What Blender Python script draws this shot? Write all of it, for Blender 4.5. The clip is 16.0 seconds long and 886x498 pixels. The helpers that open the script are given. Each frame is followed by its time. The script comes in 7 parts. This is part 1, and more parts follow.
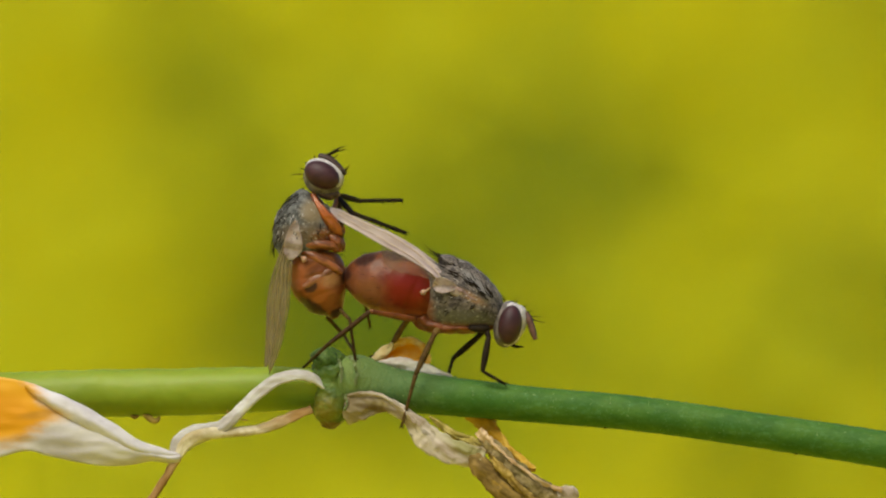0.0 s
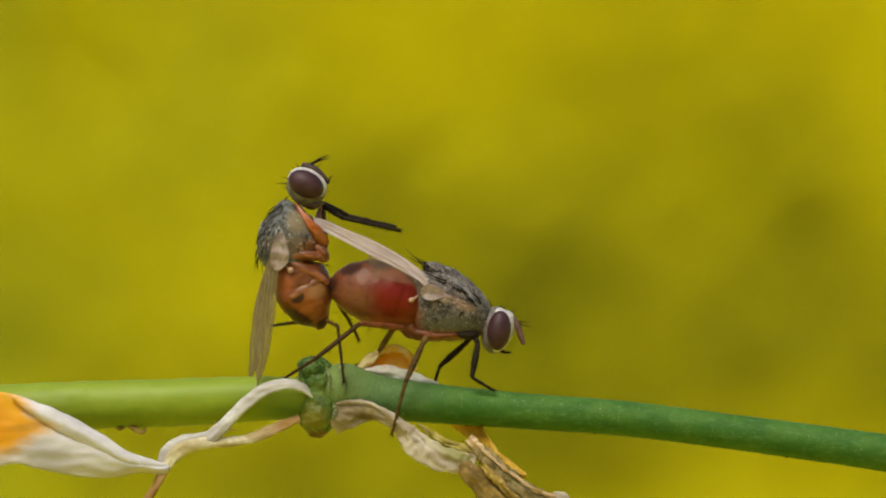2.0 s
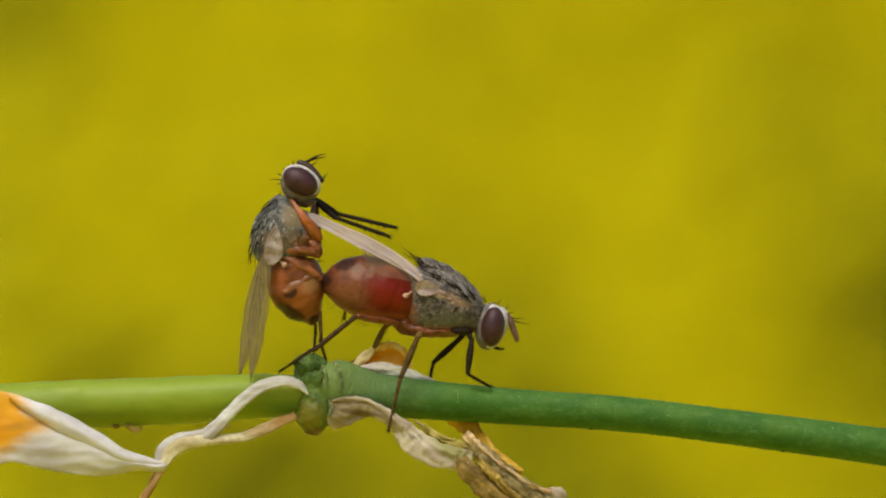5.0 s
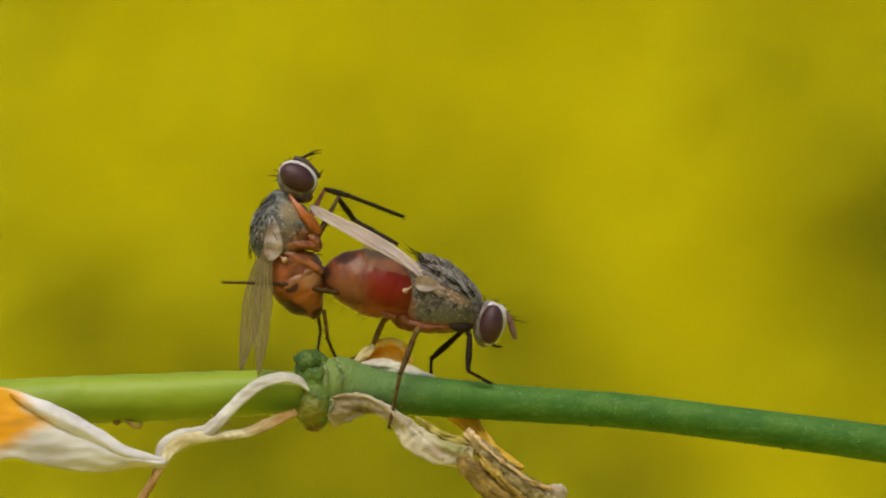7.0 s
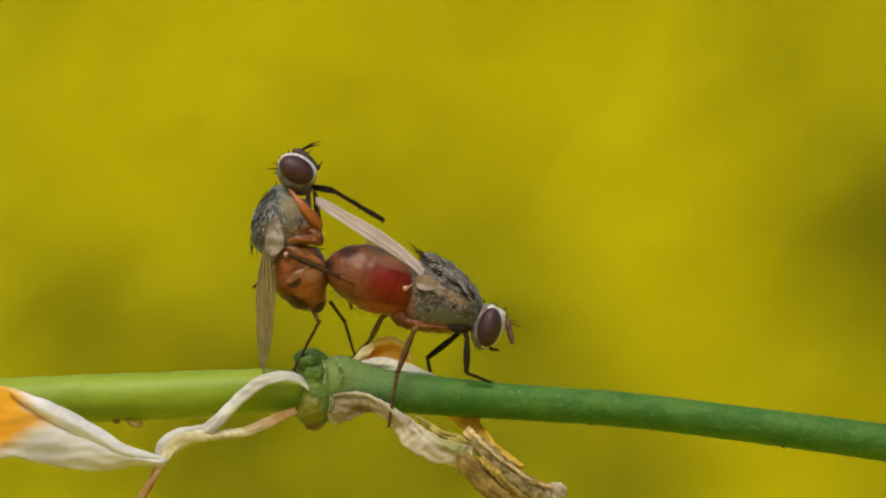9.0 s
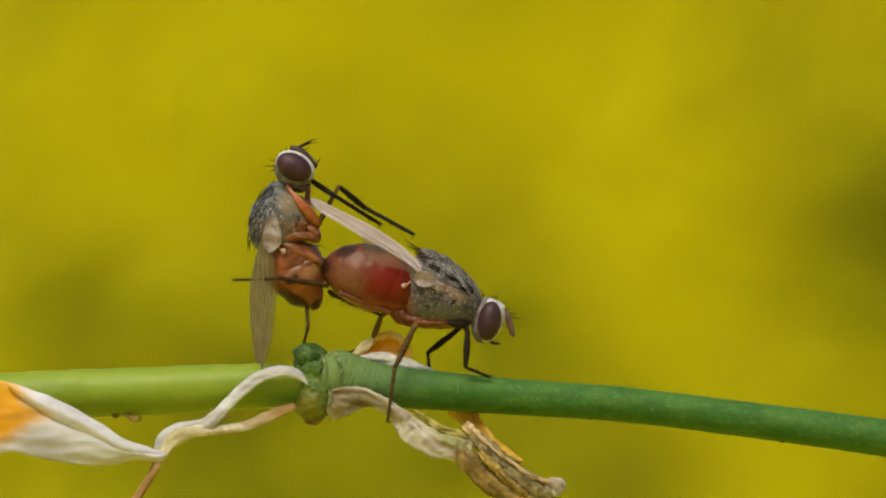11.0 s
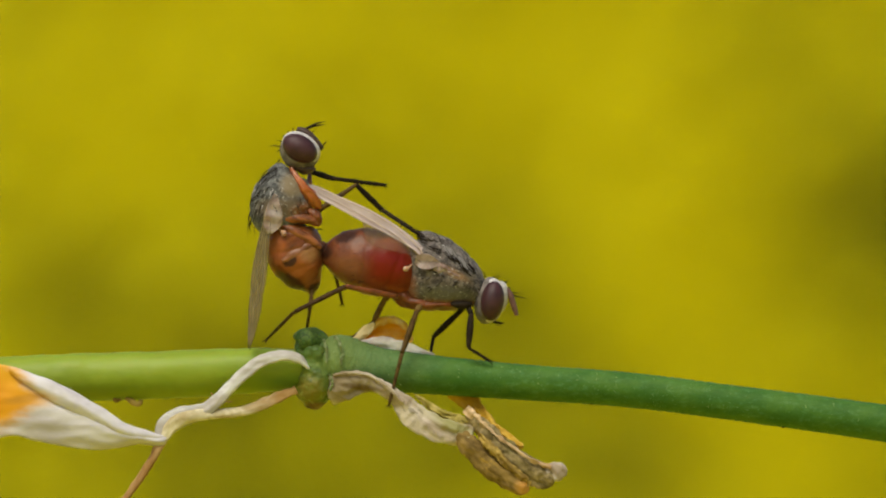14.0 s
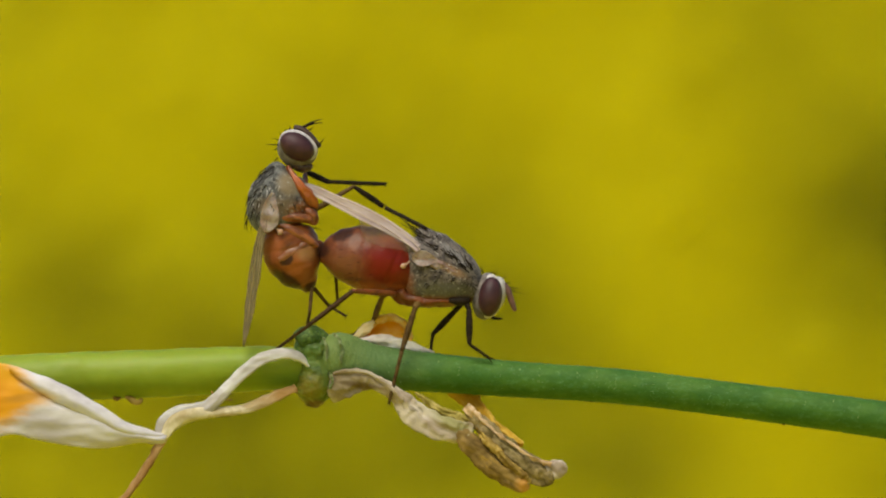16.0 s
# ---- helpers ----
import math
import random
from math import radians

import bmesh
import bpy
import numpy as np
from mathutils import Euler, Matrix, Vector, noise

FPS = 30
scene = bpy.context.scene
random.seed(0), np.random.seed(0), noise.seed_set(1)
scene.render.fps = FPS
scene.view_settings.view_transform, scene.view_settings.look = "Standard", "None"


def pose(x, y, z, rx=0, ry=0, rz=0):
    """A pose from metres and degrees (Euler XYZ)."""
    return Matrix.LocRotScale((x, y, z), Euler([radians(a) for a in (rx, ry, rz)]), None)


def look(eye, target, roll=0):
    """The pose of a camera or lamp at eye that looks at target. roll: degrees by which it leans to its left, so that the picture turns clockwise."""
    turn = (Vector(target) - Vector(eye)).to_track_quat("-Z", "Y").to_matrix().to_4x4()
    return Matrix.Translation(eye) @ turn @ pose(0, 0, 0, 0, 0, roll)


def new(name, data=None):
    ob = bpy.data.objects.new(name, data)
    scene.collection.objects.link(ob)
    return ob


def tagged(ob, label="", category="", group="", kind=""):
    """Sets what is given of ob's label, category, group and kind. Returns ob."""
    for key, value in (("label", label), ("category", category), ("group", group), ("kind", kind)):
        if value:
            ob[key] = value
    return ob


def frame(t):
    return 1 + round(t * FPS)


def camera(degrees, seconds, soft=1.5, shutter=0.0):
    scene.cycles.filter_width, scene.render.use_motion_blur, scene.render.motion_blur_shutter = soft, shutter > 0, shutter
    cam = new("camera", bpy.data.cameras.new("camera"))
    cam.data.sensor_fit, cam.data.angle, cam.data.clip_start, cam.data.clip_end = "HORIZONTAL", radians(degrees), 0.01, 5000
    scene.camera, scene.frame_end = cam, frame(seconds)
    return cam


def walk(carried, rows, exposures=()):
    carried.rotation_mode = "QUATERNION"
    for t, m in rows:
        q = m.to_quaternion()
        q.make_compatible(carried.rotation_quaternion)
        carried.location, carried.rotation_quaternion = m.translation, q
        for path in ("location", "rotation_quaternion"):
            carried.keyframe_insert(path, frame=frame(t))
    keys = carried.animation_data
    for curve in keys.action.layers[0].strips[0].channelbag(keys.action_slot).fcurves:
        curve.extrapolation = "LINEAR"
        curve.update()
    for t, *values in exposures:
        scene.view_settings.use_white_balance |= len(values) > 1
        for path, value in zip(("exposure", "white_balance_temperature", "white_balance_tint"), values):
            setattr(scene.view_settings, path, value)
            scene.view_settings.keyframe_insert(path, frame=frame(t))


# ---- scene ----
# A pair of mating flies on a green plant stem, seen through a long macro lens,
# in front of a flowering mustard field.
U = 0.00002            # plan grid: one fiftieth of a millimetre
FOCUS = 0.7186         # camera to the stem
FIELD = 3.5            # camera to the flowering plants

cam = camera(2.5, 16.0, soft=2.1)
cam.data.dof.use_dof = True
cam.data.dof.focus_distance = FOCUS
cam.data.dof.aperture_fstop = 125.0
PATH = [
    (0.00, pose(0.063901, -0.7186, 0.010051, 89.2614, -0.870, 5.1443)),
    (0.25, pose(0.057179, -0.7186, 0.007936, 89.4315, -0.743, 4.6037)),
    (0.50, pose(0.051155, -0.7186, 0.006775, 89.5257, -0.672, 4.1188)),
    (0.75, pose(0.044966, -0.7186, 0.006155, 89.5776, -0.587, 3.6209)),
    (1.00, pose(0.038321, -0.7186, 0.005704, 89.6161, -0.494, 3.0866)),
    (1.25, pose(0.031231, -0.7186, 0.005269, 89.6523, -0.399, 2.5156)),
    (1.50, pose(0.024311, -0.7186, 0.005134, 89.6647, -0.319, 1.9582)),
    (1.75, pose(0.017921, -0.7186, 0.005478, 89.6401, -0.264, 1.4455)),
    (2.00, pose(0.013045, -0.7186, 0.005529, 89.6388, -0.231, 1.0536)),
    (2.25, pose(0.009675, -0.7186, 0.004893, 89.6901, -0.204, 0.7842)),
    (2.50, pose(0.007790, -0.7186, 0.003713, 89.7847, -0.166, 0.6333)),
    (2.75, pose(0.006482, -0.7186, 0.002406, 89.8887, -0.113, 0.5297)),
    (3.00, pose(0.005541, -0.7186, 0.001124, 89.9907, -0.055, 0.4554)),
    (3.25, pose(0.004567, -0.7186, -0.000237, 90.0988, -0.004, 0.3736)),
    (3.50, pose(0.003570, -0.7186, -0.001765, 90.2202, 0.036, 0.2900)),
    (3.75, pose(0.002694, -0.7186, -0.003306, 90.3416, 0.064, 0.2174)),
    (4.00, pose(0.002042, -0.7186, -0.004487, 90.4342, 0.083, 0.1628)),
    (4.20, pose(0.001668, -0.7186, -0.004848, 90.4616, 0.092, 0.1329)),
    (4.80, pose(0.001213, -0.7186, -0.003759, 90.3709, 0.105, 0.0964)),
    (5.40, pose(0.000972, -0.7186, -0.002285, 90.2494, 0.121, 0.0770)),
    (6.00, pose(0.000836, -0.7186, -0.001037, 90.1460, 0.110, 0.0659)),
    (6.50, pose(0.000621, -0.7186, -0.000345, 90.0876, 0.079, 0.0486)),
    (7.00, pose(0.000296, -0.7186, -0.000100, 90.0678, 0.036, 0.0240)),
    (7.50, pose(0.000222, -0.7186, -0.000045, 90.0629, 0.044, 0.0176)),
    (8.00, pose(0.000193, -0.7186, -0.000042, 90.0613, 0.073, 0.0151)),
    (8.50, pose(0.000133, -0.7186, -0.000033, 90.0595, 0.057, 0.0121)),
    (9.00, pose(0.000134, -0.7186, -0.000012, 90.0571, 0.058, 0.0101)),
    (9.80, pose(0.000088, -0.7186, 0.000006, 90.0497, 0.074, 0.0056)),
    (10.60, pose(0.000065, -0.7186, 0.000021, 90.0424, 0.028, 0.0030)),
    (11.30, pose(0.000053, -0.7186, 0.000036, 90.0360, 0.024, 0.0013)),
    (11.50, pose(0.000052, -0.7186, 0.000064, 90.0322, 0.019, 0.0010)),
    (12.00, pose(0.000054, -0.7186, 0.000026, 90.0182, -0.015, 0.0009)),
    (12.50, pose(0.000006, -0.7186, -0.000061, 90.0030, -0.077, 0.0001)),
    (13.00, pose(0.000006, -0.7186, -0.000028, 89.9954, -0.106, 0.0001)),
    (13.50, pose(-0.000007, -0.7186, -0.000001, 89.9958, -0.108, -0.0001)),
    (14.00, pose(-0.000014, -0.7186, 0.000004, 89.9978, -0.083, -0.0002)),
    (14.50, pose(-0.000000, -0.7186, 0.000012, 89.9991, -0.031, 0.0000)),
    (15.00, pose(0.000005, -0.7186, 0.000004, 89.9973, 0.006, 0.0001)),
    (15.50, pose(0.000001, -0.7186, -0.000004, 89.9948, 0.038, 0.0000)),
    (16.00, pose(-0.000000, -0.7186, -0.000006, 89.9921, 0.050, -0.0000)),
]
walk(cam, PATH, [(0.0, 0.23, 6650, 0), (16.0, 0.23, 6650, 0)])

# ---- light: bright hazy day ----
world = bpy.data.worlds.new("world")
scene.world = world
world.use_nodes = True
wn = world.node_tree
sky = wn.nodes.new("ShaderNodeTexSky")
sky.sky_type = "NISHITA"
sky.sun_disc = False
sky.sun_elevation = radians(58.6)
sky.sun_rotation = radians(206.6)
sky.dust_density = 3.0
wn.nodes["Background"].inputs[1].default_value = 0.10
wn.links.new(sky.outputs[0], wn.nodes["Background"].inputs[0])
sun_data = bpy.data.lights.new("sun", "SUN")
sun_data.energy, sun_data.angle, sun_data.color = 2.6, radians(35), (1.0, 0.95, 0.86)
sun = new("sun", sun_data)
sun.matrix_world = look((-0.3, -0.6, 1.1), (0, 0, 0))


# ---- materials ----
class Mat:
    """A procedural surface: two mixed tones, marks of colour, grain and relief."""

    def __init__(self, name, a, b, scale=2000.0, rough=0.5, detail=4.0, low=0.35, high=0.65, stretch=(1, 1, 1), turn=0.0):
        self.m = bpy.data.materials.new(name)
        self.m.use_nodes = True
        self.t = self.m.node_tree
        self.b = self.t.nodes["Principled BSDF"]
        self.b.inputs["Roughness"].default_value = rough
        tc = self.t.nodes.new("ShaderNodeTexCoord")
        self.obj = tc.outputs["Object"]
        sc = self.t.nodes.new("ShaderNodeMapping")
        sc.vector_type = "TEXTURE"
        sc.inputs["Rotation"].default_value = (0, radians(turn), 0)
        sc.inputs["Scale"].default_value = [1 / v for v in stretch]
        self.t.links.new(self.obj, sc.inputs["Vector"])
        self.vec = sc.outputs[0]
        fac = self.ramp(self.noise(scale, detail), low, high)
        self.color = self.mix(fac, a, b)

    def noise(self, scale, detail=4.0, rough=0.6):
        n = self.t.nodes.new("ShaderNodeTexNoise")
        n.inputs["Scale"].default_value = scale
        n.inputs["Detail"].default_value = detail
        n.inputs["Roughness"].default_value = rough
        self.t.links.new(self.vec, n.inputs["Vector"])
        return n.outputs["Fac"]

    def cells(self, scale, feature="DISTANCE_TO_EDGE"):
        n = self.t.nodes.new("ShaderNodeTexVoronoi")
        n.feature = feature
        n.inputs["Scale"].default_value = scale
        self.t.links.new(self.vec, n.inputs["Vector"])
        return n.outputs["Distance"]

    def ramp(self, value, low, high, out0=0.0, out1=1.0):
        n = self.t.nodes.new("ShaderNodeMapRange")
        n.interpolation_type = "SMOOTHSTEP"
        for i, v in zip((1, 2, 3, 4), (low, high, out0, out1)):
            n.inputs[i].default_value = v
        self.t.links.new(value, n.inputs[0])
        return n.outputs[0]

    def times(self, p, q):
        n = self.t.nodes.new("ShaderNodeMath")
        n.operation = "MULTIPLY"
        for i, v in enumerate((p, q)):
            if isinstance(v, (int, float)):
                n.inputs[i].default_value = v
            else:
                self.t.links.new(v, n.inputs[i])
        return n.outputs[0]

    def mix(self, fac, a, b):
        n = self.t.nodes.new("ShaderNodeMix")
        n.data_type = "RGBA"
        for i, v in ((0, fac), (6, a), (7, b)):
            if isinstance(v, (int, float)):
                n.inputs[i].default_value = v
            elif isinstance(v, tuple):
                n.inputs[i].default_value = (*v, 1)
            else:
                self.t.links.new(v, n.inputs[i])
        return n.outputs[2]

    def over(self, fac, color):
        self.color = self.mix(fac, self.color, color)
        return self

    def mark(self, centre, radii, color, angle=0.0, soft=0.35, strength=1.0, rough_edge=0.25):
        """A mark of colour round a point (x, z of the thing's own space)."""
        s = self.t.nodes.new("ShaderNodeMapping")
        s.vector_type = "TEXTURE"
        s.inputs["Location"].default_value = (centre[0], 0, centre[1])
        s.inputs["Rotation"].default_value = (0, radians(angle), 0)
        s.inputs["Scale"].default_value = (radii[0], 1000, radii[1])
        self.t.links.new(self.obj, s.inputs["Vector"])
        n = self.t.nodes.new("ShaderNodeVectorMath")
        n.operation = "LENGTH"
        self.t.links.new(s.outputs[0], n.inputs[0])
        add = self.t.nodes.new("ShaderNodeMath")
        add.operation = "MULTIPLY_ADD"
        self.t.links.new(self.noise(5000, 3), add.inputs[0])
        add.inputs[1].default_value = rough_edge * 2
        self.t.links.new(n.outputs["Value"], add.inputs[2])
        fac = self.ramp(add.outputs[0], 1 + rough_edge - soft, 1 + rough_edge + soft, strength, 0.0)
        return self.over(fac, color)

    def along(self, axis, start, end, color, strength=1.0, rough_edge=0.0):
        """A tone that sets in along one axis of the thing's own space."""
        n = self.t.nodes.new("ShaderNodeSeparateXYZ")
        self.t.links.new(self.obj, n.inputs[0])
        v = n.outputs["XYZ".index(axis)]
        if rough_edge:
            add = self.t.nodes.new("ShaderNodeMath")
            add.operation = "MULTIPLY_ADD"
            self.t.links.new(self.noise(1500, 4), add.inputs[0])
            add.inputs[1].default_value = rough_edge
            self.t.links.new(v, add.inputs[2])
            v = add.outputs[0]
        return self.over(self.ramp(v, start, end, 0.0, strength), color)

    def done(self, bump=0.0, bump_scale=8000.0, sss=0.0, sss_scale=0.0002, coat=0.0, spec=0.5, sheen=0.0, clear=0.0, translucent=0.0):
        self.t.links.new(self.color, self.b.inputs["Base Color"])
        self.b.inputs["Specular IOR Level"].default_value = spec
        if sss:
            self.b.inputs["Subsurface Weight"].default_value = sss
            self.b.inputs["Subsurface Scale"].default_value = sss_scale
            self.b.inputs["Subsurface Radius"].default_value = (1.0, 0.45, 0.2)
        if coat:
            self.b.inputs["Coat Weight"].default_value = coat
            self.b.inputs["Coat Roughness"].default_value = 0.2
        if sheen:
            self.b.inputs["Sheen Weight"].default_value = sheen
        if bump:
            n = self.t.nodes.new("ShaderNodeBump")
            n.inputs["Strength"].default_value = bump
            n.inputs["Distance"].default_value = 0.00002
            self.t.links.new(self.noise(bump_scale, 3), n.inputs["Height"])
            self.t.links.new(n.outputs[0], self.b.inputs["Normal"])
        out = self.t.nodes["Material Output"]
        last = self.b.outputs[0]
        if translucent:
            tl = self.t.nodes.new("ShaderNodeBsdfTranslucent")
            self.t.links.new(self.color, tl.inputs[0])
            mx = self.t.nodes.new("ShaderNodeMixShader")
            mx.inputs[0].default_value = translucent
            self.t.links.new(last, mx.inputs[1])
            self.t.links.new(tl.outputs[0], mx.inputs[2])
            last = mx.outputs[0]
        if clear:
            tr = self.t.nodes.new("ShaderNodeBsdfTransparent")
            tr.inputs[0].default_value = (0.95, 0.93, 0.85, 1)
            mx = self.t.nodes.new("ShaderNodeMixShader")
            mx.inputs[0].default_value = clear
            self.t.links.new(last, mx.inputs[1])
            self.t.links.new(tr.outputs[0], mx.inputs[2])
            last = mx.outputs[0]
        self.t.links.new(last, out.inputs["Surface"])
        return self.m


def P(x, y, d=0.0):
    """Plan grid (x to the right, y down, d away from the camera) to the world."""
    return Vector(((x - 784) * U, d * U, (441 - y) * U))


STEM_AT = P(784, 660)
FEMALE_AT = P(735, 545, -20)
MALE_AT = P(540, 520, 0)


def rel(base, x, y):
    v = P(x, y) - base
    return (v.x, v.z)


YELLOW_GREEN = Mat("light_stem_skin", (0.19, 0.245, 0.01), (0.22, 0.275, 0.015), 1300, 0.5, stretch=(0.3, 1, 1))
YELLOW_GREEN.over(YELLOW_GREEN.ramp(YELLOW_GREEN.noise(350, 3), 0.5, 0.7, 0, 0.35), (0.24, 0.29, 0.03))
# darker green low on the arm, next to the node
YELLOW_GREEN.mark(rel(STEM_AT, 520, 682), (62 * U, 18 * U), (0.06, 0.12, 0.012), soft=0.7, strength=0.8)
YELLOW_GREEN = YELLOW_GREEN.done(bump=0.2, bump_scale=5000, sss=0.25, sss_scale=0.0003, spec=0.3)
DARK_GREEN = Mat("dark_stem_skin", (0.036, 0.1, 0.01), (0.062, 0.135, 0.015), 1500, 0.6, stretch=(0.5, 1, 1))
DARK_GREEN.over(DARK_GREEN.ramp(DARK_GREEN.noise(7000, 5), 0.5, 0.68, 0, 0.25), (0.12, 0.24, 0.09))
DARK_GREEN.mark(rel(STEM_AT, 610, 632), (120 * U, 60 * U), (0.13, 0.19, 0.07), soft=0.9, strength=0.75)
DARK_GREEN.mark(rel(STEM_AT, 585, 628), (46 * U, 56 * U), (0.15, 0.2, 0.05), soft=0.9, strength=0.9)
DARK_GREEN.vec = DARK_GREEN.obj
DARK_GREEN.over(DARK_GREEN.ramp(DARK_GREEN.noise(14000, 3), 0.52, 0.7, 0, 0.45), (0.02, 0.085, 0.012))
DARK_GREEN.over(DARK_GREEN.times(DARK_GREEN.ramp(DARK_GREEN.cells(9000, "F1"), 0.2, 0.08), DARK_GREEN.ramp(DARK_GREEN.noise(1200, 2), 0.4, 0.65, 0, 0.5)), (0.26, 0.38, 0.2))
DARK_GREEN = DARK_GREEN.done(bump=0.7, bump_scale=9000, sss=0.1, sss_scale=0.0002, spec=0.17)
BUD_GREEN = Mat("bud_skin", (0.032, 0.07, 0.01), (0.08, 0.125, 0.02), 2600, 0.6, detail=6)
BUD_GREEN.over(BUD_GREEN.ramp(BUD_GREEN.noise(4500, 5), 0.58, 0.68, 0, 0.45), (0.2, 0.23, 0.06))
BUD_GREEN.over(BUD_GREEN.ramp(BUD_GREEN.cells(5200), 0.12, 0.02, 0, 0.6), (0.015, 0.03, 0.006))
BUD_GREEN = BUD_GREEN.done(bump=1.4, bump_scale=4200, sss=0.15, spec=0.2)
SCALE_TAN = Mat("scale_edge", (0.1, 0.145, 0.04), (0.22, 0.24, 0.1), 3000, 0.7).done(bump=0.5, bump_scale=5000)
STEM_FUZZ = Mat("stem_fuzz", (0.2, 0.26, 0.09), (0.36, 0.4, 0.2), 4000, 0.7).done()
NODE_GREEN = Mat("node_skin", (0.055, 0.105, 0.013), (0.105, 0.16, 0.024), 1800, 0.5)
NODE_GREEN.mark(rel(STEM_AT, 584, 636), (24 * U, 50 * U), (0.125, 0.17, 0.035), soft=0.9, strength=0.9)
NODE_GREEN.mark(rel(STEM_AT, 548, 692), (24 * U, 28 * U), (0.18, 0.14, 0.018), soft=0.7, strength=0.85)
NODE_GREEN.mark(rel(STEM_AT, 560, 722), (30 * U, 9 * U), (0.12, 0.05, 0.02), soft=0.5, strength=0.8)
NODE_GREEN.mark(rel(STEM_AT, 548, 602), (26 * U, 24 * U), (0.045, 0.085, 0.012), soft=0.8, strength=0.85)
NODE_GREEN.over(NODE_GREEN.ramp(NODE_GREEN.noise(4500, 5), 0.56, 0.66, 0, 0.5), (0.2, 0.23, 0.05))
NODE_GREEN.over(NODE_GREEN.ramp(NODE_GREEN.noise(2600, 3), 0.56, 0.64, 0, 0.55), (0.035, 0.065, 0.01))
NODE_GREEN = NODE_GREEN.done(bump=1.3, bump_scale=4200, sss=0.25, spec=0.25)
DRY_WHITE = Mat("bleached_petal", (0.47, 0.41, 0.36), (0.74, 0.7, 0.66), 1300, 0.7, stretch=(0.35, 1, 1)).done(
    bump=0.5, bump_scale=4000, translucent=0.25)
PETAL = Mat("withered_petal", (0.46, 0.405, 0.42), (0.65, 0.595, 0.62), 900, 0.6, stretch=(0.4, 1, 1))
PETAL.mark(rel(P(540, 650), -20, 695), (72 * U, 66 * U), (0.66, 0.31, 0.006), 10, soft=0.3, strength=1.0, rough_edge=0.2)
PETAL.mark(rel(P(540, 650), 20, 703), (66 * U, 17 * U), (0.66, 0.31, 0.006), 6, soft=0.5, strength=0.95, rough_edge=0.2)
PETAL.mark(rel(P(540, 650), -20, 705), (66 * U, 34 * U), (0.64, 0.24, 0.006), 10, soft=0.6, strength=0.6, rough_edge=0.3)
PETAL.mark(rel(P(540, 650), 46, 708), (34 * U, 7 * U), (0.4, 0.18, 0.02), -8, soft=0.6, strength=0.6)
PETAL = PETAL.done(bump=0.5, bump_scale=2500, translucent=0.04, spec=0.3)
HUSK_GREY = Mat("grey_sepal", (0.1, 0.07, 0.024), (0.3, 0.22, 0.1), 3600, 0.8, detail=8, stretch=(0.5, 1, 1), turn=38)
HUSK_GREY.over(HUSK_GREY.ramp(HUSK_GREY.noise(1300), 0.55, 0.66, 0, 0.7), (0.2, 0.2, 0.06))
HUSK_GREY = HUSK_GREY.done(bump=1.0, bump_scale=6500, spec=0.15)
DRY_TAN = Mat("dry_sepal", (0.36, 0.27, 0.19), (0.64, 0.54, 0.43), 2000, 0.8, detail=6, stretch=(0.3, 1, 1), turn=30)
DRY_TAN.over(DRY_TAN.ramp(DRY_TAN.noise(2200), 0.6, 0.66, 0, 0.6), (0.2, 0.155, 0.11))
DRY_TAN.mark(rel(P(600, 690), 612, 686), (44 * U, 30 * U), (0.2, 0.14, 0.06), 10, soft=0.7, strength=0.75)
# shadow of the strip's fold, painted as a thin dark brown line
DRY_TAN.mark(rel(P(600, 690), 640, 687), (34 * U, 5 * U), (0.12, 0.07, 0.03), 8, soft=0.6, strength=0.8)
DRY_TAN.mark(rel(P(600, 690), 800, 752), (40 * U, 12 * U), (0.3, 0.29, 0.08), 30, soft=0.8, strength=0.7)
DRY_TAN = DRY_TAN.done(bump=0.8, bump_scale=4500, translucent=0.15, spec=0.15)
DRY_PINK = Mat("dry_stalk", (0.38, 0.29, 0.15), (0.62, 0.53, 0.36), 1500, 0.75)
DRY_PINK.mark(rel(P(540, 650), 515, 695), (60 * U, 24 * U), (0.3, 0.15, 0.035), -20, soft=0.8, strength=0.9)
DRY_PINK = DRY_PINK.done(bump=0.6, bump_scale=3500, spec=0.2)
STALK = Mat("brown_stalk", (0.28, 0.14, 0.045), (0.5, 0.31, 0.15), 1500, 0.75, stretch=(1, 1, 0.4)).done(bump=0.6, bump_scale=3500, spec=0.15)
DRY_BROWN = Mat("curled_sepal", (0.11, 0.065, 0.015), (0.27, 0.17, 0.05), 3000, 0.8, detail=8, stretch=(0.4, 1, 1), turn=40)
DRY_BROWN.over(DRY_BROWN.ramp(DRY_BROWN.noise(1500), 0.52, 0.64, 0, 0.8), (0.42, 0.25, 0.04))
DRY_BROWN.mark(rel(P(600, 690), 930, 862), (17 * U, 15 * U), (0.5, 0.24, 0.05), soft=0.6, strength=0.85)
DRY_BROWN = DRY_BROWN.done(bump=1.0, bump_scale=6500, spec=0.2)
ORANGE_PETAL = Mat("orange_petal", (0.85, 0.46, 0.03), (0.9, 0.62, 0.12), 1500, 0.6)
ORANGE_PETAL.over(ORANGE_PETAL.ramp(ORANGE_PETAL.noise(900, 3), 0.56, 0.7, 0, 0.4), (0.45, 0.22, 0.02))
ORANGE_PETAL = ORANGE_PETAL.done(bump=0.5, bump_scale=3000, translucent=0.35, spec=0.2)

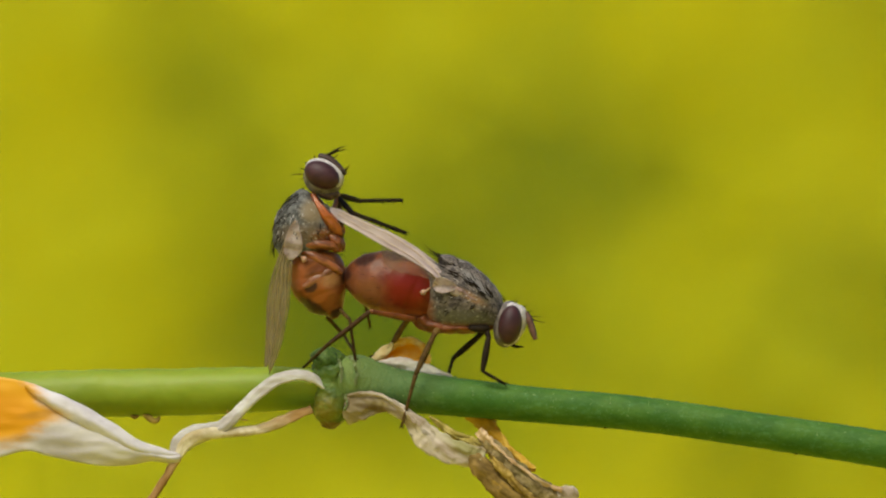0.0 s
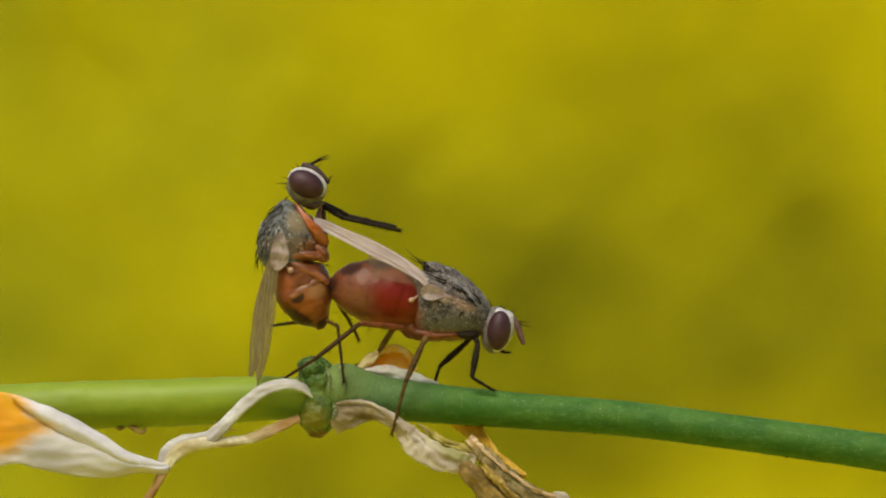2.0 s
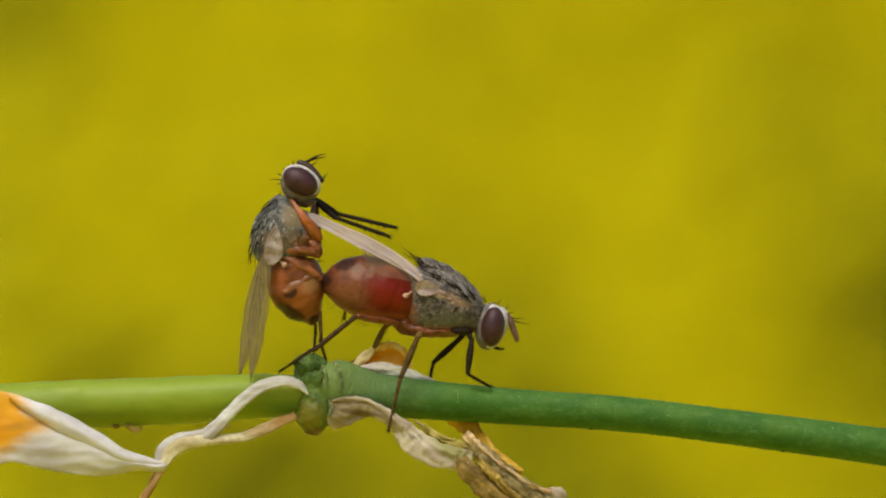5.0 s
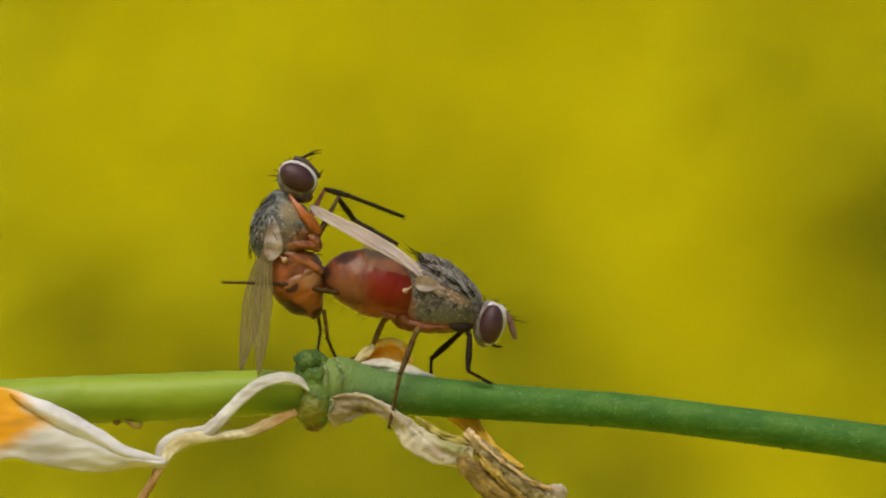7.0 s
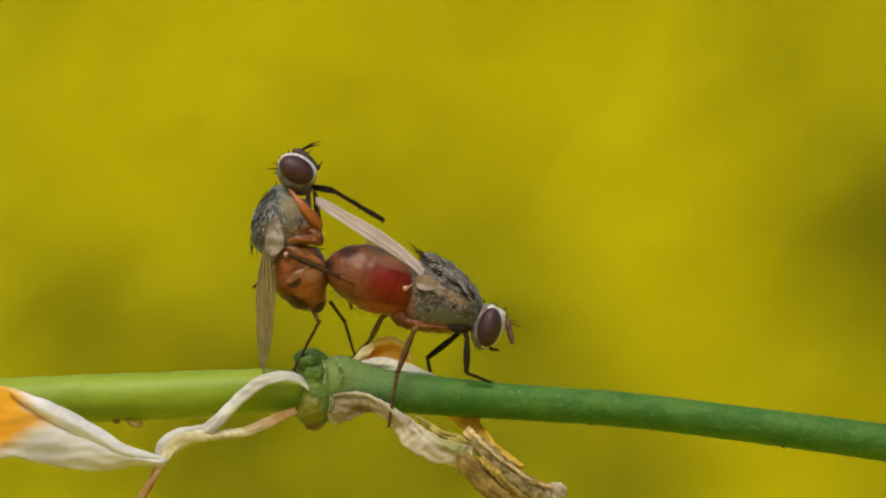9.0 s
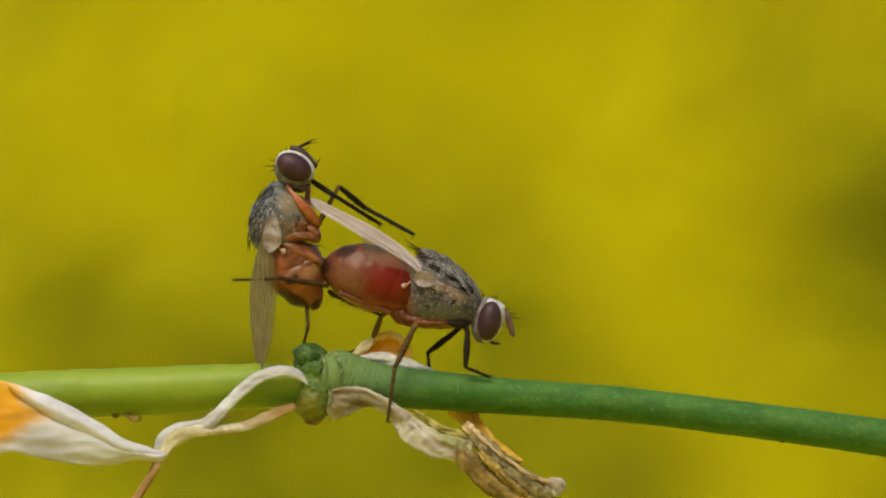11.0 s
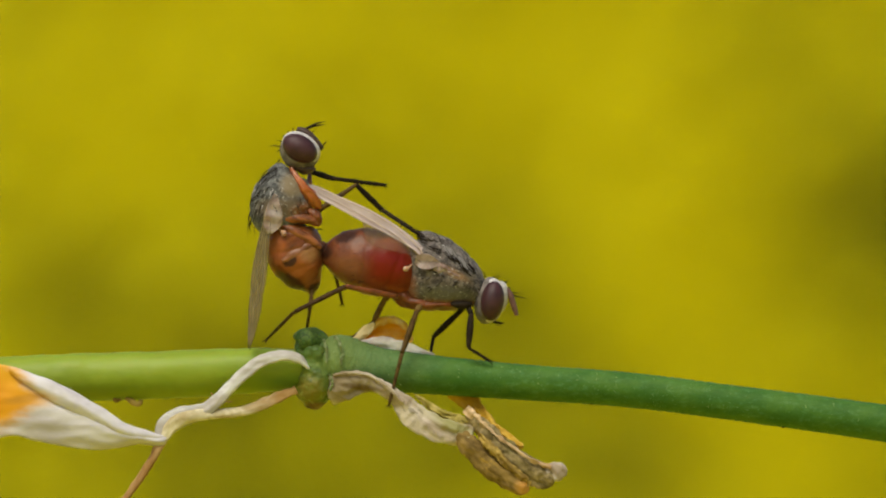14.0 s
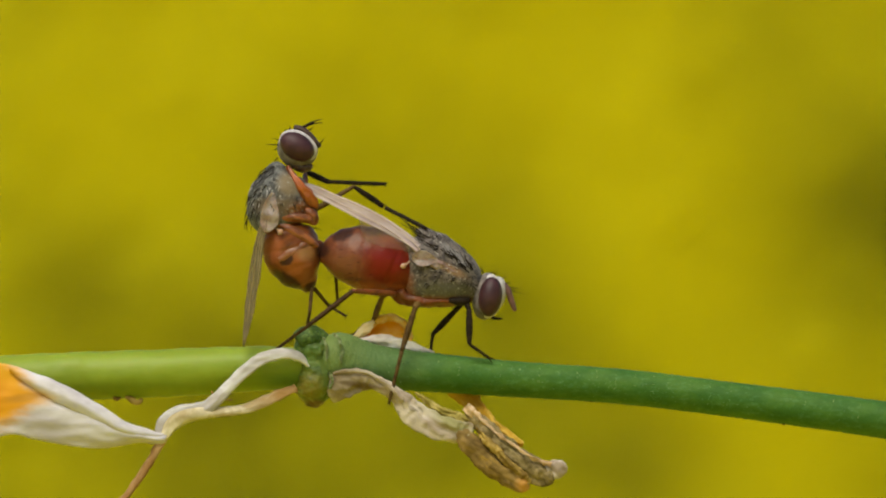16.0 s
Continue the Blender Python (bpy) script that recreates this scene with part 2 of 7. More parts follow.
RIM_YELLOW = Mat("yellow_petal_rim", (0.86, 0.52, 0.06), (0.9, 0.7, 0.28), 2500, 0.6).done(bump=0.5, bump_scale=4000, translucent=0.3, spec=0.2)
OCHRE = Mat("ochre_sepal", (0.17, 0.1, 0.022), (0.42, 0.28, 0.07), 1800, 0.7, detail=6).done(bump=0.8, bump_scale=4500, spec=0.15)
CREAM = Mat("cream_petal", (0.8, 0.54, 0.2), (0.9, 0.74, 0.42), 1500, 0.7).done(bump=0.5, bump_scale=4000, translucent=0.15, spec=0.15)
STRIP = Mat("ochre_strip", (0.58, 0.32, 0.025), (0.75, 0.5, 0.1), 1500, 0.7, stretch=(0.3, 1, 1), turn=45).done(bump=0.6, bump_scale=4000, translucent=0.3, spec=0.15)
BUFF = Mat("buff_sepal", (0.4, 0.24, 0.11), (0.66, 0.46, 0.27), 2200, 0.7, stretch=(0.4, 1, 1), turn=40).done(bump=0.7, bump_scale=4500, translucent=0.1, spec=0.15)
FRINGE = Mat("olive_fringe", (0.36, 0.28, 0.06), (0.6, 0.47, 0.16), 2600, 0.8, detail=6).done(bump=0.8, bump_scale=4500, translucent=0.25, spec=0.1)
PEACH = Mat("peach_petal", (0.76, 0.64, 0.56), (0.9, 0.82, 0.74), 1500, 0.7).done(bump=0.5, bump_scale=4000, translucent=0.15, spec=0.15)
EYE = Mat("eye_facets", (0.035, 0.011, 0.013), (0.055, 0.018, 0.021), 3000, 0.5)
EYE.over(EYE.ramp(EYE.cells(24000), 0.02, 0.05, 0.35, 0.0), (0.02, 0.005, 0.008))
EYE = EYE.done(bump=0.4, bump_scale=26000, spec=0.3)
EYE_RIM = Mat("white_orbit", (0.4, 0.35, 0.33), (0.56, 0.5, 0.48), 6000, 0.6).done(bump=0.2, sheen=0.2)
HEAD_GREY = Mat("head_dust", (0.085, 0.066, 0.056), (0.18, 0.148, 0.132), 5000, 0.65).done(bump=0.4)
CHIN = Mat("brown_chin", (0.05, 0.022, 0.014), (0.15, 0.085, 0.062), 3000, 0.5).done(bump=0.4)
FRONS = Mat("brown_frons", (0.024, 0.0104, 0.0064), (0.056, 0.024, 0.0128), 4000, 0.6).done(bump=0.3)
BLACK = Mat("black_cuticle", (0.009, 0.006, 0.003), (0.025, 0.015, 0.008), 6000, 0.6).done(bump=0.4, bump_scale=14000, spec=0.1)
BELLY = Mat("belly_cuticle", (0.1, 0.027, 0.007), (0.185, 0.055, 0.016), 2500, 0.45, detail=6).done(bump=0.5, bump_scale=5000, sss=0.3, sss_scale=0.0004, spec=0.3)
PALE_FEMUR = Mat("pale_orange_cuticle", (0.16, 0.05, 0.013), (0.27, 0.1, 0.033), 2500, 0.45, stretch=(0.3, 1, 1), turn=-30).done(bump=0.4, bump_scale=5000, sss=0.3, sss_scale=0.0004)
BROWN_LEG = Mat("red_brown_cuticle", (0.11, 0.032, 0.01), (0.29, 0.098, 0.032), 4500, 0.35, stretch=(0.3, 1, 1), turn=15).done(bump=0.25, sss=0.3, spec=0.3)
DARK_LEG = Mat("dark_leg_cuticle", (0.028, 0.014, 0.006), (0.06, 0.03, 0.011), 5000, 0.6).done(bump=0.4, spec=0.1)
TAN_LEG = Mat("tan_leg_cuticle", (0.085, 0.046, 0.011), (0.15, 0.084, 0.022), 5000, 0.5).done(bump=0.3, spec=0.15)
OLIVE_LEG = Mat("olive_leg_cuticle", (0.042, 0.023, 0.006), (0.09, 0.05, 0.014), 5000, 0.6).done(bump=0.4, spec=0.08)
ORANGE_LEG = Mat("orange_leg_cuticle", (0.189, 0.0434, 0.007), (0.294, 0.084, 0.014), 4000, 0.42).done(bump=0.25, sss=0.3)
ANTENNA = Mat("antenna_cuticle", (0.07, 0.026, 0.016), (0.15, 0.066, 0.045), 5000, 0.6).done(bump=0.3)
BRIGHT_ORANGE = Mat("bright_orange_cuticle", (0.13, 0.03, 0.006), (0.35, 0.088, 0.012), 3400, 0.35, stretch=(0.25, 1, 1), turn=55).done(bump=0.5, bump_scale=5000, sss=0.3, sss_scale=0.0003)
SQUAMA = Mat("pale_squama", (0.25, 0.165, 0.125), (0.45, 0.34, 0.285), 2600, 0.4).done(clear=0.15, bump=0.6, bump_scale=4000, sss=0.3, translucent=0.2)
RIDGE = Mat("pink_ridge", (0.13, 0.075, 0.058), (0.29, 0.18, 0.145), 3500, 0.45, low=0.35, high=0.65, stretch=(0.35, 1, 1), turn=-30).done(bump=0.4, bump_scale=5000)
HALTERE = Mat("white_knob", (0.36, 0.2, 0.12), (0.44, 0.27, 0.17), 6000, 0.5).done(sss=0.3)


def thorax_skin(name, base, marks, low, high, net=1.0):
    """Dusty cuticle with wandering dark lines, patches of other colours and black pores."""
    k = Mat(name, low, high, 4200, 0.6, detail=6, low=0.38, high=0.62)
    off = k.t.nodes.new("ShaderNodeMath")
    off.operation = "SUBTRACT"
    off.inputs[1].default_value = 0.5
    k.t.links.new(k.noise(1700, 2.0), off.inputs[0])
    line = k.t.nodes.new("ShaderNodeMath")
    line.operation = "ABSOLUTE"
    k.t.links.new(off.outputs[0], line.inputs[0])
    k.over(k.times(k.ramp(line.outputs[0], 0.022, 0.006), k.ramp(k.noise(800, 2), 0.46, 0.56, 0.0, net)), (0.02, 0.016, 0.012))
    k.over(k.ramp(k.cells(9000, "F1"), 0.26, 0.14, 0, 0.7 * net), (0.015, 0.013, 0.011))
    for centre, radii, colour, angle in marks:
        k.mark(rel(base, *centre), (radii[0] * U, radii[1] * U), colour, angle, soft=0.5, strength=0.85)
    # sparkling highlights, painted into the colour as pale specks
    k.over(k.ramp(k.noise(11000, 4), 0.58, 0.66, 0, 0.6), (0.36, 0.33, 0.28))
    return k.done(bump=0.4 + 0.5 * net, bump_scale=8000, sheen=0.1, spec=0.25)


def abdomen_skin(name, base, marks, a=(0.11, 0.03, 0.01), b=(0.18, 0.054, 0.019)):
    """Thin orange cuticle, waxy and mottled, with pigment spots."""
    k = Mat(name, a, b, 1500, 0.36, detail=6, low=0.4, high=0.6)
    k.over(k.ramp(k.noise(420, 3), 0.5, 0.68, 0, 0.3), (b[0] * 1.1, b[1] * 1.28, b[2] * 1.7))
    k.over(k.ramp(k.noise(6000, 4), 0.56, 0.72, 0, 0.2), (b[0] * 1.3, b[1] * 1.6, b[2] * 2.4))
    for centre, radii, tone, angle, soft in marks:
        k.mark(rel(base, *centre), (radii[0] * U, radii[1] * U), tone, angle, soft=soft, strength=0.95, rough_edge=0.3)
    return k.done(bump=0.7, bump_scale=6500, sss=0.3, sss_scale=0.0004, spec=0.2)


FEMALE_THORAX = thorax_skin("female_thorax_skin", FEMALE_AT, [
    ((775, 545), (75, 13), (0.24, 0.066, 0.015), 0), ((716, 522), (20, 34), (0.24, 0.066, 0.015), 0),
    ((800, 484), (30, 7), (0.24, 0.13, 0.06), 28), ((788, 521), (54, 13), (0.1, 0.089, 0.074), 6), ((812, 462), (34, 7), (0.2, 0.178, 0.165), 42)],
    (0.044, 0.032, 0.027), (0.15, 0.116, 0.096), net=1.2)
MALE_THORAX = thorax_skin("male_thorax_skin", MALE_AT, [
    ((518, 330), (20, 22), (0.2, 0.14, 0.075), 0), ((500, 372), (42, 18), (0.13, 0.085, 0.045), 0),
    ((545, 382), (26, 20), (0.26, 0.08, 0.02), 0)],
    (0.042, 0.039, 0.036), (0.125, 0.12, 0.112), net=1.0)
DARK_PIGMENT = (0.035, 0.012, 0.008)
FEMALE_ABDOMEN = abdomen_skin("female_abdomen_skin", FEMALE_AT, [
    ((690, 472), (44, 40), (0.16, 0.007, 0.003), 10, 0.6),
    ((612, 474), (30, 24), (0.2, 0.07, 0.03), 0, 0.8), ((690, 519), (60, 10), (0.27, 0.07, 0.02), 8, 0.5),
    ((612, 418), (21, 12), DARK_PIGMENT, -25, 0.3), ((664, 410), (26, 13), DARK_PIGMENT, 10, 0.35),
    ((574, 447), (12, 14), DARK_PIGMENT, 0, 0.4), ((625, 402), (70, 7), (0.12, 0.04, 0.025), -8, 0.6)])
MALE_ABDOMEN = abdomen_skin("male_abdomen_skin", MALE_AT, [
    ((530, 478), (26, 22), (0.24, 0.07, 0.012), 0, 0.8), ((500, 448), (26, 4), (0.1, 0.035, 0.014), -32, 0.5), ((513, 464), (12, 10), DARK_PIGMENT, -25, 0.25), ((574, 446), (11, 13), DARK_PIGMENT, 0, 0.4), ((505, 432), (36, 3), (0.2, 0.06, 0.015), -32, 0.5), ((516, 504), (32, 13), DARK_PIGMENT, 36, 0.3),
    ((556, 511), (14, 7), DARK_PIGMENT, -30, 0.4), ((490, 440), (18, 22), (0.3, 0.09, 0.03), 0, 0.6),
    ((548, 452), (15, 12), (0.3, 0.14, 0.05), -15, 0.7)],
    (0.13, 0.036, 0.009), (0.22, 0.07, 0.018))
WING_DIM = Mat("smoky_wing_skin", (0.2, 0.145, 0.055), (0.3, 0.23, 0.11), 1500, 0.3, stretch=(1, 1, 0.2)).done(
    bump=0.4, bump_scale=6000, clear=0.6, translucent=0.35, spec=0.3)
WING_PALE = Mat("pale_wing_skin", (0.58, 0.45, 0.42), (0.72, 0.585, 0.56), 1500, 0.3, stretch=(0.3, 1, 1), turn=33).done(
    bump=0.25, bump_scale=6000, clear=0.26, translucent=0.25)
WING_VEIL = Mat("wing_veil_skin", (0.42, 0.3, 0.24), (0.52, 0.4, 0.33), 1500, 0.3).done(bump=0.4, bump_scale=6000, clear=0.9, translucent=0.3, spec=0.1)
PALE_VEIN = Mat("pale_wing_vein", (0.42, 0.3, 0.22), (0.54, 0.41, 0.33), 4000, 0.5).done()
VEIN = Mat("wing_vein", (0.16, 0.11, 0.045), (0.24, 0.175, 0.085), 4000, 0.5).done()

BLOSSOM = Mat("yellow_blossom", (0.755, 0.655, 0.009), (0.835, 0.74, 0.016), 60, 0.7).done(translucent=0.35, spec=0.08)
LEMON_BLOSSOM = Mat("lemon_blossom", (0.71, 0.71, 0.03), (0.815, 0.815, 0.05), 60, 0.7).done(translucent=0.35, spec=0.08)
OLIVE_LEAF = Mat("olive_leaf", (0.15, 0.152, 0.009), (0.225, 0.222, 0.014), 50, 0.7).done(translucent=0.35, spec=0.08)
GREEN_LEAF = Mat("green_leaf", (0.13, 0.215, 0.018), (0.21, 0.31, 0.034), 50, 0.7).done(translucent=0.35, spec=0.08)
SOIL = Mat("meadow_floor", (0.2, 0.2, 0.02), (0.62, 0.52, 0.02), 8, 0.9, low=0.3, high=0.6).done(bump=0.5, bump_scale=60)


# ---- building helpers ----
def part(name, bm, material, parent, label="", local=False):
    """Links a bmesh as one mesh under a thing; its points are world points unless local."""
    me = bpy.data.meshes.new(name)
    if parent is not None and not local:
        top = parent
        off = Vector((0, 0, 0))
        while top is not None:
            off += top.matrix_basis.translation
            top = top.parent
        for v in bm.verts:
            v.co -= off
    bmesh.ops.recalc_face_normals(bm, faces=bm.faces)
    for f in bm.faces:
        f.smooth = True
    bm.to_mesh(me)
    bm.free()
    me.materials.append(material)
    ob = new(name, me)
    if parent is not None:
        ob.parent = parent
    if label:
        tagged(ob, label)
    return ob


def thing(name, at, label, category, group="", kind=""):
    ob = new(name)
    ob.empty_display_size = 0.001
    ob.matrix_basis = Matrix.Translation(at)
    return tagged(ob, label, category, group, kind)


def spline(pts, n):
    """n points (tuples of any length) on a smooth curve through pts."""
    a = np.array(pts, float)
    k = len(a)
    if k == 2:
        return [tuple(a[0] + (a[1] - a[0]) * i / (n - 1)) for i in range(n)]
    out = []
    for i in range(n):
        s = i / (n - 1) * (k - 1)
        j = min(int(s), k - 2)
        f = s - j
        p0 = a[j - 1] if j > 0 else 2 * a[j] - a[j + 1]
        p3 = a[j + 2] if j + 2 < k else 2 * a[j + 1] - a[j]
        p1, p2 = a[j], a[j + 1]
        out.append(tuple(0.5 * (2 * p1 + (p2 - p0) * f + (2 * p0 - 5 * p1 + 4 * p2 - p3) * f ** 2 + (3 * p1 - p0 - 3 * p2 + p3) * f ** 3)))
    return out


def skin(bm, rings, close=True):
    rows = [[bm.verts.new(p) for p in r] for r in rings]
    m = len(rows[0])
    for a, b in zip(rows, rows[1:]):
        for i in range(m):
            bm.faces.new((a[i], a[(i + 1) % m], b[(i + 1) % m], b[i]))
    if close:
        bm.faces.new(rows[0])
        bm.faces.new(rows[-1][::-1])
    return bm


def tube(pts, n=24, m=16, bm=None, lumps=0.0, lump_size=12.0, seed=0.0, rings_at=(), folds=0, fold=0.0):
    """A rounded body along pts of (x, y, d, radius in the plan, radius in depth)."""
    bm = bm or bmesh.new()
    path = spline(pts, n)
    rings = []
    for i, p in enumerate(path):
        q, r = path[max(i - 1, 0)], path[min(i + 1, n - 1)]
        t = Vector((r[0] - q[0], r[1] - q[1], r[2] - q[2])).normalized()
        side = Vector((-t.y, t.x, 0))
        side = side.normalized() if side.length > 1e-6 else Vector((1, 0, 0))
        up = t.cross(side).normalized()
        ring = []
        for k in range(m):
            a = 2 * math.pi * k / m
            f = i / (n - 1)
            g = 1 - sum(0.022 * math.exp(-((f - q0) / 0.022) ** 2) for q0 in rings_at)
            if folds:
                g += fold * math.sin(folds * a + 2.5 * f + 2.2 * noise.noise(Vector((f * 3, a, seed)))) * min(1, 6 * f, 6 * (1 - f))
            c = Vector(p[:3]) + side * (max(p[3], 0.05) * g * math.cos(a)) + up * (max(p[4], 0.05) * g * math.sin(a))
            if lumps:
                out = (c - Vector(p[:3])).normalized()
                c += out * lumps * (noise.noise(c / lump_size + Vector((seed, 0, 0))) + 0.4 * noise.noise(c / (lump_size * 0.34) + Vector((0, seed, 3))))
            ring.append(P(*c))
        rings.append(ring)
    return skin(bm, rings)


def ball(x, y, d, rx, ry, rd, turn=0.0, n=20, m=28, bm=None, rough=0.0):
    bm = bm or bmesh.new()
    ca, sa = math.cos(radians(turn)), math.sin(radians(turn))
    rings = []
    for i in range(n + 1):
        th = math.pi * (0.02 + 0.96 * i / n)
        ring = []
        for k in range(m):
            ph = 2 * math.pi * k / m
            u = math.sin(th) * math.cos(ph)
            v = math.cos(th)
            w = math.sin(th) * math.sin(ph)
            g = 1 + rough * noise.noise(Vector((u, v, w)) * 2.3 + Vector((x, y, 0)))
            px, py = u * rx * g, -v * ry * g
            ring.append(P(x + px * ca - py * sa, y + px * sa + py * ca, d + w * rd))
        rings.append(ring)
    return skin(bm, rings)


def bristle(bm, base, tip, r=1.2, bend=0.0, m=5):
    """A tapering hair from base to tip, in the plan grid."""
    b, t = Vector(base), Vector(tip)
    axis = (t - b)
    side = Vector((-axis.y, axis.x, 0))
    mid = (b + t) / 2 + side * bend
    tube([(*b, r, r), (*mid, r * 0.7, r * 0.7), (*t, 0.12, 0.12)], 6, m, bm)
    return bm


def ribbon(pts, n=60, m=9, thick=1.6, curl=0.0, wrinkle=3.0, size=18.0, seed=0.0):
    """A dry strip along pts of (x, y, d, half width, turn in degrees: 0 faces the camera)."""
    path = spline(pts, n)
    reach = sum((Vector(p[:3]) - Vector(q[:3])).length for p, q in zip(path, path[1:]))
    front, back = [], []
    for i, p in enumerate(path):
        q, r = path[max(i - 1, 0)], path[min(i + 1, n - 1)]
        t = Vector((r[0] - q[0], r[1] - q[1], r[2] - q[2])).normalized()
        side = Vector((-t.y, t.x, 0))
        side = side.normalized() if side.length > 1e-6 else Vector((1, 0, 0))
        up = t.cross(side).normalized()
        a = radians(p[4])
        across = side * math.cos(a) + up * math.sin(a)
        out = up * math.cos(a) - side * math.sin(a)
        fr, bk = [], []
        for k in range(m):
            s = 2 * k / (m - 1) - 1
            c = Vector(p[:3]) + across * (p[3] * s) + out * (curl * p[3] * s * s)
            run = i / (n - 1) * reach
            c += out * wrinkle * noise.noise(Vector((run / (size * 2.6), s * p[3] / (size * 0.55), seed)))
            c += out * wrinkle * 0.4 * noise.noise(c / (size * 0.45) + Vector((seed, 0, 0)))
            c += across * wrinkle * 0.5 * noise.noise(Vector((run / size, s, seed + 5)))
            fr.append(P(*(c - out * thick)))
            bk.append(P(*(c + out * thick)))
        front.append(fr)
        back.append(bk)
    return skin(bmesh.new(), [f + b[::-1] for f, b in zip(front, back)])


def blade(edge_a, edge_b, bulge=0.0, thick=0.5, n=40, m=10, wave=0.0, seed=0.0):
    """A thin vane between two edges of (x, y, d)."""
    ea, eb = spline(edge_a, n), spline(edge_b, n)
    rings = []
    for i, (p, q) in enumerate(zip(ea, eb)):
        fr, bk = [], []
        for k in range(m):
            s = k / (m - 1)
            c = Vector(p).lerp(Vector(q), s)
            c.z -= bulge * math.sin(math.pi * s) * math.sin(math.pi * (0.1 + 0.9 * i / (n - 1)))
            c.z += wave * noise.noise(Vector((c.x / 40, c.y / 14, seed)))
            fr.append(P(c.x, c.y, c.z - thick))
            bk.append(P(c.x, c.y, c.z + thick))
        rings.append(fr + bk[::-1])
    return skin(bmesh.new(), rings)


# ---- ground and the flowering field behind ----
def build_ground():
    bm = bmesh.new()
    xs = [-400, -60, -12, -5, -2, 0, 2, 5, 12, 60, 400]
    ys = [-400, -40, -8, -2, 0, 2, 2.6, 3.6, 4.2, 5, 8, 40, 400]
    hs = [-0.62, -0.62, -0.62, -0.62, -0.62, -0.6, -0.55, -0.1, 0.35, 0.6, 0.7, 0.8, 0.8]
    grid = [[bm.verts.new((x, y, h + 0.03 * noise.noise(Vector((x, y, 0))))) for x in xs] for y, h in zip(ys, hs)]
    for a, b in zip(grid, grid[1:]):
        for i in range(len(xs) - 1):
            bm.faces.new((a[i], a[i + 1], b[i + 1], b[i]))
    ob = part("ground", bm, SOIL, None)
    tagged(ob, "meadow floor thick with yellow flowers and green shoots", "ground", kind="structure")


def ground_height(y):
    return float(np.interp(y, [0, 2, 2.6, 3.6, 4.2], [-0.62, -0.6, -0.55, -0.1, 0.35])) - 0.03


B = U * FIELD / FOCUS     # plan grid at the distance of the field

# leaves between the blossoms, fitted to the field's dark patches: x, y, reach, share
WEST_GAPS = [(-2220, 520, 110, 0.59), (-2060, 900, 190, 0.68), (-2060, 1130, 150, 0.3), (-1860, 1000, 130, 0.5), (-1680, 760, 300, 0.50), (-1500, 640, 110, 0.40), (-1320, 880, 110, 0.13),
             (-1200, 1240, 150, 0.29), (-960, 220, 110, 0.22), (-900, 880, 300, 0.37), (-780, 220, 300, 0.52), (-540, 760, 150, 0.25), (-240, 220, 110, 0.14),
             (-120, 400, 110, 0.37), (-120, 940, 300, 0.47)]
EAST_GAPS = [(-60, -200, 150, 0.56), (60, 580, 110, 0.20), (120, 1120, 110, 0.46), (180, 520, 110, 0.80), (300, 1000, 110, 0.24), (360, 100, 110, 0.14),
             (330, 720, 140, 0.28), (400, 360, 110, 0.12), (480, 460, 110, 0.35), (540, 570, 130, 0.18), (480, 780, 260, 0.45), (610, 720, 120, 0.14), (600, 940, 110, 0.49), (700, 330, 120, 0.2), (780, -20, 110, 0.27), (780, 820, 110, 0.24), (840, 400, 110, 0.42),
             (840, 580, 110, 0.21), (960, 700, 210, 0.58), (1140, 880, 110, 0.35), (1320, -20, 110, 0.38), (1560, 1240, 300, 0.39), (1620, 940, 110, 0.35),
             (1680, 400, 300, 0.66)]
# where the blossoms crowd, fitted to the field's bright patches
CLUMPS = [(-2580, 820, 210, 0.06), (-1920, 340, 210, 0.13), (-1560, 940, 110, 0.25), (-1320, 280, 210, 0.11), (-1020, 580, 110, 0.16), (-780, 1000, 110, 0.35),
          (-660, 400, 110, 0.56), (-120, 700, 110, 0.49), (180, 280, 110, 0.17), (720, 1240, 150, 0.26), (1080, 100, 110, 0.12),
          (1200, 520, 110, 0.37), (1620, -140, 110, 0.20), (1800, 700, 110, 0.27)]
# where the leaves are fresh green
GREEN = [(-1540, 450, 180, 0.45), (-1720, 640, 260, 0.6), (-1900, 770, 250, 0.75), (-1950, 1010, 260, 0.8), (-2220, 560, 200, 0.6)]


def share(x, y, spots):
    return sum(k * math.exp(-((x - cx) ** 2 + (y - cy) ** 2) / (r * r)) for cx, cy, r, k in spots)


def spread(i, base):
    """An even scatter between 0 and 1."""
    f, v = 1.0, 0.0
    while i:
        f /= base
        v += f * (i % base)
        i //= base
    return v


def floret(verts, faces, c, r, rnd):
    """Four rounded petals round a point, turned at random."""
    q = Euler((rnd.uniform(0.35, 1.35), rnd.uniform(-0.5, 0.5), 0)).to_matrix() @ Euler((0, 0, rnd.uniform(0, 6.3))).to_matrix()
    for k in range(4):
        a = k * math.pi / 2
        b = len(verts)
        for u, w, h in ((0.08, 0, 0), (0.6, 0.42, 0.12), (1.0, 0.3, 0.0), (1.05, -0.3, 0.0), (0.6, -0.42, 0.12)):
            x, y = u * math.cos(a) - w * math.sin(a), u * math.sin(a) + w * math.cos(a)
            verts.append(c + q @ Vector((x * r, y * r, h * r)))
        faces.append((b, b + 1, b + 2, b + 3, b + 4))


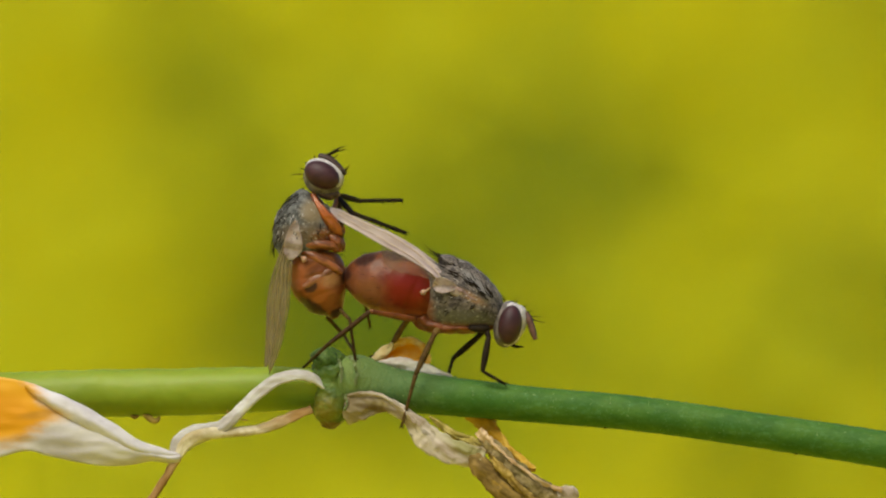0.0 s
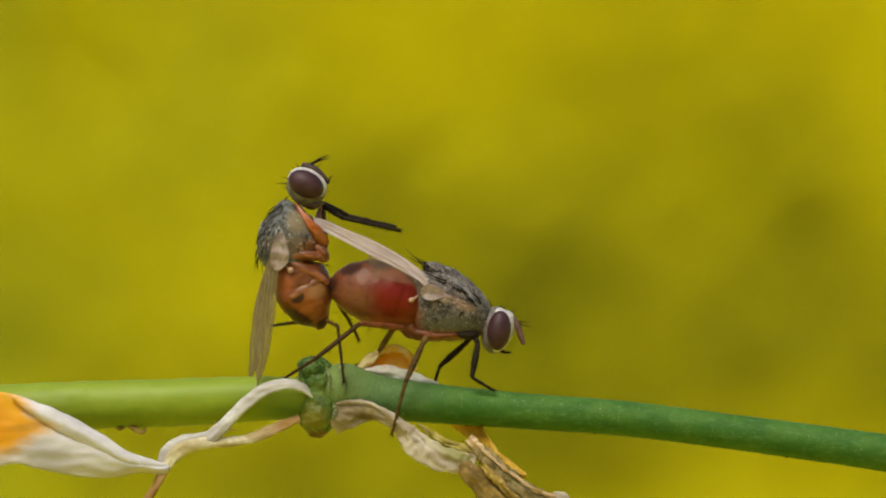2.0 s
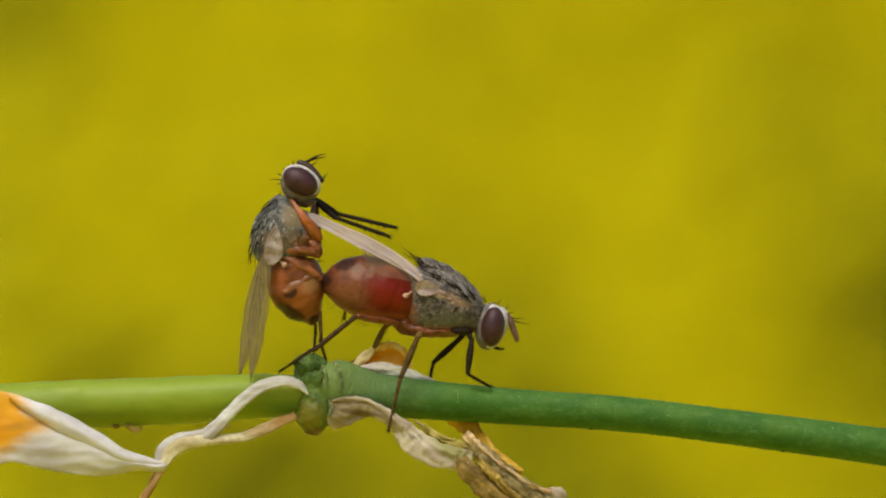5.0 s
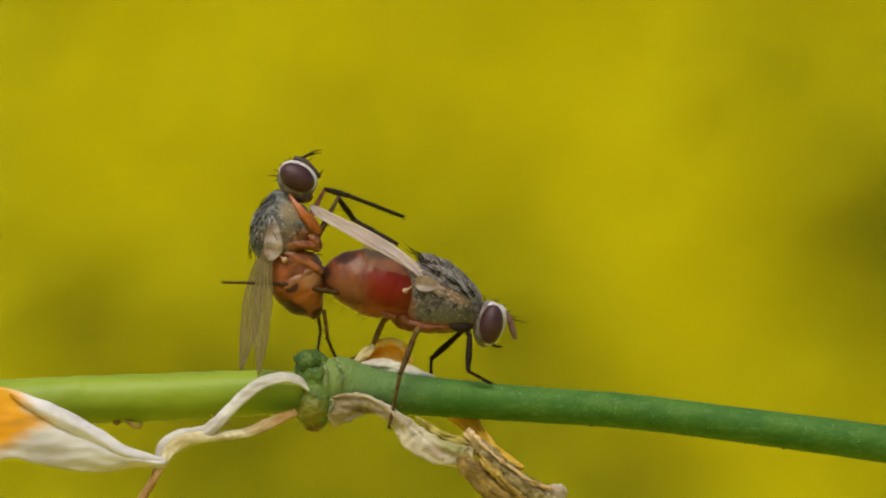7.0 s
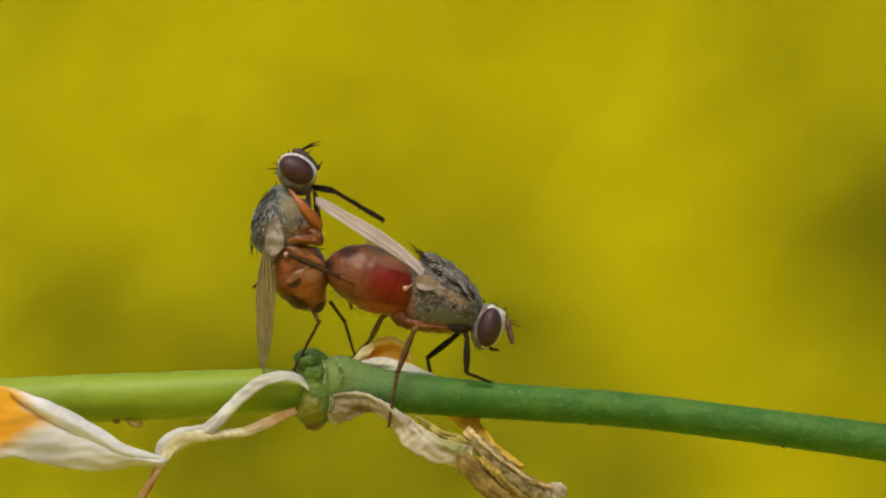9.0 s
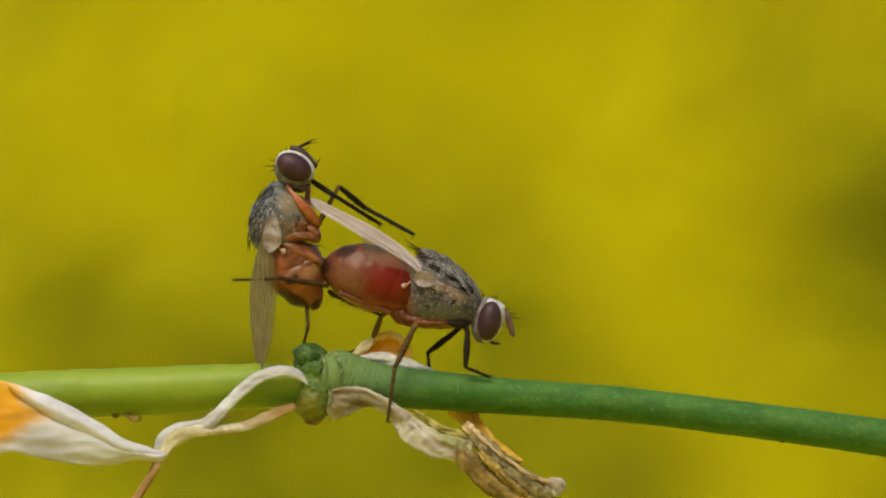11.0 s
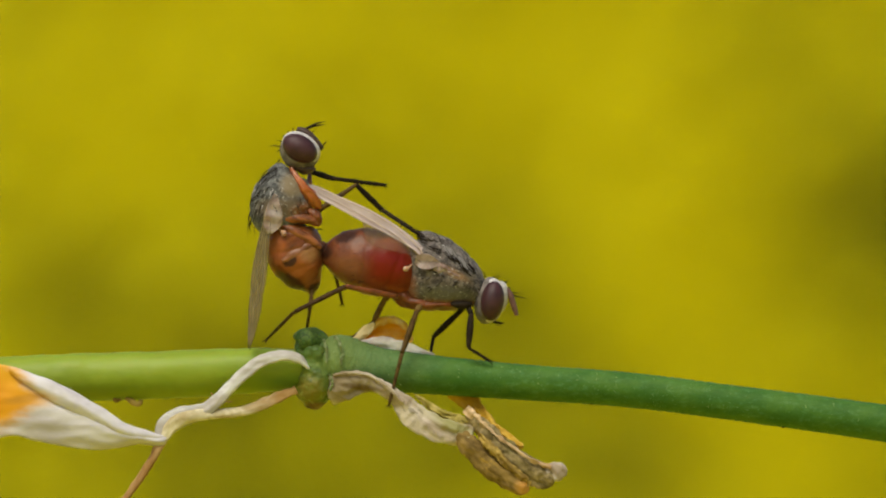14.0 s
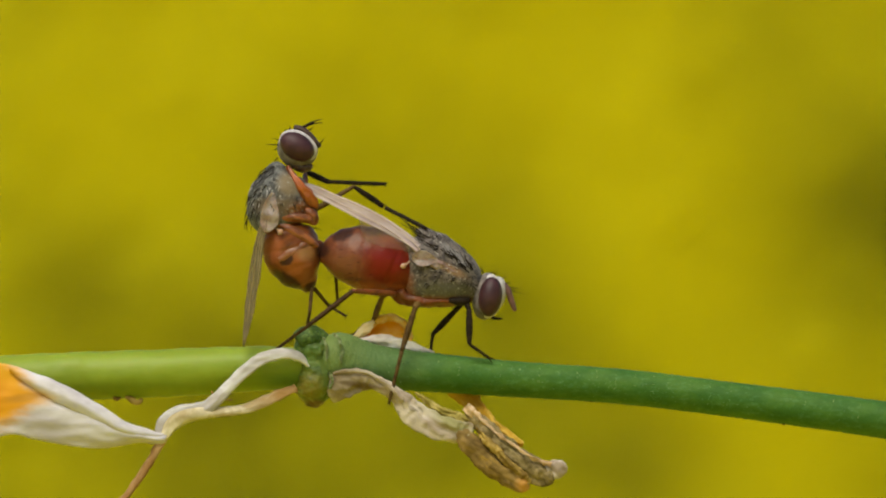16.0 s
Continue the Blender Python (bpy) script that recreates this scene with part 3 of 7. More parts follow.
def leaf(verts, faces, c, r, rnd):
    q = Euler((rnd.uniform(0.3, 1.4), rnd.uniform(-0.6, 0.6), 0)).to_matrix() @ Euler((0, 0, rnd.uniform(0, 6.3))).to_matrix()
    b = len(verts)
    for u, w, h in ((-1, 0, 0), (-0.3, 0.4, 0.12), (0.4, 0.34, 0.1), (1, 0, -0.15), (0.4, -0.34, 0.1), (-0.3, -0.4, 0.12)):
        verts.append(c + q @ Vector((u * r, w * r, h * r)))
    faces.append((b, b + 1, b + 2, b + 3))
    faces.append((b, b + 3, b + 4, b + 5))


def raw(name, verts, faces, material, parent, label):
    me = bpy.data.meshes.new(name)
    base = parent.matrix_basis.translation
    me.from_pydata([tuple(v - base) for v in verts], [], faces)
    me.materials.append(material)
    ob = new(name, me)
    ob.parent = parent
    return tagged(ob, label, kind="stuff")


def build_field():
    rnd = random.Random(7)
    count = 26
    x0, x1, y0, y1 = -3000, 2100, -650, 1500
    plants = []
    for i in range(count):
        x = x0 + (x1 - x0) * (i + 0.5) / count + rnd.uniform(-40, 40)
        y = FIELD - FOCUS + rnd.uniform(0.0, 0.06)
        at = Vector(((x - 784) * B, y, ground_height(y)))
        ob = thing("mustard_plant", at, "tall yellow flowering mustard plant standing in the field", "plant", "flowering field plants")
        plants.append((x, ob, [[], []], [[], []], [[], []], [[], []]))

    def owner(x):
        return plants[min(max(int((x - x0) / (x1 - x0) * count), 0), count - 1)]

    for i in range(1, 44001):
        x, y = x0 + (x1 - x0) * spread(i, 2), y0 + (y1 - y0) * spread(i, 3)
        c = Vector(((x - 784) * B, FIELD - FOCUS + 0.06 * spread(i, 7), (441 - y) * B))
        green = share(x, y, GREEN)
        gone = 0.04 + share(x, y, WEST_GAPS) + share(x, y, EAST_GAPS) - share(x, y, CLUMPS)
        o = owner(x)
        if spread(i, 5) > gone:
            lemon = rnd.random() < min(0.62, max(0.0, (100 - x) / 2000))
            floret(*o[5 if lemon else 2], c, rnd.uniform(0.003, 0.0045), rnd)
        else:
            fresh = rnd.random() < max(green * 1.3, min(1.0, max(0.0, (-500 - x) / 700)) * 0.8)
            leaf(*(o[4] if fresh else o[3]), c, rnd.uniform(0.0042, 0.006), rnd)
    for x, ob, fl, ol, gr, le in plants:
        at = ob.matrix_basis.translation
        bm = bmesh.new()
        top = 0.06 + rnd.uniform(0, 0.05)
        rings = []
        for k in range(12):
            f = k / 11
            c = Vector((at.x + 0.01 * math.sin(f * 3 + x), at.y + 0.05 * f + 0.03, at.z + (top - at.z) * f))
            r = 0.004 - 0.0028 * f
            rings.append([c + Vector((r * math.cos(a), r * math.sin(a), 0)) for a in (0, 1.05, 2.09, 3.14, 4.19, 5.24)])
        part("stem", skin(bm, rings), OLIVE_LEAF, ob, "slender olive green stem")
        raw("blossoms", *fl, BLOSSOM, ob, "many small four-petalled yellow blossoms")
        if le[0]:
            raw("pale_blossoms", *le, LEMON_BLOSSOM, ob, "many small lemon yellow blossoms")
        raw("foliage", *ol, OLIVE_LEAF, ob, "olive green leaves")
        if gr[0]:
            raw("fresh_foliage", *gr, GREEN_LEAF, ob, "fresh green leaves")


# ---- the stem with its withered flower ----
DARK_ARM = [(522, 648, 0, 24, 24), (548, 645, 0, 25, 27), (575, 643, 0, 41, 41), (600, 643, 0, 49, 47), (635, 651, 0, 45, 43), (700, 659, 0, 37, 37), (900, 676, 0, 32, 32), (1100, 690, 0, 31, 31),
                           (1300, 714, 0, 31, 31), (1568, 750, 0, 33, 33), (1800, 790, 0, 34.5, 34.5)]


def build_stem():
    stem = thing("plant_stem", STEM_AT, "green plant stem with a swollen node and withered flower remains", "plant stem")
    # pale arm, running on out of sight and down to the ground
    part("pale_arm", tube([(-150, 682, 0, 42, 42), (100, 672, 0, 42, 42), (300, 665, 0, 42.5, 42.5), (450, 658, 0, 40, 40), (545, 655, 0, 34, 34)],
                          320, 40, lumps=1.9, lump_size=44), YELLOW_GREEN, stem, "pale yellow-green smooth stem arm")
    part("pale_arm_end", tube([(-3400, 1500, 320, 30, 30), (-2600, 1100, 200, 44, 44), (-1500, 820, 90, 45, 45), (-700, 715, 20, 44, 44), (-145, 682, 0, 41.5, 41.5)], 60, 24),
         YELLOW_GREEN, stem, "pale yellow-green smooth stem arm")
    part("dark_arm", tube(DARK_ARM, 420, 48, lumps=1.3, lump_size=6),
         DARK_GREEN, stem, "dark green stem arm with pale specks")
    lying_hairs("stem_fuzz", stem, DARK_ARM, 280, 2.4, 0.9, 31, span=(0.25, 0.9), r=0.55, material=STEM_FUZZ, label="fine pale fuzz")
    part("lower_stem", tube([(1795, 789, 0, 34, 34), (2000, 830, 0, 36, 36), (3500, 1500, 100, 44, 44),
                             (6500, 6000, 400, 60, 60), (8200, 16000, 900, 80, 80), (8800, 32800, 1200, 110, 110)], 160, 24),
         DARK_GREEN, stem, "dark green lower stem rising from the ground")
    part("node", tube([(541, 588, 4, 8, 10), (547, 598, 2, 24, 28), (555, 622, 0, 34, 43), (558, 655, 0, 35, 46), (556, 688, -2, 33, 46),
                       (552, 710, -2, 25, 33), (548, 725, -2, 8, 11)], 110, 72, lumps=6, lump_size=19), NODE_GREEN, stem, "knobbly green and ochre node")
    part("bud_scar", tube([(524, 606, -14, 3, 6), (529, 603, -15, 16, 20), (542, 604, -16, 22, 27), (556, 608, -17, 20, 26), (566, 612, -17, 10, 16), (571, 614, -16, 2, 4)], 60, 44, lumps=3.5, lump_size=12, seed=4), BUD_GREEN, stem, "dark green bud scar")
    for pts in ([(590, 597, -40, 1.5, 40), (600, 606, -46, 2.6, 30), (605, 624, -50, 2.2, 20), (603, 648, -51, 1.6, 20)], [(572, 602, -40, 1.4, 20), (578, 622, -45, 2.4, 10), (577, 644, -48, 1.6, 10)],
                [(584, 664, -47, 1.5, 0), (588, 680, -45, 2.4, 10), (583, 694, -40, 1.5, 20)]):
        part("dry_scale", ribbon(pts, 40, 7, 0.6, 0.4, 5.0, 4.5, pts[0][0]), SCALE_TAN, stem, "thin ragged pale scale edge")
    for pts in ([(374, 697, -40, 1.2, 1.2), (380, 705, -42, 1.2, 1.2), (392, 708, -42, 1.0, 1.0), (404, 704, -40, 0.6, 0.6)], [(388, 700, -40, 0.8, 0.8), (398, 711, -42, 1.1, 1.1), (412, 713, -41, 0.7, 0.7)]):
        part("dry_fibre", tube(pts, 14, 6, lumps=0.5, lump_size=4), STALK, stem, "thin brown dry fibre")
    for pts in ([(200, 706, -14, 2, 3), (206, 711, -15, 4, 4), (214, 709, -14, 2, 3)], [(222, 706, -14, 3, 4), (233, 712, -16, 6, 4), (243, 718, -16, 5, 3), (252, 711, -14, 3, 3)]):
        part("bark_flake", tube(pts, 12, 10, lumps=1.5, lump_size=5), OCHRE, stem, "small brown flake")
    for x, y, r in ((1046, 716, 2.2), (1386, 757, 1.8)):
        part("speck", ball(x, y, -8, r * 1.5, r, r, n=6, m=8), BLACK, stem, "tiny dark speck")


def build_withered_flower():
    base = P(540, 650, -40)
    fl = thing("withered_flower", base, "bleached and yellow withered flower remains hanging at the stem node", "dry flower")
    part("sepal_strip", ribbon([(548, 652, -42, 5, 60), (532, 636, -50, 9, 40), (500, 629, -56, 10, 30), (462, 640, -60, 11, 15), (425, 668, -64, 11, 15),
                                (392, 702, -66, 11, 20), (362, 727, -66, 13, 10), (322, 739, -66, 18, 0), (296, 757, -66, 18, -10), (284, 784, -66, 9, -20)],
                               90, 9, 1.6, 0.35, 3.0, 14), DRY_WHITE, fl, "bleached twisted strip")
    part("sepal_strip", ribbon([(524, 690, -30, 8, 30), (500, 700, -36, 9, 20), (470, 714, -44, 10, 10), (430, 728, -54, 9, 30), (390, 733, -62, 9, 10),
                                (345, 737, -74, 11, 0), (310, 750, -76, 12, 0), (290, 778, -70, 8, 10)], 70, 9, 1.5, 0.3, 3.0, 14, 4.0),
         DRY_PINK, fl, "tan twisted strip")
    part("petal", blade([(296, 770, -66), (279, 771, -70), (245, 764, -76), (212, 752, -84), (188, 736, -90), (160, 712, -94), (112, 687, -96), (60, 664, -96), (20, 650, -92), (-60, 640, -88), (-160, 650, -84)],
                        [(294, 788, -66), (279, 791, -68), (245, 788, -72), (212, 794, -80), (188, 797, -86), (160, 797, -90), (112, 791, -92), (60, 781, -92), (20, 773, -92), (-60, 790, -90), (-160, 770, -86)],
                        16, 1.8, 90, 26, 3.0), PETAL, fl, "large withered white petal turning orange")
    part("petal_fold", ribbon([(290, 778, -72, 6, 0), (250, 770, -86, 10, 0), (215, 759, -100, 12, 0), (180, 738, -110, 15, 6), (130, 710, -117, 17, 8), (90, 690, -117, 16, 8), (50, 670, -112, 11, 6), (20, 656, -101, 5, 0)],
                              80, 15, 1.6, 0.6, 2.5, 24, 2.0), PETAL, fl, "rolled pale petal edge")
    part("stalk", ribbon([(288, 776, -66, 9, 20), (270, 808, -66, 8, 40), (246, 845, -64, 9, 60), (215, 886, -62, 9, 80), (150, 960, -58, 9, 90), (60, 1060, -50, 7, 60)],
                         60, 7, 2.5, 0.6, 2.5, 12, 6.0), STALK, fl, "thin brown dried stalk")

    husk = thing("dry_husk", P(600, 690, -30), "wrinkled tan and brown dried husk hanging below the stem", "dry husk")
    part("husk_strip", ribbon([(578, 696, -30, 26, 0), (606, 686, -46, 26, 8), (640, 680, -50, 20, 20), (670, 688, -54, 15, 35), (700, 706, -56, 15, 20), (730, 735, -58, 23, 0),
                               (765, 757, -58, 23, 0), (800, 768, -56, 21, 10), (835, 776, -52, 18, 20)], 110, 13, 1.6, 0.3, 7.0, 17, 1.0), DRY_TAN, husk, "wrinkled tan strip")
    part("husk_rim", ribbon([(590, 668, -46, 4, 30), (620, 663, -56, 4, 30), (655, 668, -62, 4, 30), (690, 691, -64, 4, 20), (712, 714, -62, 3, 10)], 60, 9, 0.8, 0.5, 3.5, 12, 3.0),
         DRY_TAN, husk, "pale rolled rim")
    part("curled_lobe", tube([(806, 762, -48, 10, 7), (830, 788, -52, 18, 10), (856, 816, -52, 19, 11), (884, 840, -50, 18, 11), (910, 855, -48, 16, 10), (929, 863, -46, 13, 8), (937, 864, -46, 5, 4)],
                             130, 64, lumps=4.5, lump_size=24, seed=2, folds=3, fold=0.1), DRY_BROWN, husk, "brown curled lobe")
    part("curled_lobe", tube([(826, 732, -44, 7, 5), (848, 754, -46, 13, 8), (878, 786, -46, 17, 11), (914, 816, -44, 19, 12), (948, 840, -42, 19, 12), (970, 848, -40, 15, 10), (980, 848, -38, 7, 6)],
                             130, 64, lumps=5, lump_size=18, seed=9, folds=4, fold=0.14), HUSK_GREY, husk, "grey-brown curled lobe")
    part("rolled_ridge", ribbon([(824, 724, -54, 9, 0), (842, 742, -56, 8, 10), (868, 764, -58, 3, 20), (905, 790, -58, 2.5, 20), (945, 818, -56, 3, 20), (975, 828, -52, 5, 10)], 90, 9, 1.2, 0.5, 6, 11, 11.0),
         BUFF, husk, "cream rolled ridge")
    part("fringe", ribbon([(735, 700, -38, 2, 20), (758, 718, -40, 6, 10), (785, 736, -42, 9, 0), (812, 744, -44, 9, 0), (838, 752, -46, 4, 10)], 60, 11, 1.0, 0.3, 6.0, 9, 21.0),
         FRINGE, husk, "olive yellow crumpled fringe")
    part("ochre_ridge", ribbon([(842, 762, -58, 3, 0), (862, 788, -63, 8, 10), (880, 806, -64, 8, 20), (905, 832, -63, 7, 20), (926, 848, -58, 8, 10), (936, 860, -52, 6, 0)], 90, 9, 1.2, 0.5, 7, 10, 13.0),
         OCHRE, husk, "ochre rolled ridge")
    part("pale_tip", tube([(970, 842, -40, 14, 9), (982, 836, -40, 17, 9), (994, 831, -40, 14, 6), (1002, 828, -40, 5, 3)], 20, 24, lumps=4, lump_size=9), DRY_TAN, husk, "pale papery tip")
    part("yellow_strip", ribbon([(800, 690, 30, 17, 0), (825, 708, 20, 18, 10), (850, 735, 0, 13, 20), (872, 758, -20, 10, 30), (900, 780, -34, 9, 20), (925, 792, -40, 5, 10)],
                                90, 13, 1.5, 0.4, 6.5, 11, 5.0), STRIP, husk, "ochre yellow strip behind the stem")

    back = thing("folded_petal", P(690, 620, 30), "small orange and white dried petal lying behind the stem", "dry petal")
    part("orange_lobe", blade([(640, 602, 26), (650, 586, 40), (666, 573, 46), (688, 567, 48), (708, 572, 46), (722, 588, 40), (730, 606, 30)],
                              [(646, 610, 20), (656, 606, 22), (670, 604, 24), (688, 604, 24), (704, 606, 24), (716, 610, 24), (724, 614, 24)], -16, 2.0, 50, 18, 7.0, 2.0),
         ORANGE_PETAL, back, "orange hollow cup of the petal")
    part("orange_rim", tube([(642, 600, 24, 3, 3), (652, 585, 34, 6, 6), (668, 573, 40, 7, 7), (688, 568, 42, 7, 7), (708, 573, 40, 7, 7), (721, 588, 36, 5, 5), (729, 604, 30, 3, 3)], 60, 14, lumps=3, lump_size=9),
         RIM_YELLOW, back, "rolled yellow-orange rim")
    part("pale_flank", ribbon([(622, 610, 18, 4, 0), (634, 600, 16, 8, 10), (648, 588, 20, 9, 20), (662, 574, 30, 4, 20)], 40, 9, 1.5, 0.3, 4, 12, 4.0), CREAM, back, "pale cream flank")
    part("white_lobe", ribbon([(636, 610, 20, 5, 20), (656, 608, 16, 8, 20), (680, 609, 12, 11, 10), (705, 613, 12, 10, 0), (735, 622, 18, 8, 10), (768, 632, 26, 3, 10)], 60, 11, 1.6, 0.5, 5, 14, 7.0),
         PEACH, back, "white crumpled lobe")


# ---- flies ----
LEFT_EDGE, RIGHT_EDGE = (-3, -17, -26, -28, -22, -13, 0), (4, 10, 16, 19, 18, 13, 0)


def wing_vane(length):
    """A thin wing along its own x axis, its width along z."""
    n, m = 44, 10
    le = spline([(v,) for v in LEFT_EDGE], n)
    re = spline([(v,) for v in RIGHT_EDGE], n)
    rings = []
    for i in range(n):
        f = i / (n - 1)
        fr, bk = [], []
        for k in range(m):
            s = k / (m - 1)
            z = le[i][0] * (1 - s) + re[i][0] * s
            y = 2.5 * math.sin(math.pi * s) * math.sin(math.pi * f) + 1.6 * noise.noise(Vector((f * 9, s * 5, 1)))
            fr.append(Vector((f * length, y - 0.5, z)) * U)
            bk.append(Vector((f * length, y + 0.5, z)) * U)
        rings.append(fr + bk[::-1])
    return skin(bmesh.new(), rings)


def wing_vein(length, s):
    n = 26
    le = spline([(v,) for v in LEFT_EDGE], n)
    re = spline([(v,) for v in RIGHT_EDGE], n)
    rings = []
    for i in range(n):
        f = i / (n - 1) * 0.97
        e = s * min(1, 0.5 + f)
        c = Vector((f * length, 2.5 * math.sin(math.pi * e) * math.sin(math.pi * f), le[i][0] * (1 - e) + re[i][0] * e))
        r = 1.5 - 0.9 * f
        rings.append([(c + Vector((0, r * math.cos(a), r * math.sin(a)))) * U for a in (0, 1.26, 2.51, 3.77, 5.03)])
    return skin(bmesh.new(), rings)


def segment(name, length, radii, material, parent, spines=0, label=""):
    """One joint of a leg along its own x axis, with short spines; radii at even steps."""
    bm = bmesh.new()
    k = len(radii)
    prof = spline([(i / (k - 1), r) for i, r in enumerate(radii)], 16)
    rings = []
    for f, r in prof:
        rings.append([Vector((f * length * U, max(r, 0.3) * U * math.cos(a), max(r, 0.3) * U * math.sin(a))) for a in [2 * math.pi * j / 10 for j in range(10)]])
    skin(bm, rings)
    ob = part(name, bm, material, parent, label, local=True)
    if name == "tarsus":
        for e in (-1, 1):
            cb = bmesh.new()
            hook = [(length - 1, 0, 0.6 * e, 1.1), (length + 3, -0.6, 2.4 * e, 0.9), (length + 6, -3.2, 3.2 * e, 0.3)]
            skin(cb, [[Vector((x, y + r * math.cos(a), z + r * math.sin(a))) * U for a in (0, 1.57, 3.14, 4.71)] for x, y, z, r in hook])
            part("claw", cb, BLACK, ob, "tiny black claw", local=True)
    if spines:
        rnd = random.Random(int(length * 10))
        sb = bmesh.new()
        for i in range(spines + 3):
            f = rnd.uniform(0.15, 0.9) if i < spines else 0.985
            a = rnd.choice((0, math.pi)) + rnd.uniform(-0.9, 0.9) + 1.57
            r = radii[min(int(f * k), k - 1)]
            o = Vector((f * length, r * 0.7 * math.cos(a), r * 0.7 * math.sin(a)))
            h = rnd.uniform(4, 6) if i < spines else rnd.uniform(5, 7.5)
            tip = o + Vector((h * 0.7, h * math.cos(a), h * math.sin(a)))
            ring = [[o + Vector((0.6 * math.cos(t), 0, 0.6 * math.sin(t))) for t in (0, 2.1, 4.2)], [tip + Vector((0.15 * math.cos(t), 0, 0.15 * math.sin(t))) for t in (0, 2.1, 4.2)]]
            skin(sb, [[v * U for v in q] for q in ring])
        tagged(part("spine_fringe", sb, BLACK, ob, "short black spines", local=True), kind="stuff")
    return ob


def aim(base, a, b):
    """Pose, in the space of a thing at base, of a joint that runs from a to b (plan grid)."""
    p, q = P(*a) - base, P(*b) - base
    x = (q - p).normalized()
    y = Vector((0, 1, 0))
    z = x.cross(y).normalized()
    y = z.cross(x)
    m = Matrix((x, y, z)).transposed().to_4x4()
    return Matrix.Translation(p) @ m


def gap(a, b):
    return (Vector(b) - Vector(a)).length


def leg(fly, joints, radii, mats, spines=(3, 8, 5)):
    """A still leg through joints (x, y, d): femur, tibia, tarsus."""
    base = fly.matrix_basis.translation
    made = []
    for name, a, b, r, mat, s in zip(("femur", "tibia", "tarsus"), joints, joints[1:], radii, mats, spines):
        ob = segment(name, gap(a, b), r, mat, fly, s)
        ob.matrix_basis = aim(base, a, b)
        made.append(ob)
    return made


def limb(fly, lengths, radii, mats, names, spines=(3, 8, 6)):
    """The joints of a leg that moves; their poses are keyed in motions()."""
    return [segment(n, l, r, m, fly, s) for n, l, r, m, s in zip(names, lengths, radii, mats, spines)]


TARSUS = (3.2, 3.0, 3.1, 2.7, 2.8, 2.2)


def eye(fly, head, x, y, d, rx, ry, rd, turn):
    return part("eye", ball(x, y, d, rx, ry, rd, turn, 24, 32), EYE, head, "dark maroon compound eye")


def hairs(name, fly, spots, material=BLACK, r=1.3):
    bm = bmesh.new()
    for a, b, bend in spots:
        bristle(bm, a, b, r, bend)
    return tagged(part(name, bm, material, fly, "stiff black bristles"), kind="stuff")


def lying_hairs(name, fly, pts, count, reach, lift, seed, span=(0.08, 0.92), r=0.9, material=BLACK, label="short lying black hairs"):
    """Short hairs that lie on a rounded body along pts (see tube), pointing back along it."""
    rnd = random.Random(seed)
    path = spline(pts, 60)
    bm = bmesh.new()
    for i in range(count):
        j = 1 + int(rnd.uniform(*span) * 57)
        p, q = path[j], path[j - 1]
        t = Vector((q[0] - p[0], q[1] - p[1], q[2] - p[2])).normalized()
        side = Vector((-t.y, t.x, 0)).normalized()
        up = t.cross(side).normalized()
        a = rnd.uniform(-1.7, 1.7) if rnd.random() < 0.9 else rnd.uniform(0, 6.283)
        n = (side * (math.cos(a) * p[4]) + up * (math.sin(a) * p[3])).normalized()
        o = Vector(p[:3]) + side * (p[3] * math.cos(a)) + up * (p[4] * math.sin(a))
        h = reach * rnd.uniform(0.6, 1.4)
        tip = o + t * h + n * h * lift + side * h * rnd.uniform(-0.2, 0.2)
        bristle(bm, o - n, tip, r, 0.0, 4)
    return tagged(part(name, bm, material, fly, label), kind="stuff")


FEMALE_BACK = [(716, 470, 0, 18, 18), (730, 472, 0, 48, 42), (758, 481, 0, 66, 50), (794, 494, 0, 58, 50), (824, 506, 0, 44, 42), (845, 516, 0, 26, 26), (857, 520, 0, 11, 13)]
MALE_BACK = [(516, 410, 0, 26, 26), (510, 398, 0, 46, 40), (502, 378, 0, 58, 48), (500, 353, 0, 55, 48), (503, 329, 0, 47, 42), (505, 309, 0, 29, 30), (512, 300, 0, 11, 14)]


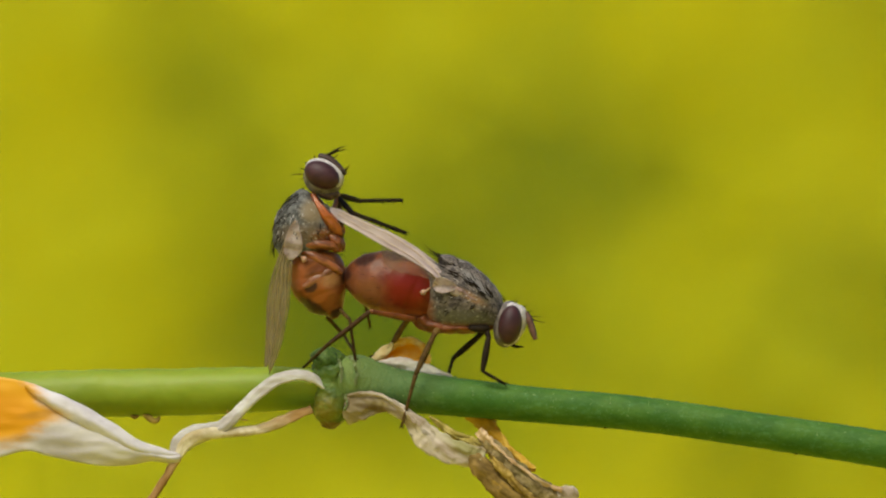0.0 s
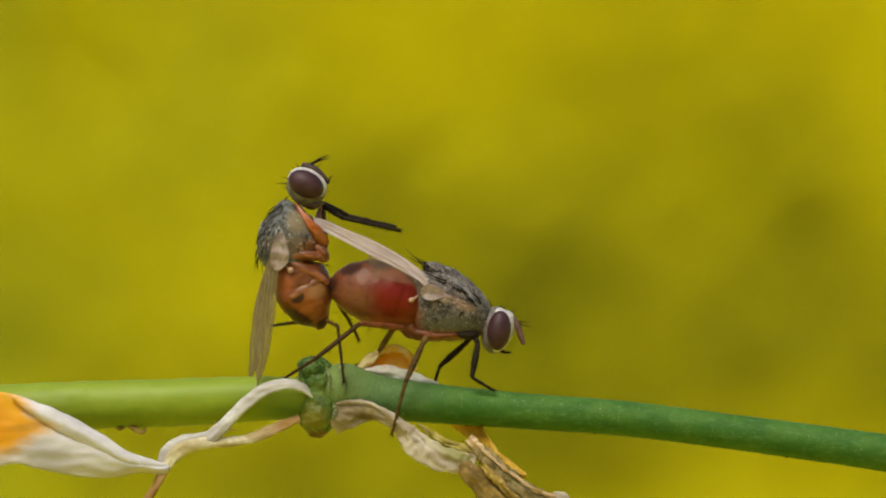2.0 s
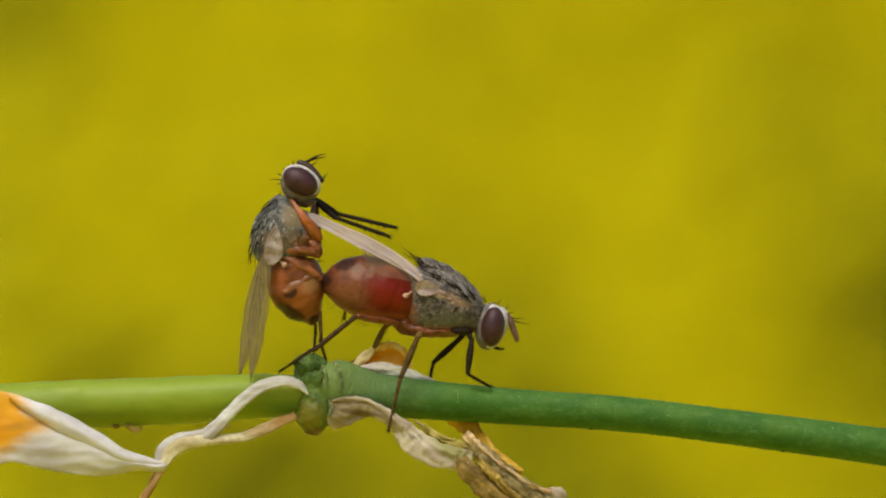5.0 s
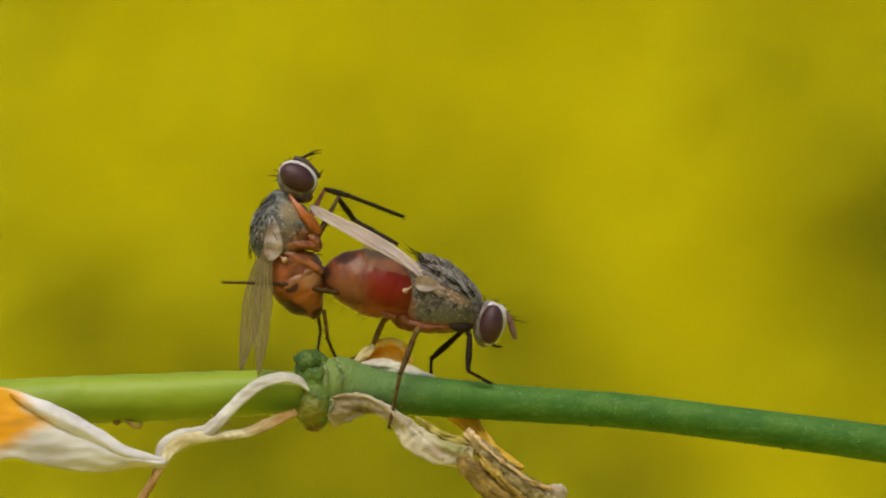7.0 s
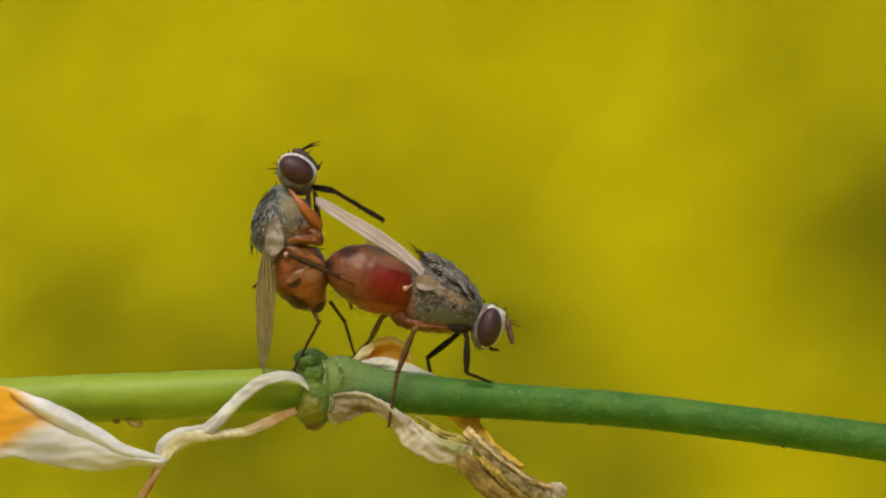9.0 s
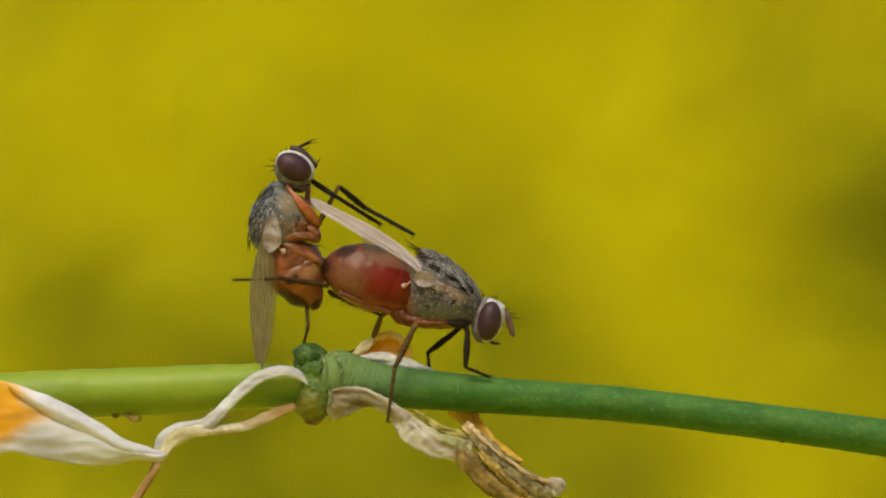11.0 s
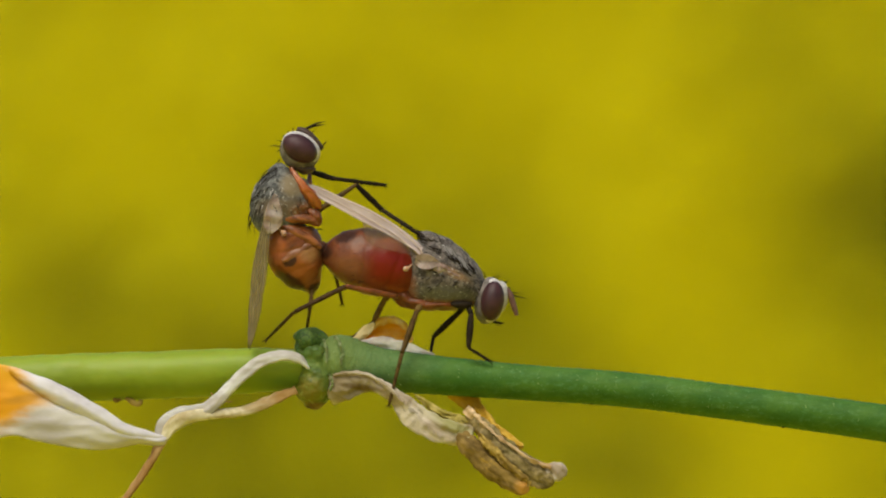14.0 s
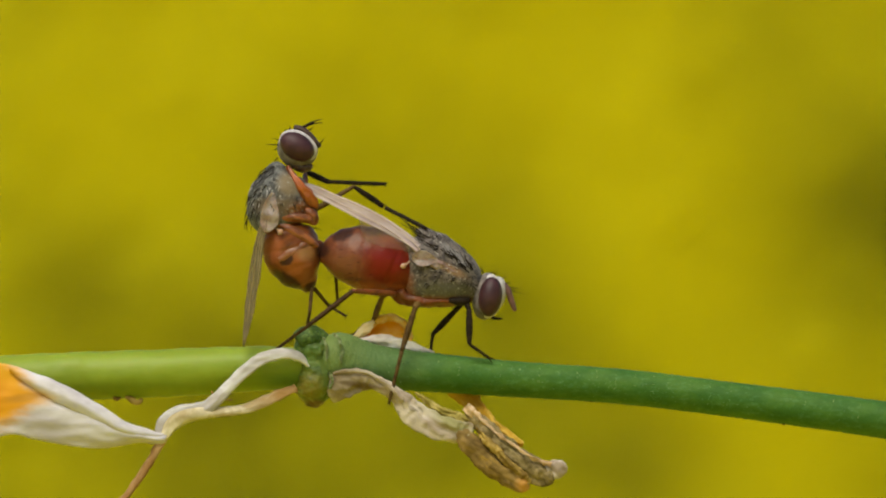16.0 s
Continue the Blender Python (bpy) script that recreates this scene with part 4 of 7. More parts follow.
def build_female():
    fly = thing("fly", FEMALE_AT, "orange-bellied grey fly standing on the green stem", "fly", "mating flies")
    part("abdomen", tube([(567, 447, 0, 6, 6), (576, 450, 0, 21, 22), (600, 453, 0, 41, 41), (640, 459.5, 0, 56.5, 55), (680, 470, 0, 59, 58), (712, 482, 0, 46, 50), (740, 490, 0, 30, 34)],
                         96, 44, lumps=2.0, lump_size=26, rings_at=(0.12, 0.3, 0.52, 0.76)), FEMALE_ABDOMEN, fly, "swollen translucent orange abdomen with a red patch and dark spots")
    part("thorax", tube(FEMALE_BACK,
                        44, 40, lumps=2.0, lump_size=14), FEMALE_THORAX, fly, "grey bristly thorax with black net-like markings")
    part("scutellum", tube([(776, 436, 0, 17, 26), (755, 422, 0, 13, 26), (742, 414, 0, 4, 10)], 14, 20), FEMALE_THORAX, fly)
    part("sternum", tube([(694, 514, 0, 8, 20), (712, 527, 0, 15, 30), (740, 538, 0, 13, 34), (775, 540, 0, 11, 34), (815, 540, 0, 7, 26), (838, 535, 0, 5, 14)], 70, 32, lumps=5, lump_size=15),
         BELLY, fly, "orange-brown underside")
    for e in (-1, 1):
        part("fore_hip", tube([(798, 539, e * 30, 4, 5), (812, 541, e * 32, 7, 7), (826, 541, e * 28, 6, 6), (834, 538, e * 24, 3, 3)], 20, 16, lumps=1, lump_size=8), BLACK, fly, "black-brown fore hip")
    head = part("head", ball(863, 533, 0, 25, 42, 34, 8), HEAD_GREY, fly, "grey hemispherical head")
    part("face", ball(881, 529, 0, 17.5, 31, 26, 12), EYE_RIM, head, "white face")
    for s in (-1, 1):
        part("eye_rim", ball(868, 533, s * 10, 24.5, 39.5, 22, 8), EYE_RIM, head, "white rim of the eye")
        eye(fly, head, 870.5, 534, s * 24, 21, 35.5, 24, 8)
        part("antenna", tube([(895, 512, s * 6, 4, 4), (902, 522, s * 7, 5, 5), (908, 542, s * 7, 5.5, 5), (914, 560, s * 7, 3.5, 3.5)], 16, 12), ANTENNA, head, "brown drooping antenna")
        part("palp", tube([(872, 570, s * 6, 3, 3), (882, 573, s * 6, 2.5, 2.5), (892, 573, s * 6, 1, 1)], 8, 8), BLACK, head, "black palp")
        part("squama", blade([(734, 466, s * 50), (737, 456, s * 54), (746, 450, s * 55), (760, 452, s * 55), (778, 465, s * 52)], [(735, 470, s * 50), (742, 476, s * 57), (752, 479, s * 59), (764, 477, s * 57), (780, 470, s * 51)],
                             5 * s, 0.8, 34, 16, 2.5), SQUAMA, fly, "pale pinkish squama")
        part("wing_base", tube([(762, 470, s * 48, 6, 5), (780, 478, s * 48, 7, 5), (796, 487, s * 47, 4, 4), (806, 492, s * 46, 1.5, 2)], 24, 16, lumps=3, lump_size=8), SQUAMA, fly, "pale ridged wing base")
        part("side_ridge", tube([(768, 466, s * 49, 2, 2), (780, 473, s * 49, 5, 4), (794, 482, s * 48, 4, 3.5), (806, 489, s * 46, 3, 3), (816, 494, s * 44, 1, 1)], 50, 20, lumps=2.2, lump_size=8), RIDGE, fly, "pinkish ridge along the side of the thorax")
        part("haltere", tube([(729, 469, s * 44, 1.5, 1.5), (723, 474, s * 48, 2, 2), (718, 477, s * 50, 5, 4.5), (713, 479, s * 50, 3, 3)], 12, 10), HALTERE, fly, "pale haltere knob")
    hairs("head_bristles", head, [((900, 520, -6), (942, 531, -8), 0.05), ((898, 517, 6), (930, 519, 8), 0.05), ((876, 497, -10), (886, 482, -14), 0.1), ((868, 494, 4), (880, 486, 2), 0.1),
                                 ((888, 503, -4), (902, 494, -6), 0.1), ((858, 492, -8), (852, 478, -10), 0.1), ((848, 497, -4), (845, 476, -4), 0.1), ((893, 510, 0), (910, 507, 0), 0.1)])
    rnd = random.Random(3)
    spots = [((770, 424, 6), (735, 407, 8), -0.1), ((755, 418, -8), (706, 384, -10), -0.08), ((748, 416, 10), (712, 400, 14), -0.08), ((790, 434, 0), (752, 410, 0), -0.15)]
    back = []

    def outline(x):
        return float(np.interp(x, [705, 744, 760, 780, 814, 840, 856], [396, 413, 414, 419, 440, 465, 494]))

    for i in range(90):
        f = rnd.uniform(0, 1)
        d = rnd.uniform(-46, 46)
        x = 748 + 104 * f
        y = outline(x) + 0.014 * d * d
        h = rnd.uniform(14, 34)
        back.append(((x, y + 3, d), (x - h, outline(x - h) + 0.014 * d * d - rnd.uniform(3, 9), d * 1.1), -0.1))
    for i in range(9):
        x, y = rnd.uniform(735, 825), rnd.uniform(485, 520)
        spots.append(((x, y, -44), (x - rnd.uniform(6, 14), y + rnd.uniform(-6, 8), -60), 0.15))
    hairs("thorax_bristles", fly, spots, r=1.3)
    hairs("dorsal_bristles", fly, back, r=1.3)
    lying_hairs("thorax_hairs", fly, FEMALE_BACK, 280, 9, 0.25, 21, r=0.75)
    lying_hairs("pale_hairs", fly, FEMALE_BACK, 60, 7, 0.3, 22, material=EYE_RIM, label="short pale hairs")
    fine = []
    for i in range(60):
        f, a = rnd.uniform(0.1, 0.95), rnd.uniform(0, 6.283)
        x, y, r = 575 + 140 * f, 449 + 34 * f, 20 + 42 * math.sin(math.pi * min(1, 0.12 + 0.8 * f))
        o = (x, y + r * math.sin(a), r * 0.92 * math.cos(a))
        fine.append((o, (x - rnd.uniform(7, 12), y + (r + rnd.uniform(4, 7)) * math.sin(a), (r + 5) * 0.92 * math.cos(a)), 0.1))
    hairs("abdomen_bristles", fly, fine, r=0.5)
    for s in (-1, 1):
        o = 4 * (s + 1)
        w = part("wing", blade([(766, 468, s * 40), (745, 436, s * 34), (700, 400, s * 26), (650, 371, s * 20), (600, 349, s * 16), (560, 331, s * 14), (545, 328 + o, s * 13)],
                               [(754, 470, s * 46), (734, 446, s * 44), (692, 421, s * 36), (642, 395, s * 30), (597, 370, s * 24), (560, 350, s * 18), (546, 334 + o, s * 14)],
                               4 * s, 0.6, 50, 10, 2.0), WING_PALE, fly, "folded translucent whitish wing")
        part("wing_veil", blade([(752, 462, s * 50), (728, 440, s * 54), (692, 418, s * 56), (660, 402, s * 50), (640, 393, s * 40)],
                                [(742, 466, s * 54), (722, 452, s * 57), (694, 446, s * 60), (660, 436, s * 60), (646, 424, s * 54)], 2 * s, 0.4, 30, 8, 2.0), WING_VEIL, w, "clear lower wing membrane")
        for f in (0.05, 0.5):
            part("vein", tube([(758 - 4 * f, 470 + 4 * f, s * 45, 1.5, 1.5), (740 - 14 * f, 438 + 14 * f, s * 41, 1.3, 1.3), (698 - 8 * f, 401 + 26 * f, s * 34, 1.2, 1.2),
                               (650 - 8 * f, 372 + 28 * f, s * 29, 1.0, 1.0), (600 - 4 * f, 350 + 22 * f, s * 22, 0.9, 0.9), (560, 332 + 16 * f, s * 18, 0.6, 0.6)], 30, 6), PALE_VEIN, w)
    blk, olv = (BLACK, BLACK, BLACK), (TAN_LEG, OLIVE_LEG, OLIVE_LEG)
    fore_a = leg(fly, [(826, 540, -22), (833, 556, -30), (829, 617, -36), (868, 641, -26)], [(5, 5.5, 4.5), (4.5, 6.5, 4), TARSUS], blk)
    fore_b = leg(fly, [(824, 540, 18), (810, 556, 26), (766, 598, 34), (762, 628, 26)], [(5, 5.5, 4.5), (4.5, 6, 4), TARSUS], blk)
    mid_a = leg(fly, [(742, 544, -30), (737, 552, -40), (711, 627, -56), (688, 719, -62)], [(6, 6, 5), (4.5, 6, 4), (4, 3.4, 3.2, 3, 2.6)], olv)
    mid_b = leg(fly, [(690, 524, 22), (679, 532, 28), (660, 572, 34), (624, 598, 34)], [(5, 5, 5), (4.5, 5.5, 4), TARSUS], (TAN_LEG, TAN_LEG, OLIVE_LEG))
    near_hind = limb(fly, (100, 100, 140), [(5, 6, 5, 4.5), (4.5, 4.8, 4), (3.6, 3.2, 3.2, 2.6, 2.2)], (BELLY, DARK_LEG, DARK_LEG), ("femur", "tibia", "tarsus"))
    far_hind = limb(fly, (40, 50), [(4, 3.6, 3.2), (3, 2.8, 2.4)], (OLIVE_LEG, OLIVE_LEG), ("tibia", "tarsus"))
    return fly, fore_a, fore_b, mid_a, mid_b, near_hind, far_hind


def build_male():
    fly = thing("fly", MALE_AT, "upright orange and grey fly mounted tail to tail on the other", "fly", "mating flies")
    part("abdomen", tube([(512, 392, 0, 24, 26), (512, 408, 0, 40, 40), (518, 432, 0, 50, 44), (526, 460, 0, 50, 46), (538, 488, 0, 38, 40), (549, 508, 0, 20, 24), (553, 521, 0, 6, 8)],
                         90, 44, lumps=2.5, lump_size=22, rings_at=(0.2, 0.4, 0.6, 0.82)), MALE_ABDOMEN, fly, "translucent orange abdomen with dark side spots")
    part("tail", tube([(556, 440, 0, 12, 16), (570, 442, 0, 13, 15), (580, 450, 0, 9, 10)], 12, 16), MALE_ABDOMEN, fly, "orange tail tip joined to the other fly")
    part("thorax", tube(MALE_BACK,
                        44, 40, lumps=2.0, lump_size=15), MALE_THORAX, fly, "grey and tan bristly thorax")
    for e in (-1, 1):
        part("fore_hip", tube([(516, 300, e * 14, 4, 6), (524, 315, e * 26, 6, 7), (537, 333, e * 33, 8, 6), (551, 350, e * 32, 11, 5), (561, 363, e * 28, 9, 4), (567, 371, e * 25, 4, 2)], 90, 40, lumps=1.3, lump_size=13, folds=5, fold=0.1),
             BRIGHT_ORANGE, fly, "bright orange fore hip")
    head = part("head", ball(531, 268, 0, 36.5, 34, 32, 26), HEAD_GREY, fly, "grey rounded head")
    part("mouthparts", tube([(520, 292, 0, 5, 10), (530, 297, 0, 9, 16), (541, 300, 0, 9, 16), (551, 300, 0, 7, 12), (558, 296, 0, 3, 6)], 30, 24, lumps=2, lump_size=9), CHIN, head, "brown mouthparts under the head")
    part("frons", tube([(524, 229, 0, 4, 12), (540, 234, 0, 6, 16), (556, 248, 0, 6, 16), (571, 264, 0, 3.5, 10)], 16, 14), FRONS, head, "brown forehead stripe")
    for s in (-1, 1):
        part("eye_rim", ball(532.5, 262.5, s * 10, 36.5, 26, 22, 30), EYE_RIM, head, "white rim of the eye")
        eye(fly, head, 530.5, 264, s * 24, 33.5, 23.2, 22, 30)
        part("antenna", tube([(536, 231, s * 5, 2.2, 2.2), (548, 225, s * 7, 2.6, 2.6), (560, 220 + 2 * s, s * 8, 1.4, 1.4), (575, 217 + 3 * s, s * 9, 0.4, 0.4)], 14, 8), BLACK, head, "dark raised antenna")
        part("squama", blade([(486, 344, s * 46), (476, 360, s * 49), (468, 382, s * 50), (467, 402, s * 49), (474, 416, s * 46)], [(492, 347, s * 46), (495, 362, s * 51), (500, 380, s * 54), (499, 400, s * 52), (482, 416, s * 46)],
                             4 * s, 0.8, 34, 16, 4.0), SQUAMA, fly, "pale squama")
        part("haltere", tube([(494, 408, s * 40, 1.5, 1.5), (498, 411, s * 44, 2, 2), (503, 415, s * 47, 6, 5), (507, 417, s * 46, 2, 2)], 12, 10), HALTERE, fly, "pale haltere knob")
    hairs("head_bristles", head, [((570, 263, -8), (581, 247, -12), -0.15), ((568, 262, 8), (578, 252, 12), -0.15), ((497, 262, -10), (473, 262, -16), 0.05), ((499, 254, 4), (486, 250, 2), 0.05),
                                 ((502, 247, -4), (498, 238, -6), 0.1), ((510, 240, 4), (506, 232, 4), 0.1), ((517, 235, -6), (515, 225, -8), 0.1), ((497, 268, 10), (488, 272, 14), 0.1),
                                 ((496, 285, -8), (490, 296, -10), 0.1), ((545, 236, 0), (560, 226, 0), 0.1)])
    rnd = random.Random(5)
    spots = []
    for i in range(70):
        f = rnd.uniform(0, 1)
        d = rnd.uniform(-42, 42)
        x = 486 - 45 * math.sin(0.15 + f * 1.6) + 0.012 * d * d + 4
        y = 297 + 92 * f
        h = rnd.uniform(16, 36)
        end = 486 - 45 * math.sin(0.15 + (f + h / 92) * 1.6) + 0.012 * d * d + 4
        spots.append(((x, y, d), (min(end, x) - rnd.uniform(2, 9), y + h, d * 1.12), 0.1))
    for i in range(9):
        x, y = rnd.uniform(490, 545), rnd.uniform(345, 378)
        spots.append(((x, y, -44), (x + rnd.uniform(-4, 8), y + rnd.uniform(6, 14), -58), 0.15))
    for x, y in ((560, 372), (562, 384), (566, 396), (567, 408)):
        spots.append(((x - 6, y, -14), (x + 8, y + 5, -18), -0.2))
    hairs("thorax_bristles", fly, spots, r=1.0)
    lying_hairs("thorax_hairs", fly, MALE_BACK, 70, 9, 0.25, 23, span=(0.3, 0.92), r=0.6)
    lying_hairs("pale_hairs", fly, MALE_BACK, 45, 7, 0.3, 24, span=(0.3, 0.92), material=EYE_RIM, label="short pale hairs")
    wings = []
    for s in (-1, 1):
        w = part("wing", wing_vane(258), WING_DIM, fly, "long translucent smoky wing", local=True)
        for f in (0.04, 0.3, 0.55, 0.8):
            part("vein", wing_vein(258, f), VEIN, w, local=True)
        wings.append(w)
    for s in (-1, 1):
        part("mid_hip", tube([(546, 374, s * 22, 5, 8), (558, 382, s * 24, 9, 12), (563, 392, s * 24, 7, 10), (562, 402, s * 22, 3, 5)], 20, 20, lumps=1.5, lump_size=9), BROWN_LEG, fly, "red-brown hip")
        part("folded_femur", tube([(490, 394, s * 30, 5, 6), (506, 389, s * 36, 8, 8), (530, 389, s * 37, 9, 8), (550, 392, s * 34, 8, 8), (560, 400, s * 30, 4, 5)], 40, 24, lumps=0.8, lump_size=14), BROWN_LEG, fly, "red-brown folded femur")
        part("folded_femur", tube([(492, 400, s * 32, 4, 5), (512, 407, s * 35, 8, 8), (536, 419, s * 36, 9, 8), (556, 432, s * 31, 8, 8), (568, 440, s * 28, 4, 5)], 40, 24, lumps=0.8, lump_size=14), BROWN_LEG, fly, "red-brown folded femur")
        part("hind_femur", tube([(500, 464, s * 38, 4, 5), (514, 456, s * 40, 8, 6), (534, 444, s * 39, 8, 6), (554, 430, s * 31, 5, 5)], 30, 20, lumps=1.5, lump_size=12), PALE_FEMUR, fly, "pale orange folded femur")
    names = ("femur", "tibia", "tarsus")
    fore = [limb(fly, (84, 64, 104), [(5, 5.5, 4.5, 3.5), (4, 5.5, 4.5), (4, 3.8, 3.9, 3.6, 3.8, 3.2)], (mat, BLACK, BLACK), names, (4, 14, 16)) for mat in (ORANGE_LEG, TAN_LEG)]
    near_hind = limb(fly, (50, 100), [(4, 3.6, 3.2), (3, 2.8, 2.6, 2.2)], (OLIVE_LEG, DARK_LEG), ("tibia", "tarsus"))
    far_hind = limb(fly, (52, 66), [(4, 3.4, 3), (2.8, 2.6, 2.2)], (OLIVE_LEG, DARK_LEG), ("tibia", "tarsus"))
    return fly, head, wings, fore, near_hind, far_hind


build_ground()
build_field()
build_stem()
build_withered_flower()
female, fore_a, fore_b, mid_a, mid_b, near_hind, far_hind = build_female()
male, male_head, male_wings, (near_fore, far_fore), male_near_hind, male_far_hind = build_male()


# ---- what moves: the flies shift and rub their legs ----
def motions():
    walk(female, [(0, pose(-0.0008841, -0.0004000, -0.0021362, 0.00, -0.34, 0.00)), (0.5, pose(-0.0008594, -0.0004000, -0.0021418, 0.00, -0.44, 0.00)),
         (1, pose(-0.0008596, -0.0004000, -0.0021505, 0.00, -0.88, 0.00)), (1.5, pose(-0.0008466, -0.0004000, -0.0021615, 0.00, -0.67, 0.00)),
         (2, pose(-0.0008605, -0.0004000, -0.0021562, 0.00, -1.26, 0.00)), (2.5, pose(-0.0008461, -0.0004000, -0.0021711, 0.00, -1.19, 0.00)),
         (3, pose(-0.0008769, -0.0004000, -0.0021279, 0.00, -0.78, 0.00)), (3.5, pose(-0.0009042, -0.0004000, -0.0021208, 0.00, 0.36, 0.00)),
         (4, pose(-0.0009198, -0.0004000, -0.0021254, 0.00, -0.27, 0.00)), (6.5, pose(-0.0009308, -0.0004000, -0.0021339, 0.00, -0.56, 0.00)),
         (7, pose(-0.0010142, -0.0004000, -0.0020862, 0.00, 1.05, 0.00)), (7.5, pose(-0.0011313, -0.0004000, -0.0020520, 0.00, 4.83, 0.00)),
         (8, pose(-0.0010619, -0.0004000, -0.0020929, 0.00, 3.13, 0.00)), (8.5, pose(-0.0010938, -0.0004000, -0.0020519, 0.00, 4.06, 0.00)),
         (9, pose(-0.0010742, -0.0004000, -0.0020708, 0.00, 4.62, 0.00)), (11.5, pose(-0.0010296, -0.0004000, -0.0021509, 0.00, 1.57, 0.00)),
         (12, pose(-0.0010167, -0.0004000, -0.0021375, 0.00, 1.24, 0.00)), (12.5, pose(-0.0010160, -0.0004000, -0.0021122, 0.00, 0.98, 0.00)),
         (13, pose(-0.0010025, -0.0004000, -0.0020957, 0.00, 0.21, 0.00)), (13.5, pose(-0.0009988, -0.0004000, -0.0020818, 0.00, -0.03, 0.00)),
         (14, pose(-0.0009742, -0.0004000, -0.0020812, 0.00, -0.02, 0.00)), (14.5, pose(-0.0009800, -0.0004000, -0.0020800, 0.00, -0.00, 0.00)),
         (15, pose(-0.0009546, -0.0004000, -0.0020881, 0.00, -0.20, 0.00)), (15.5, pose(-0.0009580, -0.0004000, -0.0020684, 0.00, -0.51, 0.00)),
         (16, pose(-0.0010366, -0.0004000, -0.0020521, 0.00, -0.77, 0.00))])
    walk(male, [(0, pose(-0.0047145, 0.0000000, -0.0017717, 0.00, -1.24, 0.00)), (0.5, pose(-0.0047261, 0.0000000, -0.0017467, 0.00, -1.05, 0.00)),
         (1, pose(-0.0047007, 0.0000000, -0.0017469, 0.00, -1.98, 0.00)), (1.5, pose(-0.0047023, 0.0000000, -0.0017355, 0.00, -1.11, 0.00)),
         (2, pose(-0.0047135, 0.0000000, -0.0018496, 0.00, -1.50, 0.00)), (2.5, pose(-0.0047195, 0.0000000, -0.0018335, 0.00, -0.99, 0.00)),
         (3, pose(-0.0047769, 0.0000000, -0.0017825, 0.00, -0.70, 0.00)), (3.5, pose(-0.0048290, 0.0000000, -0.0017887, 0.00, -0.09, 0.00)),
         (4, pose(-0.0048385, 0.0000000, -0.0018067, 0.00, 0.18, 0.00)), (6.5, pose(-0.0048081, 0.0000000, -0.0017491, 0.00, -0.73, 0.00)),
         (7, pose(-0.0047772, 0.0000000, -0.0017073, 0.00, -2.17, 0.00)), (7.5, pose(-0.0047626, 0.0000000, -0.0013519, 0.00, 2.88, 0.00)),
         (8, pose(-0.0048025, 0.0000000, -0.0016334, 0.00, 0.95, 0.00)), (8.5, pose(-0.0047323, 0.0000000, -0.0015346, 0.00, -1.41, 0.00)),
         (9, pose(-0.0046512, 0.0000000, -0.0015504, 0.00, -3.43, 0.00)), (11.5, pose(-0.0047438, 0.0000000, -0.0016289, 0.00, -2.91, 0.00)),
         (12, pose(-0.0047516, 0.0000000, -0.0016283, 0.00, -2.63, 0.00)), (12.5, pose(-0.0048234, 0.0000000, -0.0015887, 0.00, -2.51, 0.00)),
         (13, pose(-0.0048467, 0.0000000, -0.0016138, 0.00, -2.14, 0.00)), (13.5, pose(-0.0048942, 0.0000000, -0.0016145, 0.00, 0.61, 0.00)),
         (14, pose(-0.0048893, 0.0000000, -0.0015776, 0.00, -0.05, 0.00)), (14.5, pose(-0.0048800, 0.0000000, -0.0015800, 0.00, -0.00, 0.00)),
         (15, pose(-0.0048783, 0.0000000, -0.0015879, 0.00, -0.04, 0.00)), (15.5, pose(-0.0048871, 0.0000000, -0.0015631, 0.00, -0.14, 0.00)),
         (16, pose(-0.0050143, 0.0000000, -0.0016065, 0.00, 0.43, 0.00))])
